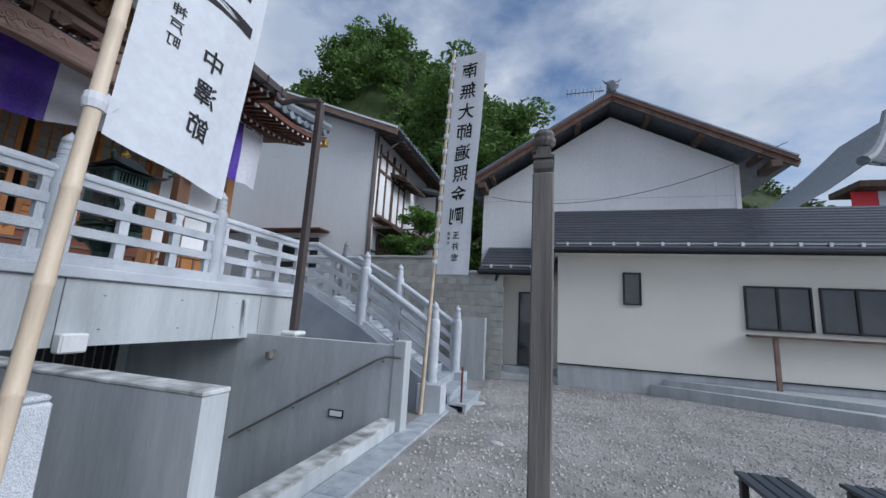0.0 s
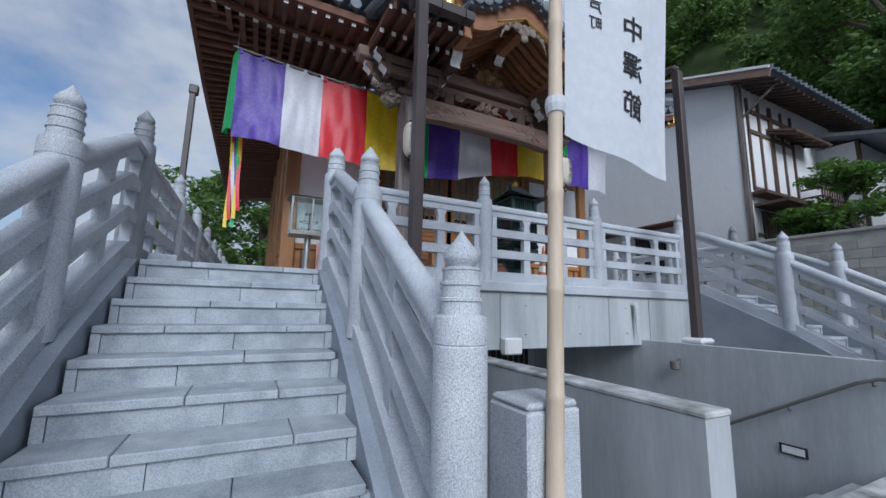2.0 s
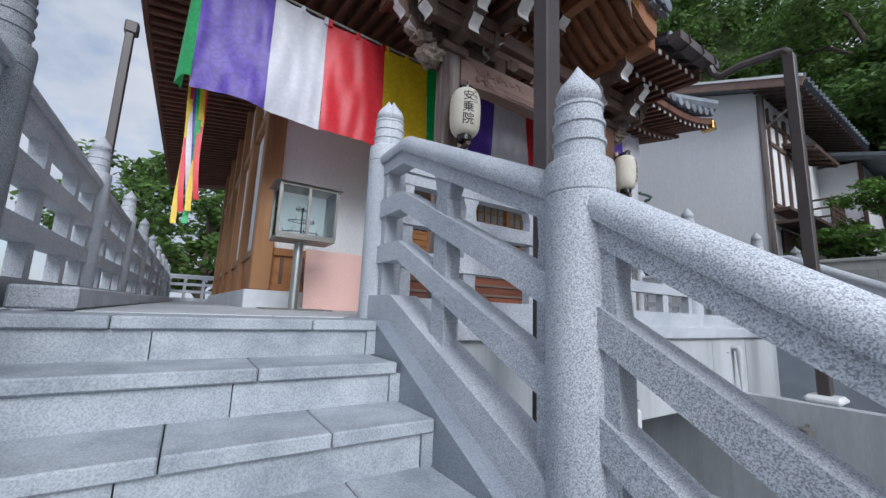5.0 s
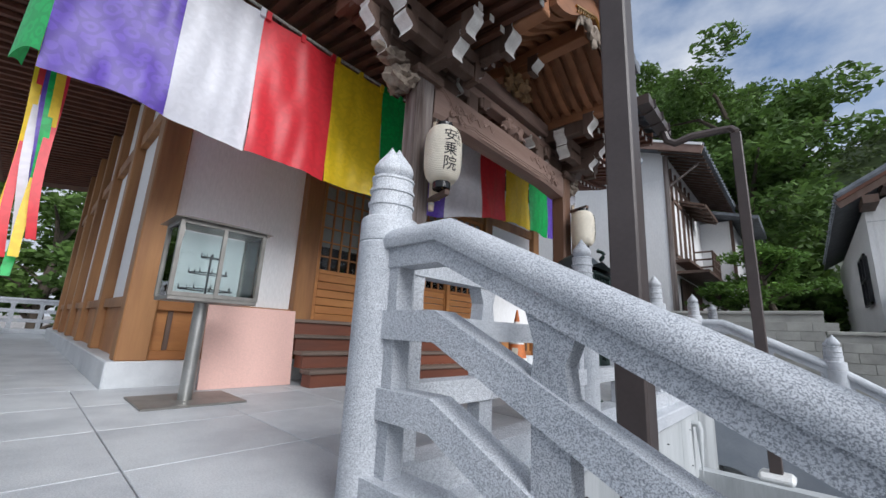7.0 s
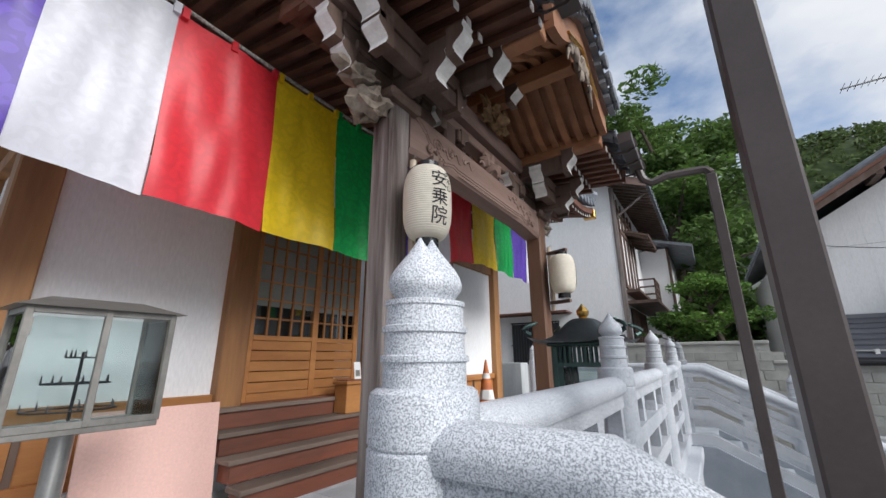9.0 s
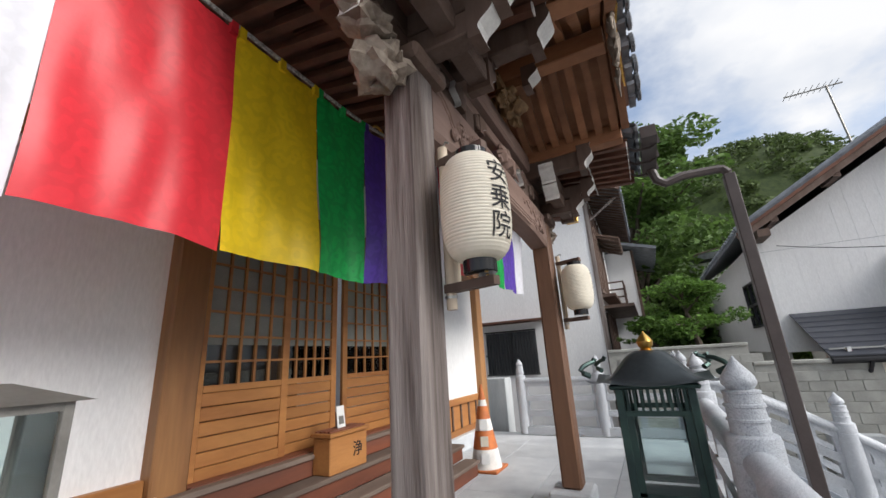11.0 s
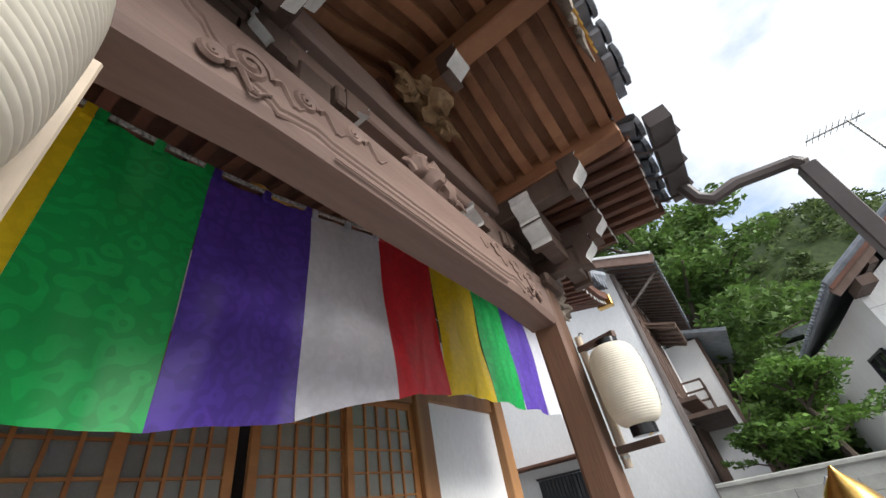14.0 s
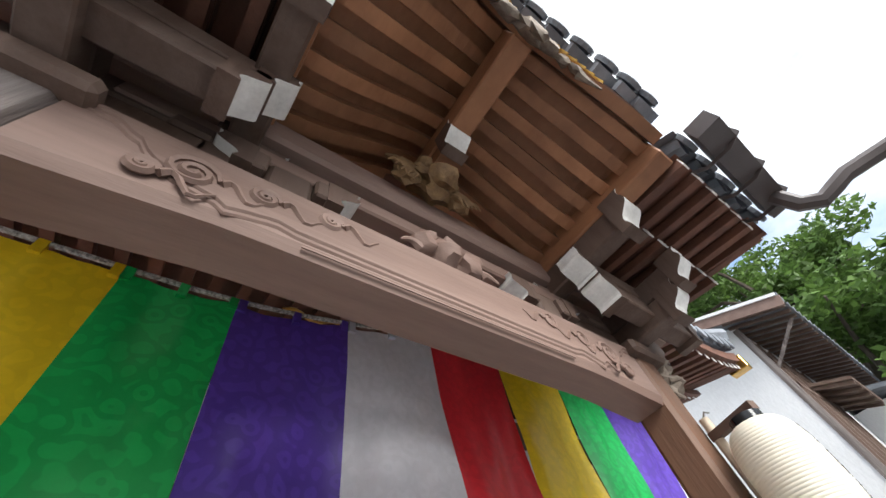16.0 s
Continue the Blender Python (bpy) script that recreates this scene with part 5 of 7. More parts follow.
for ax in range(4):
    m4 = Matrix.Translation((bx, by, 0)) @ pose(0, 0, 0, 0, 0, 90 * ax)

    def turned(bm_):
        bm_.transform(m4)
        return bm_
    part("vent_rail", turned(boxbm(-0.17, 0.17, -0.205, -0.185, 2.80, 2.83)), BRONZE, bl)
    for k in range(9):
        part("vent_bar", turned(boxbm(-0.155 + k * 0.0375, -0.139 + k * 0.0375, -0.20, -0.19, 2.83, 2.95)), BRONZE, bl)
    for xx in (-0.15, 0.15):
        part("window_stile", turned(boxbm(xx - 0.018, xx + 0.018, -0.205, -0.185, 2.38, 2.80)), BRONZE, bl)
    part("window_rail", turned(boxbm(-0.17, 0.17, -0.205, -0.185, 2.36, 2.40)), BRONZE, bl)
    gl = part("pane", turned(boxbm(-0.135, 0.135, -0.197, -0.194, 2.40, 2.79)), GLASS, bl, "clear glass")
    gl.visible_shadow = False
    sc_ = part("base_panel", turned(boxbm(-0.2, 0.2, -0.238, -0.228, 2.13, 2.27, bevel=0.004)), BRONZE, bl)
    part("line", turned(sweep(bmesh.new(), [(-0.13 + 0.02 * k, -0.241, 2.23 + 0.014 * math.sin(k * 1.2)) for k in range(14)], ring(0.004, 5))), BRONZE, sc_)
part("base", boxbm(bx - 0.23, bx + 0.23, by - 0.23, by + 0.23, 2.28, 2.34, bevel=0.02), BRONZE, bl)
part("body", boxbm(bx - 0.23, bx + 0.23, by - 0.23, by + 0.23, 2.09, 2.285, bevel=0.05), BRONZE, bl)
part("pedestal", lathe(bmesh.new(), [(0.24, 0), (0.22, 0.06), (0.14, 0.12), (0.13, 0.22), (0.2, 0.32)], 8, (bx, by, D)), BRONZE, bl)

# ---- glazed candle case, board, cone, offering box ----
cc = thing("candle_case", "aged grey metal and glass candle case on a post", "candle stand", (-7.1, 0.7, D))
x0, x1, y0, y1, z0, z1 = -7.25, -6.88, 0.40, 1.00, 2.55, 3.12
part("foot_plate", boxbm(-7.42, -6.84, 0.36, 1.04, D, D + 0.015, bevel=0.003), AGED, cc)
part("stem", lathe(bmesh.new(), [(0.05, 0), (0.05, 0.78)], 20, (-7.1, 0.68, D + 0.01)), STEEL, cc, smooth=True)
part("tray", boxbm(x0 - 0.01, x1 + 0.01, y0 - 0.01, y1 + 0.01, z0 - 0.03, z0, bevel=0.004), AGED, cc)
bm = bmesh.new()
v = [bm.verts.new(p) for p in ((x0 - 0.05, y0 - 0.06, z1), (x1 + 0.05, y0 - 0.06, z1), (x1 + 0.05, y1 + 0.06, z1), (x0 - 0.05, y1 + 0.06, z1), ((x0 + x1) / 2, y0 + 0.1, z1 + 0.07), ((x0 + x1) / 2, y1 - 0.1, z1 + 0.07))]
for f in ((0, 1, 2, 3), (0, 1, 4), (1, 2, 5, 4), (2, 3, 5), (3, 0, 4, 5)):
    bm.faces.new([v[i] for i in f])
part("lid", bm, AGED, cc, "low hipped metal lid")
for a, b in ((x0, y0), (x1, y0), (x0, y1), (x1, y1), (x1, (y0 + y1) / 2)):
    part("upright", boxbm(a - 0.015, a + 0.015, b - 0.015, b + 0.015, z0, z1, bevel=0.002), AGED, cc)
for b in (y0, y1):
    part("rail", boxbm(x0 + 0.015, x1 - 0.015, b - 0.012, b + 0.012, z1 - 0.03, z1), AGED, cc)
for za, zb in ((z1 - 0.03, z1), (z0, z0 + 0.03)):
    part("rail", boxbm(x1 - 0.012, x1 + 0.012, y0 + 0.015, y1 - 0.015, za, zb), AGED, cc)
for bmx in (boxbm(x1 - 0.003, x1, y0 + 0.02, y1 - 0.02, z0 + 0.03, z1 - 0.03), boxbm(x0 + 0.02, x1 - 0.02, y0, y0 + 0.003, z0, z1 - 0.03), boxbm(x0 + 0.02, x1 - 0.02, y1 - 0.003, y1, z0, z1 - 0.03)):
    o = part("pane", bmx, GLASS, cc, "clear glass")
    o.visible_shadow = False
part("pane", boxbm(x0 - 0.005, x0 - 0.002, y0, y1, z0, z1 - 0.02), GLASS, cc, "clear glass").visible_shadow = False
part("hinge", boxbm(x1 + 0.012, x1 + 0.02, y0 - 0.01, y0 + 0.02, z1 - 0.14, z1 - 0.06), AGED, cc)
rk = part("candle_rack", sweep(bmesh.new(), [(-7.07, 0.68, z0), (-7.07, 0.68, z0 + 0.36)], ring(0.008, 8), up=(1, 0, 0)), BLACKMETAL, cc, "black tiered candle rack")
for hz, rr in ((0.07, 0.19), (0.20, 0.14), (0.33, 0.07)):
    part("tier_bar", sweep(bmesh.new(), [(-7.07 + 0.12 * rr / 0.19 * math.cos(k * math.pi / 10), 0.68 + rr * math.sin(k * math.pi / 10), z0 + hz) for k in range(21)], ring(0.005, 6)), BLACKMETAL, rk)
    for k in range(0, 20, 3):
        xx, yy = -7.07 + 0.12 * rr / 0.19 * math.cos(k * math.pi / 10), 0.68 + rr * math.sin(k * math.pi / 10)
        part("spike", lathe(bmesh.new(), [(0.006, 0), (0.002, 0.04)], 6, (xx, yy, z0 + hz)), BLACKMETAL, rk)
pb = thing("leaning_board", "plain pale pink board leaning on the hall's wall", "board", (-7.62, 1.3, D))
bm = boxbm(-0.012, 0.012, -0.43, 0.43, 0, 0.76, bevel=0.002)
bm.transform(Matrix.Translation((-7.60, 1.33, D)) @ pose(0, 0, 0, 0, -6, 0))
part("sheet", bm, PINK, pb)

ORANGE = material("faded_orange", (0.62, 0.19, 0.05), (0.42, 0.13, 0.05), 9, 0.6, bump=0.05)
cone = thing("traffic_cone", "faded orange and white traffic cone with taped papers", "traffic cone", (-7.25, 5.6, D))
prev = None
for k, (za, zb, mt) in enumerate(((0.03, 0.26, WHITEPAINT), (0.26, 0.48, ORANGE), (0.48, 0.62, WHITEPAINT), (0.62, 0.78, ORANGE), (0.78, 0.86, WHITEPAINT), (0.86, 1.06, ORANGE))):
    r = lambda z: 0.205 * (1 - z / 1.10) + 0.006
    part("band", lathe(bmesh.new(), [(r(za), za), (r(zb), zb)], 20, (-7.25, 5.6, D)), mt, cone, smooth=True)
part("foot", boxbm(-7.47, -7.03, 5.38, 5.82, D, D + 0.035, bevel=0.01), ORANGE, cone)
for k, (z, c) in enumerate(((0.55, WHITEPLASTIC), (0.36, PAPER), (0.16, WHITEPLASTIC))):
    bm = boxbm(-0.002, 0.002, -0.05, 0.05, -0.06, 0.06)
    rr = 0.205 * (1 - z / 1.10) + 0.012
    bm.transform(Matrix.Translation((-7.25 + rr * 0.35, 5.6 - rr * 0.94, D + z)) @ pose(0, 0, 0, 0, 0, -70) @ pose(0, 0, 0, 0, -10, 0))
    part("notice", bm, c, cone, "taped paper notice")
ob_ = thing("offering_box", "small orange-brown wooden offering box on the steps", "offering box", (-7.75, 3.45, 2.28))
bz = D + 0.51
part("case", boxbm(-7.86, -7.66, 3.12, 3.62, bz, bz + 0.30, bevel=0.008), DOORWOOD, ob_)
part("top_rim", boxbm(-7.88, -7.64, 3.10, 3.64, bz + 0.30, bz + 0.335, bevel=0.006), DOORWOOD, ob_)
for k in range(4):
    part("slat", boxbm(-7.85 + 0.05 * k, -7.825 + 0.05 * k, 3.13, 3.61, bz + 0.335, bz + 0.35), STEPWOOD, ob_)
text_mesh("letter", "\u6d44", 0.14, INK, ob_, Matrix.Translation((-7.656, 3.48, bz + 0.15)) @ pose(0, 0, 0, 90, 0, 90))
cs = thing("card_stand", "small white printed card standing on the offering box", "card", (-7.76, 3.3, bz + 0.35))
bm = boxbm(-0.004, 0.004, -0.05, 0.05, 0, 0.19)
bm.transform(Matrix.Translation((-7.75, 3.36, bz + 0.35)) @ pose(0, 0, 0, 0, -8, 0))
part("card", bm, WHITEPLASTIC, cs)
bm = boxbm(0.0045, 0.006, -0.032, 0.032, 0.03, 0.10)
bm.transform(Matrix.Translation((-7.75, 3.36, bz + 0.35)) @ pose(0, 0, 0, 0, -8, 0))
part("print", bm, AGED, cs)

# ---- tall flags on bamboo ----


def flag(base, top, wrap_z, w, z0, z1, chars, small, side, label, lean=(0, 0)):
    """A tall cloth flag tied to a bamboo pole; its writing shows reversed, seen from the back."""
    f_ = thing("tall_flag", label, "flag", base, group="flags on bamboo poles")
    b, t = Vector(base), Vector(top)
    H_ = (t - b).length
    bm = bmesh.new()
    pts, sc_ = [], []
    k = 0.0
    while k < H_:
        for d, s in ((0.0, 1.0), (0.012, 1.12), (0.024, 1.0), (0.20, 0.96)):
            if k + d < H_:
                pts.append(b.lerp(t, (k + d) / H_))
                sc_.append(s * (1 - 0.35 * (k + d) / H_))
        k += 0.40
    sweep(bm, pts, ring(0.036, 12), up=(1, 0, 0), scales=sc_)
    part("bamboo_pole", bm, BAMBOO, f_, "pale jointed bamboo pole", smooth=True)
    d = Vector((side[0], side[1], 0)).normalized()
    nrm = Vector((d.y, -d.x, 0))

    def at(u, v, off=0.0):
        z = z1 + (z0 - z1) * v
        p = b.lerp(t, (z - b.z) / (t.z - b.z))
        belly = 0.03 * math.sin(v * 9 + u * 2) * u + 0.05 * u * math.sin(v * 2.6) + 0.012 * math.sin(u * 9 + v * 3)
        sag = (0.10 * u * v * v if w > 0.6 else 0.0)
        return p + d * (0.05 + u * w) + nrm * (belly + off) - Vector((0, 0, sag))
    bm = bmesh.new()
    grid(bm, 14, 60, lambda u, v: at(u, v))
    part("cloth", bm, NOBORI, f_, "thin white cloth", smooth=True)
    for v in ([0.02, 0.2, 0.38, 0.56, 0.74, 0.97] if w > 0.6 else [k / 14 + 0.02 for k in range(14)]):
        z = z1 + (z0 - z1) * v
        p = b.lerp(t, (z - b.z) / (t.z - b.z))
        bm = bmesh.new()
        lathe(bm, [(0.040, -0.035), (0.046, 0.0), (0.041, 0.035)], 12, p)
        q0, q1 = p + d * 0.02 + Vector((0, 0, 0.03)), p + d * 0.075
        beam(bm, q0, q1, 0.015, 0.07, (0.1, 0.2, 1))
        part("tie", bm, NOBORI, f_, "white cloth tie")

    def letters(chs, size, u0, v0, step):
        for k_, ch in enumerate(chs):
            cu = bpy.data.curves.new("letter", "FONT")
            cu.body, cu.size, cu.align_x, cu.align_y, cu.resolution_u, cu.offset = ch, size, "CENTER", "CENTER", 4, (0.03 if size > 0.4 else 0.012) * size
            tmp = new("letter", cu)
            me = bpy.data.meshes.new_from_object(tmp.evaluated_get(bpy.context.evaluated_depsgraph_get()))
            bpy.data.objects.remove(tmp)
            b2 = bmesh.new()
            b2.from_mesh(me)
            bmesh.ops.triangulate(b2, faces=b2.faces[:])
            bmesh.ops.subdivide_edges(b2, edges=[e for e in b2.edges if e.calc_length() > 0.06], cuts=2)
            src = [v_.co.copy() for v_ in b2.verts]
            twin = b2.copy()
            for bb, off in ((b2, 0.004), (twin, -0.004)):
                for v_, c in zip(bb.verts, src):
                    v_.co = at(u0 - c.x / w, v0 + k_ * step - c.y / (z1 - z0), off)
            tmpm = bpy.data.meshes.new("t")
            twin.to_mesh(tmpm)
            twin.free()
            b2.from_mesh(tmpm)
            me2 = bpy.data.meshes.new("letter")
            b2.to_mesh(me2)
            b2.free()
            me2.materials.append(INK)
            o = new("letter", me2)
            o.parent, o.matrix_parent_inverse = f_, Matrix.Translation(f_.location).inverted()
            o["label"] = "black brush character"
    for spec in chars:
        letters(*spec)
    return f_


flag((-1.86, 0.93, G), (-2.02, 1.28, 6.5), 0, 0.66, 2.20, 6.3,
     [("\u4e0d\u52d5\u660e\u738b", 0.55, 0.50, 0.257, 0.15), ("\u4e2d\u6fa4\u7bc0", 0.14, 0.60, 0.838, 0.048), ("\u795e\u6238\u753a", 0.075, 0.28, 0.80, 0.022)], (), (0.03, 1),
     "tall white flag with large black characters on a bamboo pole")
flag((-2.05, 6.20, G), (-1.72, 5.86, 6.2), 0, 0.56, 2.16, 5.95,
     [("\u5357\u7121\u5927\u5e2b\u904d\u7167\u91d1\u525b", 0.30, 0.50, 0.085, 0.0955), ("\u7389\u4e95\u5b8f", 0.13, 0.55, 0.835, 0.048), ("\u5c90\u961c\u5e02", 0.06, 0.30, 0.825, 0.02)], (), (1.0, -0.12),
     "tall narrow white flag with a column of black characters")

# ---- old wooden prayer post, benches, small courtyard things ----
wp = thing("prayer_post", "tall weathered grey square wooden post with a stepped top", "wooden post", (-0.08, 2.65, G))
a = 0.072
part("shaft", boxbm(-0.08 - a, -0.08 + a, 2.65 - a, 2.65 + a, G, 2.50, bevel=0.01), OLDPOLE, wp)
bm = bmesh.new()
lathe(bm, [(0.075, 2.505), (0.098, 2.53), (0.10, 2.57), (0.08, 2.60)], 4, (0, 0, 0))
lathe(bm, [(0.10, 2.605), (0.10, 2.625)], 4)
lathe(bm, [(0.075, 2.63), (0.062, 2.70)], 4)
lathe(bm, [(0.07, 2.705), (0.095, 2.735), (0.095, 2.76)], 12, squash=(0.85, 0.85))
lathe(bm, [(0.075, 2.765), (0.085, 2.79), (0.07, 2.82), (0.02, 2.84)], 12, squash=(0.85, 0.85))
bm.transform(Matrix.Translation((-0.08, 2.65, 0)) @ pose(0, 0, 0, 0, 0, 45))
part("carved_top", bm, OLDPOLE, wp)
BENCH = material("bench_slats", (0.03, 0.04, 0.055), (0.05, 0.06, 0.075), 5, 0.4, bump=0.1, stretch=(1, 0.1, 1))
bench = thing("bench", "dark blue-grey slatted bench on the gravel", "bench", (1.75, 3.3, G), group="courtyard benches")
for k in range(4):
    part("slat", boxbm(1.43 + 0.095 * k, 1.515 + 0.095 * k, 2.6, 4.0, 0.35, 0.38, bevel=0.006), BENCH, bench)
for x in (1.46, 1.76):
    for y in (2.75, 3.9):
        part("leg", boxbm(x - 0.025, x + 0.025, y - 0.025, y + 0.025, G, 0.345), BLACKMETAL, bench)
for y in (2.75, 3.9):
    part("cross_bar", boxbm(1.44, 1.80, y - 0.02, y + 0.02, 0.31, 0.348), BLACKMETAL, bench)
copy_thing(bench, Matrix.Translation((2.48, 3.36, G)))
for x, y, w, d_ in ((-1.38, 7.5, 0.34, 0.30), (-0.69, 5.3, 0.16, 0.12)):
    t = thing("flat_stone", "pale flat stone set in the gravel", "stone", (x, y, G))
    bm = bmesh.new()
    blob(bm, (x, y, G + 0.005), 0.5, 0.25, 2, (w, d_, 0.06), 3)
    part("slab", bm, PAVE, t)
rp = thing("marker_rod", "thin dark red marker rod beside the second stairs", "rod", (-1.5, 6.7, G))
part("rod", lathe(bmesh.new(), [(0.018, 0), (0.018, 0.72), (0.006, 0.74)], 8, (-1.5, 6.7, G)), material("rust_red", (0.14, 0.03, 0.025), None, 6, 0.6), rp)
pl = thing("leafy_plant", "low bright green leafy plant beside the stairs", "plant", (-1.72, 1.35, G))
def leaves(n, centres, size, seed, flat=0.5):
    """Many small two-triangle leaves scattered through clumps: (x, y, z, radius, height)."""
    rng = np.random.default_rng(seed)
    cs_ = np.array(centres, float)
    wgt = cs_[:, 3] ** 2 * 1.0
    pick = rng.choice(len(cs_), n, p=wgt / wgt.sum())
    dirs = rng.normal(size=(n, 3))
    dirs /= np.linalg.norm(dirs, axis=1)[:, None]
    rad = cs_[pick, 3] * (rng.random(n) ** 0.33)
    pos = cs_[pick, :3] + dirs * rad[:, None] * np.stack([np.ones(n), np.ones(n), cs_[pick, 4] / cs_[pick, 3]], 1)
    ax = rng.normal(size=(n, 3)) * (1, 1, flat)
    ax /= np.linalg.norm(ax, axis=1)[:, None]
    up = rng.normal(size=(n, 3))
    sd = np.cross(ax, up)
    sd /= np.linalg.norm(sd, axis=1)[:, None]
    s = size * (0.6 + 0.8 * rng.random(n))[:, None]
    v = np.empty((n * 4, 3))
    v[0::4], v[1::4], v[2::4], v[3::4] = pos - ax * s, pos + sd * s * 0.42, pos + ax * s, pos - sd * s * 0.42
    f = np.arange(n * 4).reshape(n, 4)
    me = bpy.data.meshes.new("leaves")
    me.from_pydata(v.tolist(), [], f.tolist())
    return me


def crown_part(name, me, mat, parent, label=""):
    me.materials.append(mat)
    o = new(name, me)
    if parent:
        o.parent, o.matrix_parent_inverse = parent, Matrix.Translation(parent.location).inverted()
    if label:
        o["label"] = label
    return o


crown_part("foliage", leaves(160, [(-1.72, 1.35, 0.12, 0.18, 0.2), (-1.66, 1.2, 0.05, 0.15, 0.14)], 0.06, 5), LEAF_LIGHT, pl)


def tree(x, y, z0, h, r, n, size, seed, mat, label, trunk=0.2, name="tree"):
    """Tapered trunk with limbs that carry clumps of leaves, uneven, with gaps."""
    rng = random.Random(seed)
    t = thing(name, label, "tree" if name == "tree" else "shrub", (x, y, z0))
    bm = bmesh.new()
    top = Vector((x + rng.uniform(-0.4, 0.4), y, z0 + h * 0.8))
    base = Vector((x, y, z0))
    pts = [base.lerp(top, k / 6) + Vector((rng.uniform(-0.1, 0.1) * r * 0.3, rng.uniform(-0.1, 0.1) * r * 0.3, 0)) for k in range(7)]
    pts[0] = base
    sweep(bm, pts, ring(trunk, 8), up=(1, 0, 0), scales=[1.1 - 0.14 * k for k in range(7)])
    cl = []
    for k in range(16):
        u = rng.uniform(0.3, 1.0)
        a_ = k * 2.4 + rng.uniform(-0.4, 0.4)
        reach = r * (0.95 - 0.5 * abs(u - 0.5)) * rng.uniform(0.5, 1.0)
        s = base.lerp(top, u * 0.9)
        e = s + Vector((math.cos(a_) * reach, math.sin(a_) * reach, h * 0.12 + rng.uniform(-0.05, 0.1) * h))
        sweep(bm, [s, s.lerp(e, 0.5) + Vector((0, 0, 0.05 * h)), e], ring(trunk * 0.35, 6), up=(0.3, 0.2, 1), scales=[1, 0.7, 0.25])
        for q in range(3):
            m_ = s.lerp(e, 0.45 + 0.27 * q)
            rr = r * rng.uniform(0.16, 0.34)
            cl.append((m_.x + rng.uniform(-0.2, 0.2) * r, m_.y + rng.uniform(-0.2, 0.2) * r, m_.z + rng.uniform(0, 0.12) * h, rr, rr * rng.uniform(0.4, 0.65)))
    part("trunk", bm, BARK, t)
    crown_part("crown", leaves(n, cl, size, seed), mat, t, "green leaves")
    return t


# ---- house across the courtyard ----
house = thing("neighbour_house", "cream rendered two-storey house with dark metal lean-to roofs", "house", (2, 11, G))
WY, GY = 10.7, 12.3
part("lower_wall", boxbm(0.08, 13.0, WY, WY + 0.15, 0.48, 3.45), SIDING, house)
part("plinth", boxbm(0.09, 13.0, WY + 0.01, WY + 0.15, G, 0.45), CONC, house)
part("flashing", boxbm(0.07, 13.0, WY - 0.02, WY + 0.15, 0.45, 0.48), BLACKMETAL, house)
part("lower_side", boxbm(0.08, 0.2, WY + 0.15, GY, G, 3.6), SIDING, house)
part("east_wall", boxbm(12.85, 13.0, WY + 0.15, 20, G, 5), SIDING, house)
part("entry_wall", boxbm(-1.75, 0.08, 11.5, 11.6, G, 2.9), SIDING, house)
part("entry_side", boxbm(-1.85, -1.75, 11.5, GY, G, 2.9), SIDING, house)
ed = part("door", boxbm(-0.95, -0.15, 11.46, 11.5, 0.25, 2.25), WINGLASS, house, "dark glazed entrance door")
for a_, b_ in ((-1.0, -0.95), (-0.15, -0.1)):
    part("door_frame", boxbm(a_, b_, 11.44, 11.5, 0.25, 2.3), BLACKMETAL, ed)
part("door_frame", boxbm(-0.95, -0.15, 11.44, 11.5, 2.25, 2.3), BLACKMETAL, ed)
for k in range(2):
    part("door_step", boxbm(-1.5, 0.1, 10.8 + 0.3 * k, 11.5, G, 0.08 + 0.16 * k, bevel=0.01), CONC, house)
# gable volume
bm = bmesh.new()
gp_ = [(-2.3, 2.9), (-2.3, 5.62), (1.65, 8.0), (4.95, 6.25), (4.95, 2.9)]
fa = [bm.verts.new((x, GY, z)) for x, z in gp_]
fb = [bm.verts.new((x, 22, z)) for x, z in gp_]
bm.faces.new(fa)
bm.faces.new(fb[::-1])
for i in range(5):
    bm.faces.new((fa[i], fa[(i + 1) % 5], fb[(i + 1) % 5], fb[i]))
part("gable_wall", bm, PLASTER, house, "white gable wall")
part("sheet_joint", boxbm(-2.3, 4.95, GY - 0.006, GY, 5.3, 5.31), CONC, house)
for k in range(24):
    x = -2.2 + 0.3 * k
    zt = (5.62 + (x + 2.3) * 0.6025 if x < 1.65 else 8.0 - (x - 1.65) * 0.53) - 0.06
    part("siding_rib", boxbm(x, x + 0.03, GY - 0.003, GY, 3.0, zt), PLASTER, house)
part("corner_trim", boxbm(4.88, 5.0, GY - 0.05, GY + 0.05, 4.6, 6.2), WHITEPLASTIC, house)
part("side_undercroft", boxbm(-2.3, -2.2, GY, 22, G, 2.9), BLOCK, house)
apex, el, er = (1.60, 8.28), (-2.75, 5.66), (6.05, 5.95)
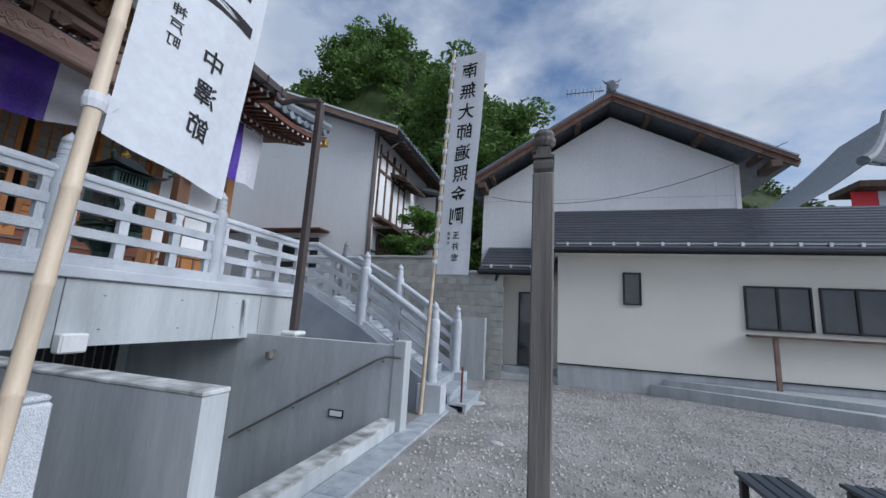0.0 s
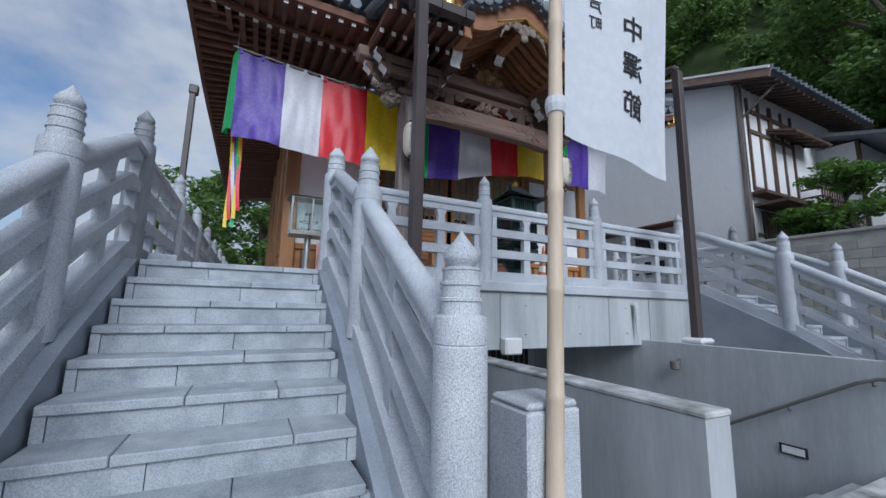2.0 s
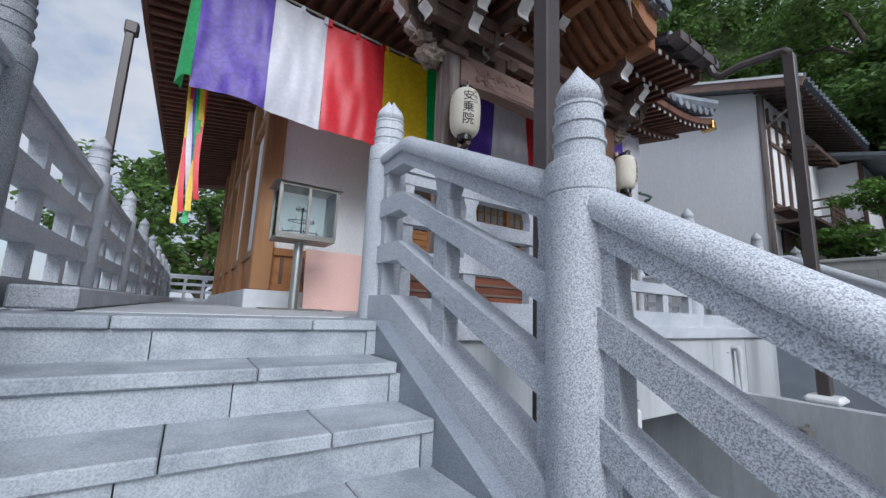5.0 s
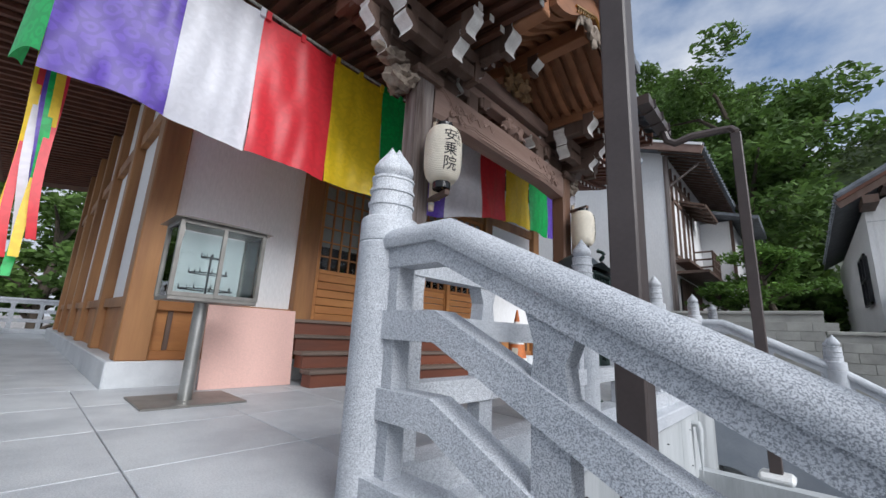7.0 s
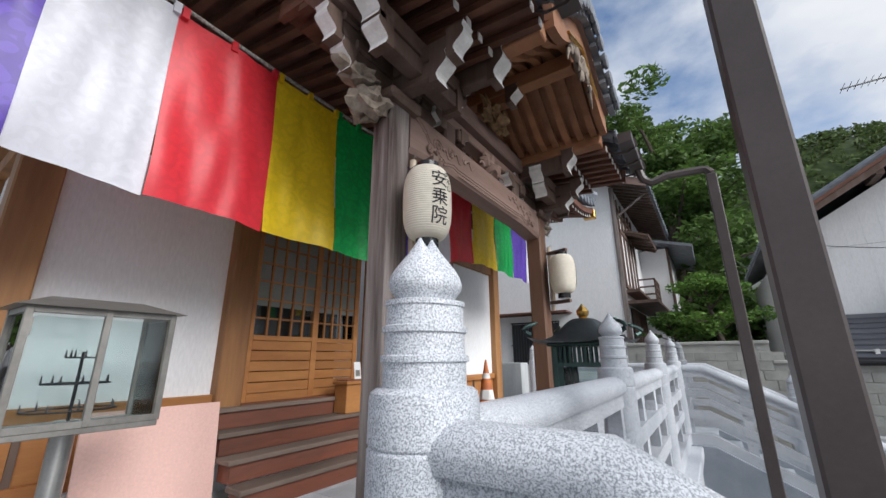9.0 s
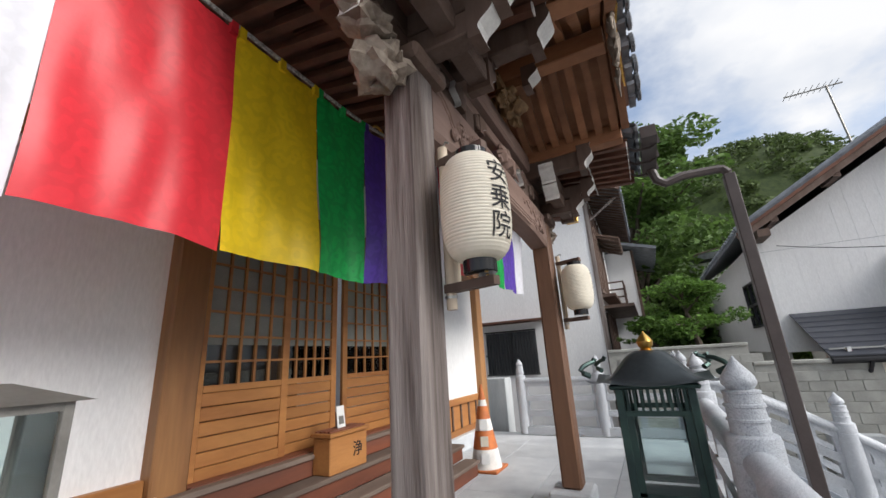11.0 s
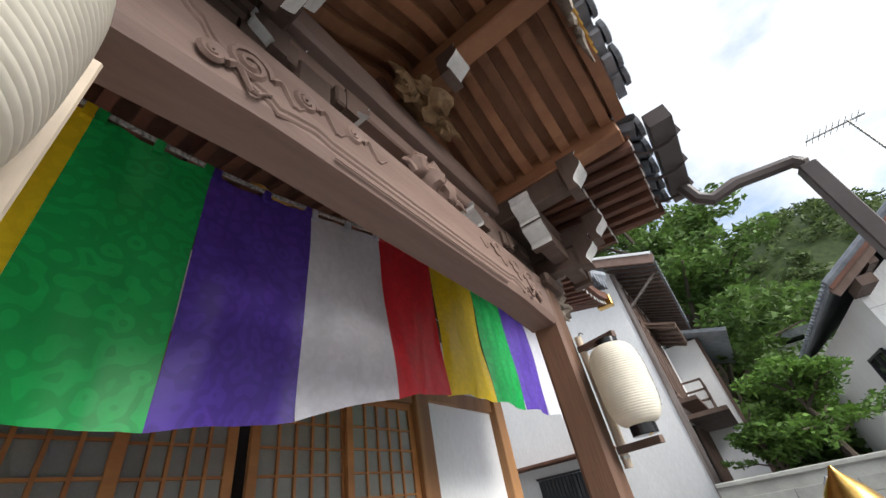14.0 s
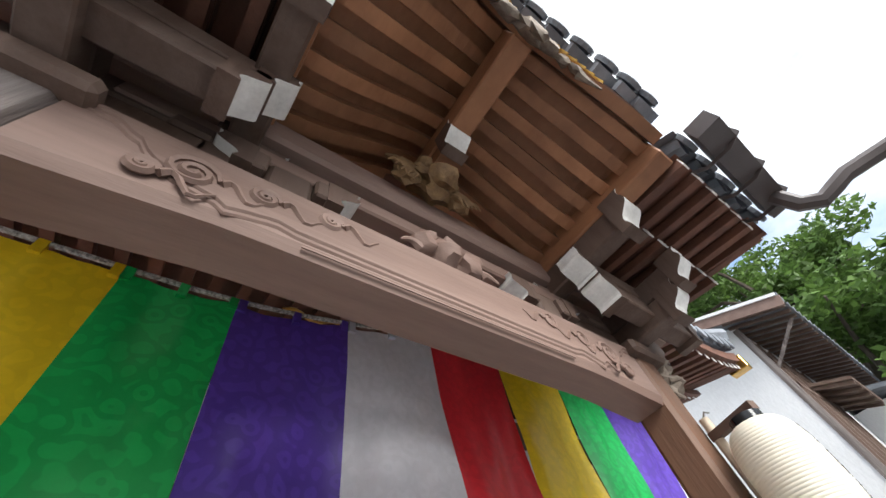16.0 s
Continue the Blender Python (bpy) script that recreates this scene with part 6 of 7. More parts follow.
for (xa, za), (xb, zb), lab in ((apex, el, ""), (apex, er, "")):
    bm = bmesh.new()
    for yy in ((GY - 0.75, 22),):
        q = [bm.verts.new(p) for p in ((xa, yy[0], za + 0.10), (xb, yy[0], zb + 0.10), (xb, yy[1], zb + 0.10), (xa, yy[1], za + 0.10))]
        q2 = [bm.verts.new((v_.co.x, v_.co.y, v_.co.z - 0.08)) for v_ in q]
        bm.faces.new(q)
        bm.faces.new(q2[::-1])
        for i in range(4):
            bm.faces.new((q[i], q[(i + 1) % 4], q2[(i + 1) % 4], q2[i]))
    part("roof_slope", bm, TILE, house)
    part("bargeboard", beam(bmesh.new(), (xa, GY - 0.74, za - 0.08), (xb, GY - 0.74, zb - 0.08), 0.05, 0.17), DARKWOOD, house)
    part("bargeboard_trim", beam(bmesh.new(), (xa, GY - 0.78, za + 0.02), (xb, GY - 0.78, zb + 0.02), 0.04, 0.07), EAVEWOOD, house)
    tile_roll("verge_tile", [(xa, GY - 0.70, za + 0.14), (xb, GY - 0.70, zb + 0.14)], 0.075, house)
    dx = (xb - xa)
    for k in range(3):
        u = 0.22 + 0.3 * k
        xx, zz = xa + dx * u, za + (zb - za) * u - 0.18
        part("purlin_end", boxbm(xx - 0.07, xx + 0.07, GY - 0.72, GY, zz - 0.08, zz + 0.06), DARKWOOD, house)
    part("eave_purlin", boxbm(xb - 0.5 * (1 if dx > 0 else -1) - 0.12, xb - 0.5 * (1 if dx > 0 else -1) + 0.12, GY - 0.8, GY, zb - 0.12, zb + 0.0 + 0.16 - 0.1), DARKWOOD, house)
    for k in range(40):
        yy = GY - 0.55 + 0.28 * k
        if yy > 21:
            break
        tile_roll("eave_tile", [(xb + 0.02 * (1 if dx > 0 else -1), yy, zb + 0.13), (xb - 0.5 * (1 if dx > 0 else -1), yy, zb + 0.13 + 0.5 * abs((za - zb) / dx))], 0.06, house)
bm = bmesh.new()
box(bm, apex[0] - 0.14, apex[0] + 0.14, GY - 0.8, 22, apex[1] + 0.12, apex[1] + 0.30, bevel=0.04)
part("ridge", bm, TILE, house)
bm = bmesh.new()
blob(bm, (apex[0], GY - 0.82, apex[1] + 0.30), 0.2, 0.35, 2, (0.9, 0.4, 1), 2)
for s in (-1, 1):
    horn(bm, (apex[0] + s * 0.08, GY - 0.82, apex[1] + 0.4), (apex[0] + s * 0.26, GY - 0.82, apex[1] + 0.5), 0.05, (0, 0, -0.04))
part("ridge_end", bm, TILE, house)
# side window
sw = part("side_window", boxbm(-2.34, -2.30, 13.2, 14.4, 3.6, 4.7), WINGLASS, house, "dark sash window in the side wall")
for y in (13.17, 13.78, 14.4):
    part("window_frame", boxbm(-2.38, -2.33, y, y + 0.05, 3.55, 4.75), BLACKMETAL, sw)
for z in (3.55, 4.13, 4.70):
    part("window_frame", boxbm(-2.375, -2.335, 13.17, 14.45, z, z + 0.05), BLACKMETAL, sw)
# lean-to roof in metal strips
def lean_to(name, xa, xb, y0, z0, y1, z1, n_):
    r_ = part(name, shear(bmesh.new(), [(xa, (y0 + y1) / 2, 0), (xa + 0.001, (y0 + y1) / 2, 0)], 0.001, z0 - 0.3, z0 - 0.299), ROOFMETAL, house, "dark metal lean-to roof")
    for k in range(n_):
        ya, yb = y0 + (y1 - y0) * k / n_, y0 + (y1 - y0) * (k + 1) / n_
        za, zb = z0 + (z1 - z0) * k / n_, z0 + (z1 - z0) * (k + 1) / n_
        bm = bmesh.new()
        vv = [bm.verts.new(p) for p in ((xa, ya - 0.02, za), (xb, ya - 0.02, za), (xb, yb, zb), (xa, yb, zb), (xa, ya - 0.02, za + 0.03), (xb, ya - 0.02, za + 0.03), (xb, yb, zb + 0.012), (xa, yb, zb + 0.012))]
        for f in ((0, 1, 2, 3), (4, 5, 6, 7), (0, 1, 5, 4), (1, 2, 6, 5), (2, 3, 7, 6), (3, 0, 4, 7)):
            bm.faces.new([vv[i] for i in f])
        part("roof_strip", bm, ROOFMETAL, r_)
    part("fascia", boxbm(xa, xb, y0 - 0.03, y0 + 0.02, z0 - 0.13, z0 + 0.01), BLACKMETAL, r_)
    part("gutter", boxbm(xa - 0.02, xb, y0 - 0.12, y0 - 0.03, z0 - 0.10, z0 - 0.02, bevel=0.02), BLACKMETAL, r_)
    bar = part("snow_guard", boxbm(xa + 0.05, xb, y0 + 0.12, y0 + 0.15, z0 + 0.13, z0 + 0.16), STEEL, r_, "thin metal snow guard")
    k = xa + 0.3
    while k < xb:
        part("snow_clip", boxbm(k, k + 0.06, y0 + 0.08, y0 + 0.18, z0 + 0.08, z0 + 0.17), WHITEPLASTIC, r_)
        k += 0.55
    part("soffit", boxbm(xa, xb, y0 + 0.02, y1, z0 - 0.13, z0 - 0.11), SIDING, r_)


lean_to("front_roof", -0.02, 13.2, 10.2, 3.38, 12.3, 4.92, 14)
lean_to("entry_roof", -2.05, -0.02, 10.6, 2.82, 12.3, 3.75, 8)
def window(x0, x1, z0, z1, label, split=True):
    w_ = part("window", boxbm(x0, x1, WY - 0.012, WY - 0.006, z0, z1), WINGLASS, house, label)
    for a_, b_, c_, d2 in ((x0 - 0.04, x0, z0 - 0.04, z1 + 0.04), (x1, x1 + 0.04, z0 - 0.04, z1 + 0.04), (x0, x1, z0 - 0.04, z0), (x0, x1, z1, z1 + 0.04)):
        part("window_frame", boxbm(a_, b_, WY - 0.05, WY - 0.002, c_, d2), BLACKMETAL, w_)
    if split:
        part("window_frame", boxbm((x0 + x1) / 2 - 0.025, (x0 + x1) / 2 + 0.025, WY - 0.04, WY - 0.004, z0, z1), BLACKMETAL, w_)


window(1.70, 2.04, 2.06, 2.80, "narrow frosted window", False)
window(4.30, 5.52, 1.62, 2.55, "dark aluminium sliding window")
window(5.74, 7.0, 1.62, 2.55, "dark aluminium sliding window")
window(7.3, 8.6, 1.62, 2.55, "dark aluminium sliding window")
part("sill_shelf", boxbm(4.25, 9.5, WY - 0.35, WY, 1.42, 1.47), DARKWOOD, house, "weathered wooden shelf under the windows")
part("shelf_prop", boxbm(4.66, 4.74, WY - 0.3, WY - 0.22, 0.28, 1.42), BEAMWOOD, house)
sl = thing("concrete_apron", "cracked grey concrete apron beside the house", "concrete slab", kind="structure")
bm = bmesh.new()
for (xa, ya, xb, yb, h_) in ((2.2, 10.66, 9.5, 7.6, 0.16), (2.5, 10.68, 9.8, 8.2, 0.30)):
    vv = []
    for z in (G, h_):
        vv.append([bm.verts.new(p) for p in ((xa, ya, z), (xb, yb, z), (13, yb, z), (13, 10.68, z))])
    for i in range(4):
        bm.faces.new((vv[0][i], vv[0][(i + 1) % 4], vv[1][(i + 1) % 4], vv[1][i]))
    bm.faces.new(vv[1])
part("apron", bm, CONC, sl)
dpn = thing("entry_downpipe", "thin black downpipe at the house entry", "downpipe", (-1.75, 11.3, G))
part("pipe", sweep(bmesh.new(), [(-1.5, 10.55, 2.72), (-1.55, 10.6, 2.55), (-1.62, 11.35, 2.3), (-1.62, 11.4, 0.35), (-1.85, 11.1, 0.1), (-1.95, 11.0, G)], ring(0.035, 8)), BLACKMETAL, dpn)
an = thing("tv_antenna", "thin rooftop television antenna on a mast", "antenna", (1.6, 15.8, 8.4))
part("mast", sweep(bmesh.new(), [(1.6, 15.8, 8.3), (1.5, 15.8, 11.1)], ring(0.03, 6), up=(1, 0, 0)), AGED, an)
part("boom", beam(bmesh.new(), (0.4, 15.8, 11.05), (1.9, 15.8, 11.05), 0.035, 0.035), AGED, an)
for k in range(9):
    part("element", beam(bmesh.new(), (0.45 + 0.16 * k, 15.5, 11.07), (0.45 + 0.16 * k, 16.1, 11.07), 0.012, 0.012), AGED, an)
wire = thing("overhead_wire", "thin dark service wire sagging to the house", "wire", (-1.9, 11.5, 5.2))
part("strand", sweep(bmesh.new(), [(-2.0 + 6.5 * t, 11.9 - 3 * t, 5.35 - 2.6 * t + 2.6 * t * t) for t in [k / 14 for k in range(15)]], ring(0.008, 5)), BLACKMETAL, wire)

# ---- block wall, white storehouse ----
bw = thing("block_wall", "grey concrete block retaining wall with stained cap", "block wall", kind="structure")
for x0_, x1_, zt, yy in ((-6.0, -3.27, 3.12, 10.62), (-3.27, -1.35, 2.72, 10.62)):
    part("wall_core", boxbm(x0_ + 0.005, x1_ - 0.005, yy + 0.012, yy + 0.18, G, zt), BLOCK, bw)
    part("cap", boxbm(x0_, x1_, yy - 0.03, yy + 0.2, zt, zt + 0.07, bevel=0.012), BLOCK, bw)
base_block = boxbm(0.004, 0.386, -0.008, 0.014, 0.004, 0.186, bevel=0.004)
blk0 = part("block", base_block, BLOCK, bw)
first_ = True
for r_ in range(16):
    z = G + 0.19 * r_
    for c_ in range(13):
        x = -6.0 + 0.39 * c_ - (0.195 if r_ % 2 else 0)
        if z + 0.19 > (3.12 if x < -3.4 else 2.72) or x < -6.0 or x + 0.39 > -1.3:
            continue
        o = blk0 if first_ else new("block", blk0.data)
        first_ = False
        o.parent, o.matrix_parent_inverse = bw, Matrix()
        o.location = (x, 10.62, z)
cr_ = thing("white_render_strip", "stained pale concrete pier with a pipe at the house entry", "pier", kind="structure")
part("pier", boxbm(-2.5, -1.75, 10.2, 10.5, G, 1.5), CONC, cr_)

sh = thing("storehouse", "old white plastered house with dark timber upper windows", "house", (-9, 13, 1.5))
WX, SY = -6.0, 11.5
part("gable_wall", boxbm(-18, WX, SY, SY + 0.2, G, 7.0), PLASTER, sh)
bm = bmesh.new()
vv = [bm.verts.new(p) for p in ((WX, SY, 7.0), (WX, SY, 7.75), (-12, SY, 10.0), (-18, SY, 7.75), (-18, SY, 7.0))]
f0 = bm.faces.new(vv)
ret = bmesh.ops.extrude_face_region(bm, geom=[f0])
for w in [g_ for g_ in ret["geom"] if isinstance(g_, bmesh.types.BMVert)]:
    w.co.y += 0.2
part("gable_top", bm, PLASTER, sh)
part("side_wall", boxbm(WX - 0.2, WX - 0.02, SY + 0.2, 17.0, G, 7.7), PLASTER, sh)
part("corner_board", boxbm(WX - 0.1, WX + 0.02, SY - 0.02, SY + 0.1, 1.2, 7.7), GREYWOOD, sh)
for s in (1, -1):
    bm = bmesh.new()
    xo = WX + 0.95 if s > 0 else -18.95
    grid(bm, 1, 1, lambda u, v: (-12 + u * (xo + 12), SY - 0.5 + v * 6.5, 10.25 - u * 2.72))
    grid(bm, 1, 1, lambda u, v: (-12 + u * (xo + 12), SY - 0.5 + v * 6.5, 10.12 - u * 2.72))
    part("roof_slope", bm, TILE, sh)
    part("bargeboard", beam(bmesh.new(), (-12, SY - 0.5, 10.13), (xo, SY - 0.5, 7.41), 0.06, 0.2), BEAMWOOD, sh)
    part("bargeboard_trim", beam(bmesh.new(), (-12, SY - 0.53, 10.27), (xo, SY - 0.53, 7.55), 0.06, 0.06), PLASTER, sh)
for k in range(22):
    yy = SY - 0.4 + 0.29 * k
    tile_roll("eave_tile", [(WX + 0.97, yy, 7.58), (WX + 0.2, yy, 7.9)], 0.06, sh)
    part("eave_rafter", beam(bmesh.new(), (WX + 0.9, yy, 7.36), (WX - 0.1, yy, 7.74), 0.05, 0.06), DARKWOOD, sh)
part("eave_strut", beam(bmesh.new(), (WX, SY + 0.05, 6.75), (WX + 0.8, SY + 0.05, 7.3), 0.05, 0.05), GREYWOOD, sh)
# upper windows on the courtyard side
for y0_, y1_ in ((SY + 0.35, SY + 1.45), (SY + 1.6, SY + 2.7)):
    w_ = part("upper_window", boxbm(WX - 0.03, WX - 0.01, y0_, y1_, 4.9, 6.4), PLASTER, sh, "tall pale screens in dark frames")
    for y in (y0_ - 0.06, (y0_ + y1_) / 2 - 0.03, y1_):
        part("window_post", boxbm(WX - 0.03, WX + 0.04, y, y + 0.06, 4.8, 7.4), DARKWOOD, w_)
    for z in (4.75, 6.4, 7.0):
        part("window_rail", boxbm(WX - 0.03, WX + 0.035, y0_ - 0.06, y1_ + 0.06, z, z + 0.10), DARKWOOD, w_)
canopy = part("canopy", beam(bmesh.new(), (WX + 0.65, SY + 2.4, 6.45), (WX - 0.02, SY + 2.4, 6.7), 2.2, 0.06, (0, 0, 1)), DARKWOOD, sh, "dark boarded canopy")
for k in range(5):
    part("canopy_rafter", beam(bmesh.new(), (WX + 0.62, SY + 1.4 + 0.5 * k, 6.38), (WX, SY + 1.4 + 0.5 * k, 6.62), 0.05, 0.06), DARKWOOD, canopy)
part("ledge", boxbm(WX - 0.02, WX + 0.35, SY + 0.1, SY + 3.6, 4.58, 4.66), DARKWOOD, sh)
bal = part("balcony", boxbm(WX, WX + 0.5, SY + 2.9, SY + 4.4, 4.6, 4.66), DARKWOOD, sh, "dark slatted window balcony")
for k in range(10):
    part("baluster", boxbm(WX + 0.46, WX + 0.49, SY + 2.92 + 0.16 * k, SY + 2.95 + 0.16 * k, 4.66, 5.35), DARKWOOD, bal)
for z in (4.85, 5.1, 5.35):
    part("balcony_rail", boxbm(WX + 0.45, WX + 0.5, SY + 2.9, SY + 4.42, z, z + 0.05), DARKWOOD, bal)
    part("balcony_rail", boxbm(WX, WX + 0.5, SY + 2.9, SY + 2.94, z, z + 0.05), DARKWOOD, bal)
for k in range(4):
    # Solid dark slabs on the wall stand in for shaded openings.
    part("lower_opening", boxbm(WX - 0.02, WX + 0.02, SY + 0.6 + 0.7 * k, SY + 1.2 + 0.7 * k, 2.5, 4.2), ROOMSHADE, sh)
    for j in range(5):
        part("lattice", boxbm(WX + 0.02, WX + 0.05, SY + 0.62 + 0.7 * k + 0.13 * j, SY + 0.65 + 0.7 * k + 0.13 * j, 2.5, 4.2), DARKWOOD, sh)
part("lean_roof", boxbm(WX - 0.02, WX + 0.75, SY + 0.2, SY + 4.8, 4.28, 4.36), DARKWOOD, sh)
wing = part("rear_wing", boxbm(WX - 0.2, WX + 0.9, SY + 4.4, SY + 8.5, 1.2, 6.7), PLASTER, sh)
part("wing_roof", beam(bmesh.new(), (WX + 1.7, SY + 6.3, 6.55), (WX - 1.5, SY + 6.3, 7.5), 5.0, 0.1), TILE, wing)
part("wing_post", boxbm(WX + 0.86, WX + 0.95, SY + 4.38, SY + 4.48, 1.2, 6.7), DARKWOOD, wing)
# barred window and strip roof on the gable wall
bwn = part("barred_window", boxbm(-9.4, -7.9, SY - 0.02, SY, 2.70, 3.85), WINGLASS, sh, "barred window")
for k in range(18):
    part("bar", boxbm(-9.38 + 0.086 * k, -9.36 + 0.086 * k, SY - 0.07, SY - 0.05, 2.68, 3.87), BLACKMETAL, bwn)
for z in (2.66, 3.2, 3.86):
    part("bar_rail", boxbm(-9.42, -7.88, SY - 0.08, SY - 0.04, z, z + 0.04), BLACKMETAL, bwn)
part("window_post", boxbm(-8.68, -8.62, SY - 0.05, SY - 0.005, 2.7, 3.85), BLACKMETAL, bwn)
part("strip_roof", beam(bmesh.new(), (-12, SY - 0.3, 4.12), (-7.5, SY - 0.3, 4.12), 0.6, 0.05), EAVEWOOD, sh)
mb = thing("meter_cabinet", "pale grey metal cabinet beside the far railing", "cabinet", (-8.2, 8.9, D))
part("case", boxbm(-8.5, -7.9, 8.5, 8.9, G, 2.75, bevel=0.01), CONC, mb)

# ---- far temple hall on the other side ----
fh = thing("far_temple_hall", "second temple hall with broad grey tiled roof and coloured banner", "temple", (18, 24, G))
# Hall walls get the painted-in room shade instead of a wall colour.
part("walls", boxbm(13, 30, 22, 34, G, 7.5), ROOMSHADE, fh)
bm = bmesh.new()
grid(bm, 14, 10, lambda u, v: (11.2 + v * 5.4 + u * (32.5 - 11.2 - 2 * v * 5.4), 19.6 + v * 6.4, 7.7 + 3.2 * v + 2.4 * v * v + 0.5 * (2 * u - 1) ** 4 * (1 - v)))
part("roof_front", bm, TILE, fh, smooth=True)
bm = bmesh.new()
grid(bm, 6, 10, lambda u, v: (11.2 + v * 5.4, 19.6 + v * 6.4 + u * (16.8 - 2 * v * 6.4), 7.7 + 3.2 * v + 2.4 * v * v + 0.5 * (2 * u - 1) ** 4 * (1 - v)))
part("roof_side", bm, TILE, fh, smooth=True)
for k in range(50):
    x = 11.5 + 0.42 * k
    vmax = min(1.0, (x - 11.2) / 5.4, (32.5 - x) / 5.4)
    if vmax > 0.1:
        tile_roll("tile_row", [(x, 19.6 + 6.4 * t * vmax, 7.76 + 3.2 * t * vmax + 2.4 * (t * vmax) ** 2 + 0.5 * ((2 * (x - 11.2) / 21.9 - 1) ** 4) * (1 - t * vmax)) for t in (0, 0.25, 0.5, 0.75, 1)], 0.09, fh)
tile_roll("hip_ridge", [(11.1 + 5.4 * t, 19.5 + 6.4 * t, 8.3 + 3.2 * t + 2.4 * t * t - 0.4 * t) for t in (0, 0.2, 0.4, 0.6, 0.8, 1)], 0.22, fh)
part("eave", boxbm(11.2, 32, 20.0, 22, 7.35, 7.62), DARKWOOD, fh)
part("gable_plate", boxbm(19.4, 24, 24.6, 24.8, 11.3, 13.2), GOLD, fh, "gilt gable panel")
for k, c in enumerate(["red", "white", "purple", "green", "yellow", "red", "white", "purple", "green"]):
    part("banner_stripe", boxbm(11.2 + 0.95 * k, 12.13 + 0.95 * k, 20.58, 20.6, 5.75, 7.3), CLOTHS[c], fh, c + " banner stripe")

fh.location = (19.3, 24, G + 0.6)
lp = thing("eave_downpipe", "thin brown downpipe from the hall's side eave", "downpipe", (-9.35, -1.42, G))
part("shaft", boxbm(-9.40, -9.30, -1.47, -1.37, G, 5.70, bevel=0.01), PIPE, lp)
part("collar", boxbm(-9.42, -9.28, -1.49, -1.33, 5.55, 5.74, bevel=0.02), PIPE, lp)
part("bracket", boxbm(-9.42, -9.28, -1.37, -1.30, 1.2, 1.26), PIPE, lp)

# ---- trees and hills ----
tree(-4.0, 11.4, 2.9, 1.9, 1.0, 5200, 0.055, 3, LEAF_LIGHT, "clipped garden tree behind the block wall", 0.08, "garden_tree")
tree(-4.9, 11.5, 2.9, 1.1, 0.7, 2200, 0.055, 4, LEAF_LIGHT, "low shrub behind the block wall", 0.05, "shrub")
tree(-5.0, 22.0, 2.0, 14.5, 5.0, 16000, 0.17, 11, LEAF, "tall broadleaf tree behind the houses", 0.35)
tree(-7.5, 26.0, 2.5, 13.5, 4.5, 12000, 0.19, 12, LEAF, "tall broadleaf tree on the slope", 0.35)
tree(-4.2, 23.5, 2.0, 13.5, 3.4, 11000, 0.17, 17, LEAF, "tall broadleaf tree beside the storehouse", 0.3)
tree(-5.5, 30.0, 3.0, 18.5, 4.0, 12000, 0.18, 13, LEAF, "tall thin-crowned tree on the slope", 0.3)
tree(-30.0, 4.0, G, 11.0, 4.5, 8000, 0.2, 14, LEAF, "dense green tree beyond the terrace", 0.3)
tree(-31.0, -3.5, G, 11.0, 5.0, 8000, 0.2, 15, LEAF, "dense green tree beyond the terrace", 0.3)
tree(-27.0, 0.3, G, 7.5, 3.0, 6000, 0.18, 16, LEAF, "dense green tree beyond the passage", 0.3)


def ridge_h(x, y):
    """Wooded hillside behind the houses, and a farther ridge."""
    near = 31.0 * math.exp(-((x + 20) / 17) ** 2) * max(0.0, min(1.0, (y - 18) / 17))
    return G + near + 1.2 * noise.noise(Vector((x * 0.1, y * 0.1, 0)))


bm = bmesh.new()
grid(bm, 40, 24, lambda u, v: (-75 + 115 * u, 20 + 45 * v, ridge_h(-75 + 115 * u, 20 + 45 * v) - 0.8))
tagged(part("hillside", bm, LEAF_FAR, None), "wooded hillside rising behind the houses", "hillside", kind="structure")
rng_ = random.Random(2)
cl = []
for k in range(420):
    x, y = rng_.uniform(-48, 10), rng_.uniform(20, 42)
    h = ridge_h(x, y)
    if h < 1.5:
        continue
    r = rng_.uniform(1.0, 2.0)
    cl.append((x, y, h + r * 0.6, r, r * 0.75))
    for q in range(2):
        cl.append((x + rng_.uniform(-1.3, 1.3), y + rng_.uniform(-1.3, 1.3), h + r * rng_.uniform(0.8, 1.7), r * 0.6, r * 0.42))
tagged(crown_part("hill_woods", leaves(130000, cl, 0.24, 21), LEAF, None), "dense mixed green woods on the hillside", "woods", kind="stuff")
hh = thing("hill_house", "small pale house with a grey roof on the slope", "house", (-0.6, 27, 2))
part("wall", boxbm(-2.4, 1.6, 26, 30, G, 7.6), PLASTER, hh)
part("roof", beam(bmesh.new(), (-2.8, 28, 7.9), (2.0, 28, 7.9), 5.0, 0.35), TILE, hh)
part("window", boxbm(-0.6, 0.6, 25.97, 26.0, 6.2, 7.0), WINGLASS, hh)


def far_h(x, y):
    return G + 78 * math.exp(-((x - 40) / 75) ** 2) * max(0.0, math.sin(min(1.0, max(0.0, (y - 120) / 60)) * math.pi / 2)) + 4 * noise.noise(Vector((x * 0.03, y * 0.03, 3)))


bm = bmesh.new()
grid(bm, 60, 16, lambda u, v: (-150 + 420 * u, 120 + 90 * v, far_h(-150 + 420 * u, 120 + 90 * v) - 1))
tagged(part("far_hill", bm, LEAF_FAR, None), "distant forested hill", "hill", kind="structure")
cl = []
for k in range(900):
    x, y = rng_.uniform(-80, 200), rng_.uniform(122, 190)
    cl.append((x, y, far_h(x, y) + 1, rng_.uniform(2, 4), 2.2))
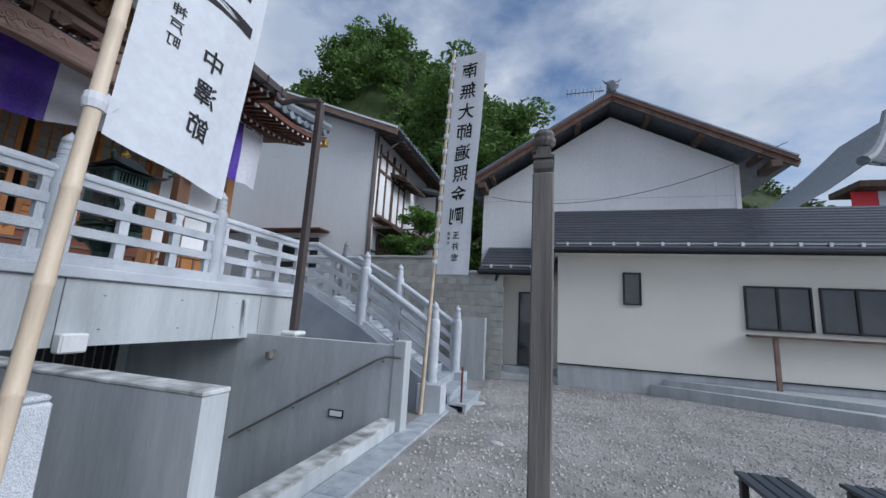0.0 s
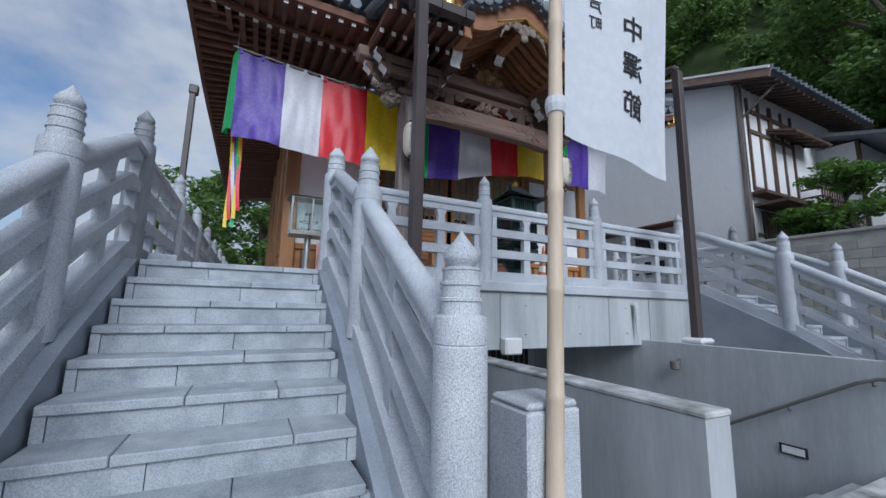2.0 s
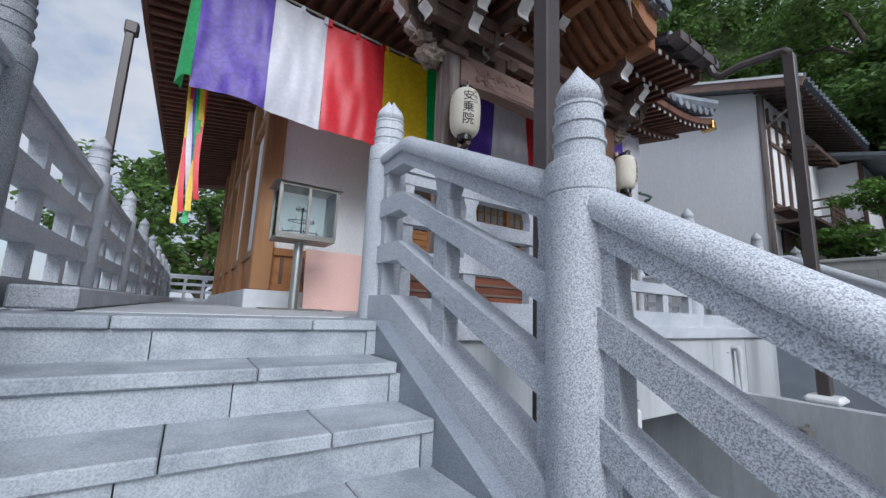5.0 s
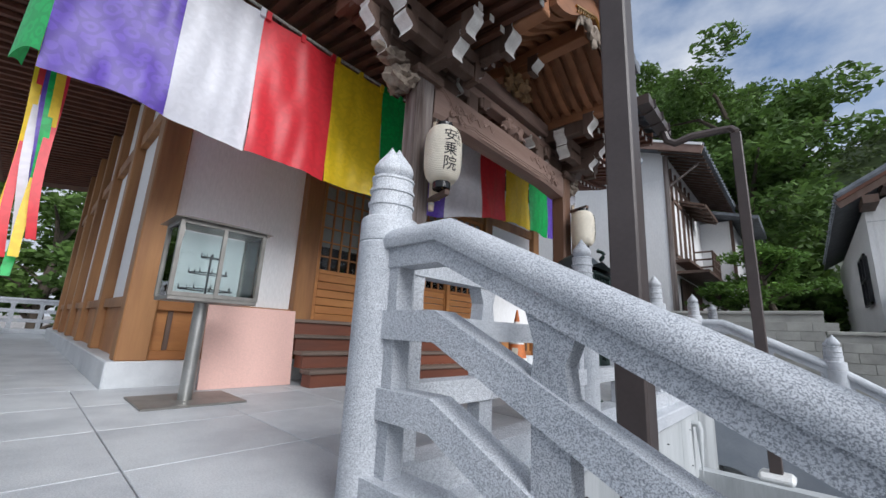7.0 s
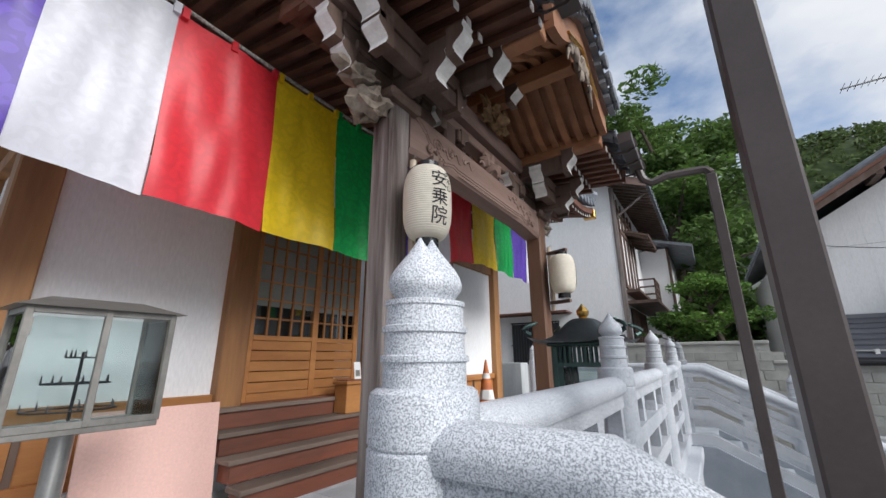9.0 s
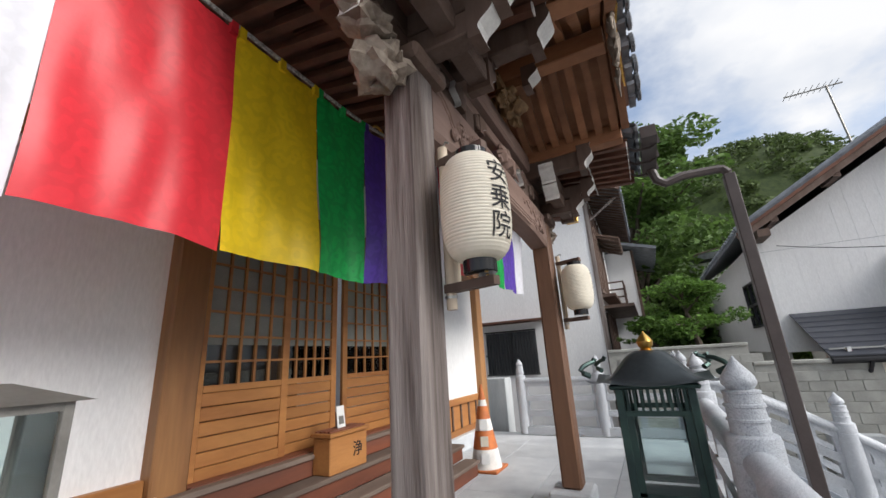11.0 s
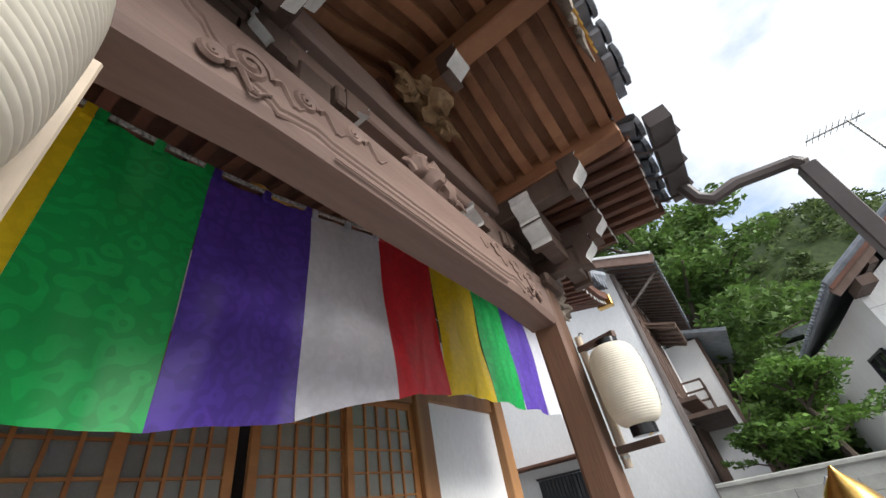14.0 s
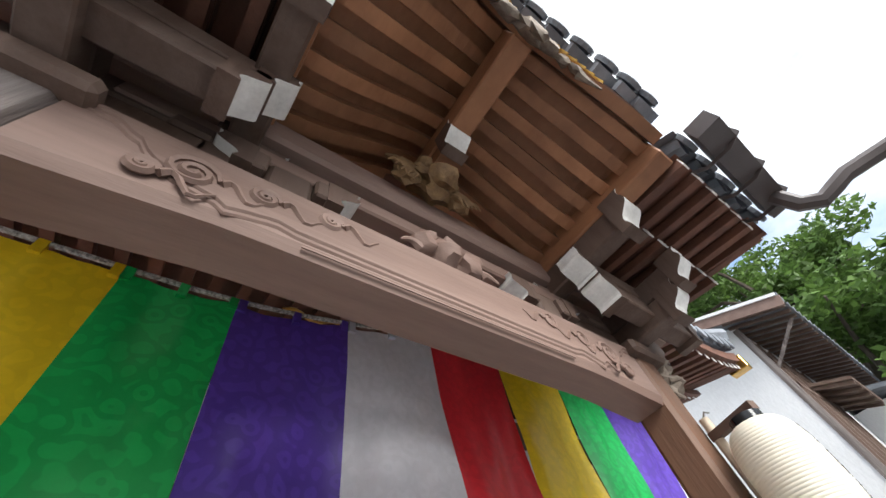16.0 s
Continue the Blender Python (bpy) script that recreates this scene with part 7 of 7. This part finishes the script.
tagged(crown_part("far_woods", leaves(45000, cl, 0.9, 22), LEAF_FAR, None), "distant forest cover on the far hill", "woods", kind="stuff")

# ---- gravel stones lying on the ground ----
rng2 = np.random.default_rng(8)
N = 16000
gx, gy = rng2.uniform(-1.6, 6.5, N), rng2.uniform(1.5, 10.4, N)
keep = ~((gy > 10.6 - (gx - 2.2) * 0.42) & (gx > 2.1))
gx, gy = gx[keep], gy[keep]
N = len(gx)
s = rng2.uniform(0.012, 0.03, N)
ang = rng2.uniform(0, 6.28, N)
oct_ = np.array([(1, 0, 0), (0, 1, 0), (-1, 0, 0), (0, -1, 0), (0, 0, 0.7), (0, 0, -0.5)])
P = np.empty((N, 6, 3))
for k in range(6):
    ox, oy, oz = oct_[k]
    P[:, k, 0] = gx + s * (ox * np.cos(ang) - oy * 0.7 * np.sin(ang))
    P[:, k, 1] = gy + s * (ox * np.sin(ang) + oy * 0.7 * np.cos(ang))
    P[:, k, 2] = G + 0.003 + s * oz
tri_ = np.array([(0, 1, 4), (1, 2, 4), (2, 3, 4), (3, 0, 4)])
F = (tri_[None] + (np.arange(N) * 6)[:, None, None]).reshape(-1, 3)
me = bpy.data.meshes.new("gravel_stones")
me.from_pydata(P.reshape(-1, 3).tolist(), [], F.tolist())
pm = PEBBLE.node_tree
gi, hv, mr_ = pm.nodes.new("ShaderNodeNewGeometry"), pm.nodes.new("ShaderNodeHueSaturation"), pm.nodes.new("ShaderNodeMapRange")
mr_.inputs[3].default_value, mr_.inputs[4].default_value = 0.7, 1.25
src_ = pm.nodes["Principled BSDF"].inputs["Base Color"].links[0].from_socket
pm.links.new(gi.outputs["Random Per Island"], mr_.inputs[0])
pm.links.new(mr_.outputs[0], hv.inputs["Value"])
pm.links.new(src_, hv.inputs["Color"])
pm.links.new(hv.outputs[0], pm.nodes["Principled BSDF"].inputs["Base Color"])
me.materials.append(PEBBLE)
tagged(new("gravel_stones", me), "loose grey crushed stones of the courtyard", "gravel", kind="stuff")

# ---- paving slabs of the terrace ----
def paving(x0, x1, y0, y1, step):
    meshes = {}
    x = x0
    while x < x1 - 0.01:
        xe = min(x + step, x1)
        y = y0
        while y < y1 - 0.01:
            ye = min(y + step, y1)
            key = (round(xe - x, 2), round(ye - y, 2))
            if key not in meshes:
                o = part("paving_slab", boxbm(0.003, xe - x - 0.003, 0.003, ye - y - 0.003, -0.036, 0, bevel=0.003), PAVE, terrace)
                meshes[key] = o.data
            else:
                o = new("paving_slab", meshes[key])
                o.parent = terrace
            o.location = (x, y, D)
            y += step
        x += step


paving(-7.98, -4.86, -0.68, 7.9, 0.78)
paving(-19.8, -7.98, -0.68, 0.28, 0.96)
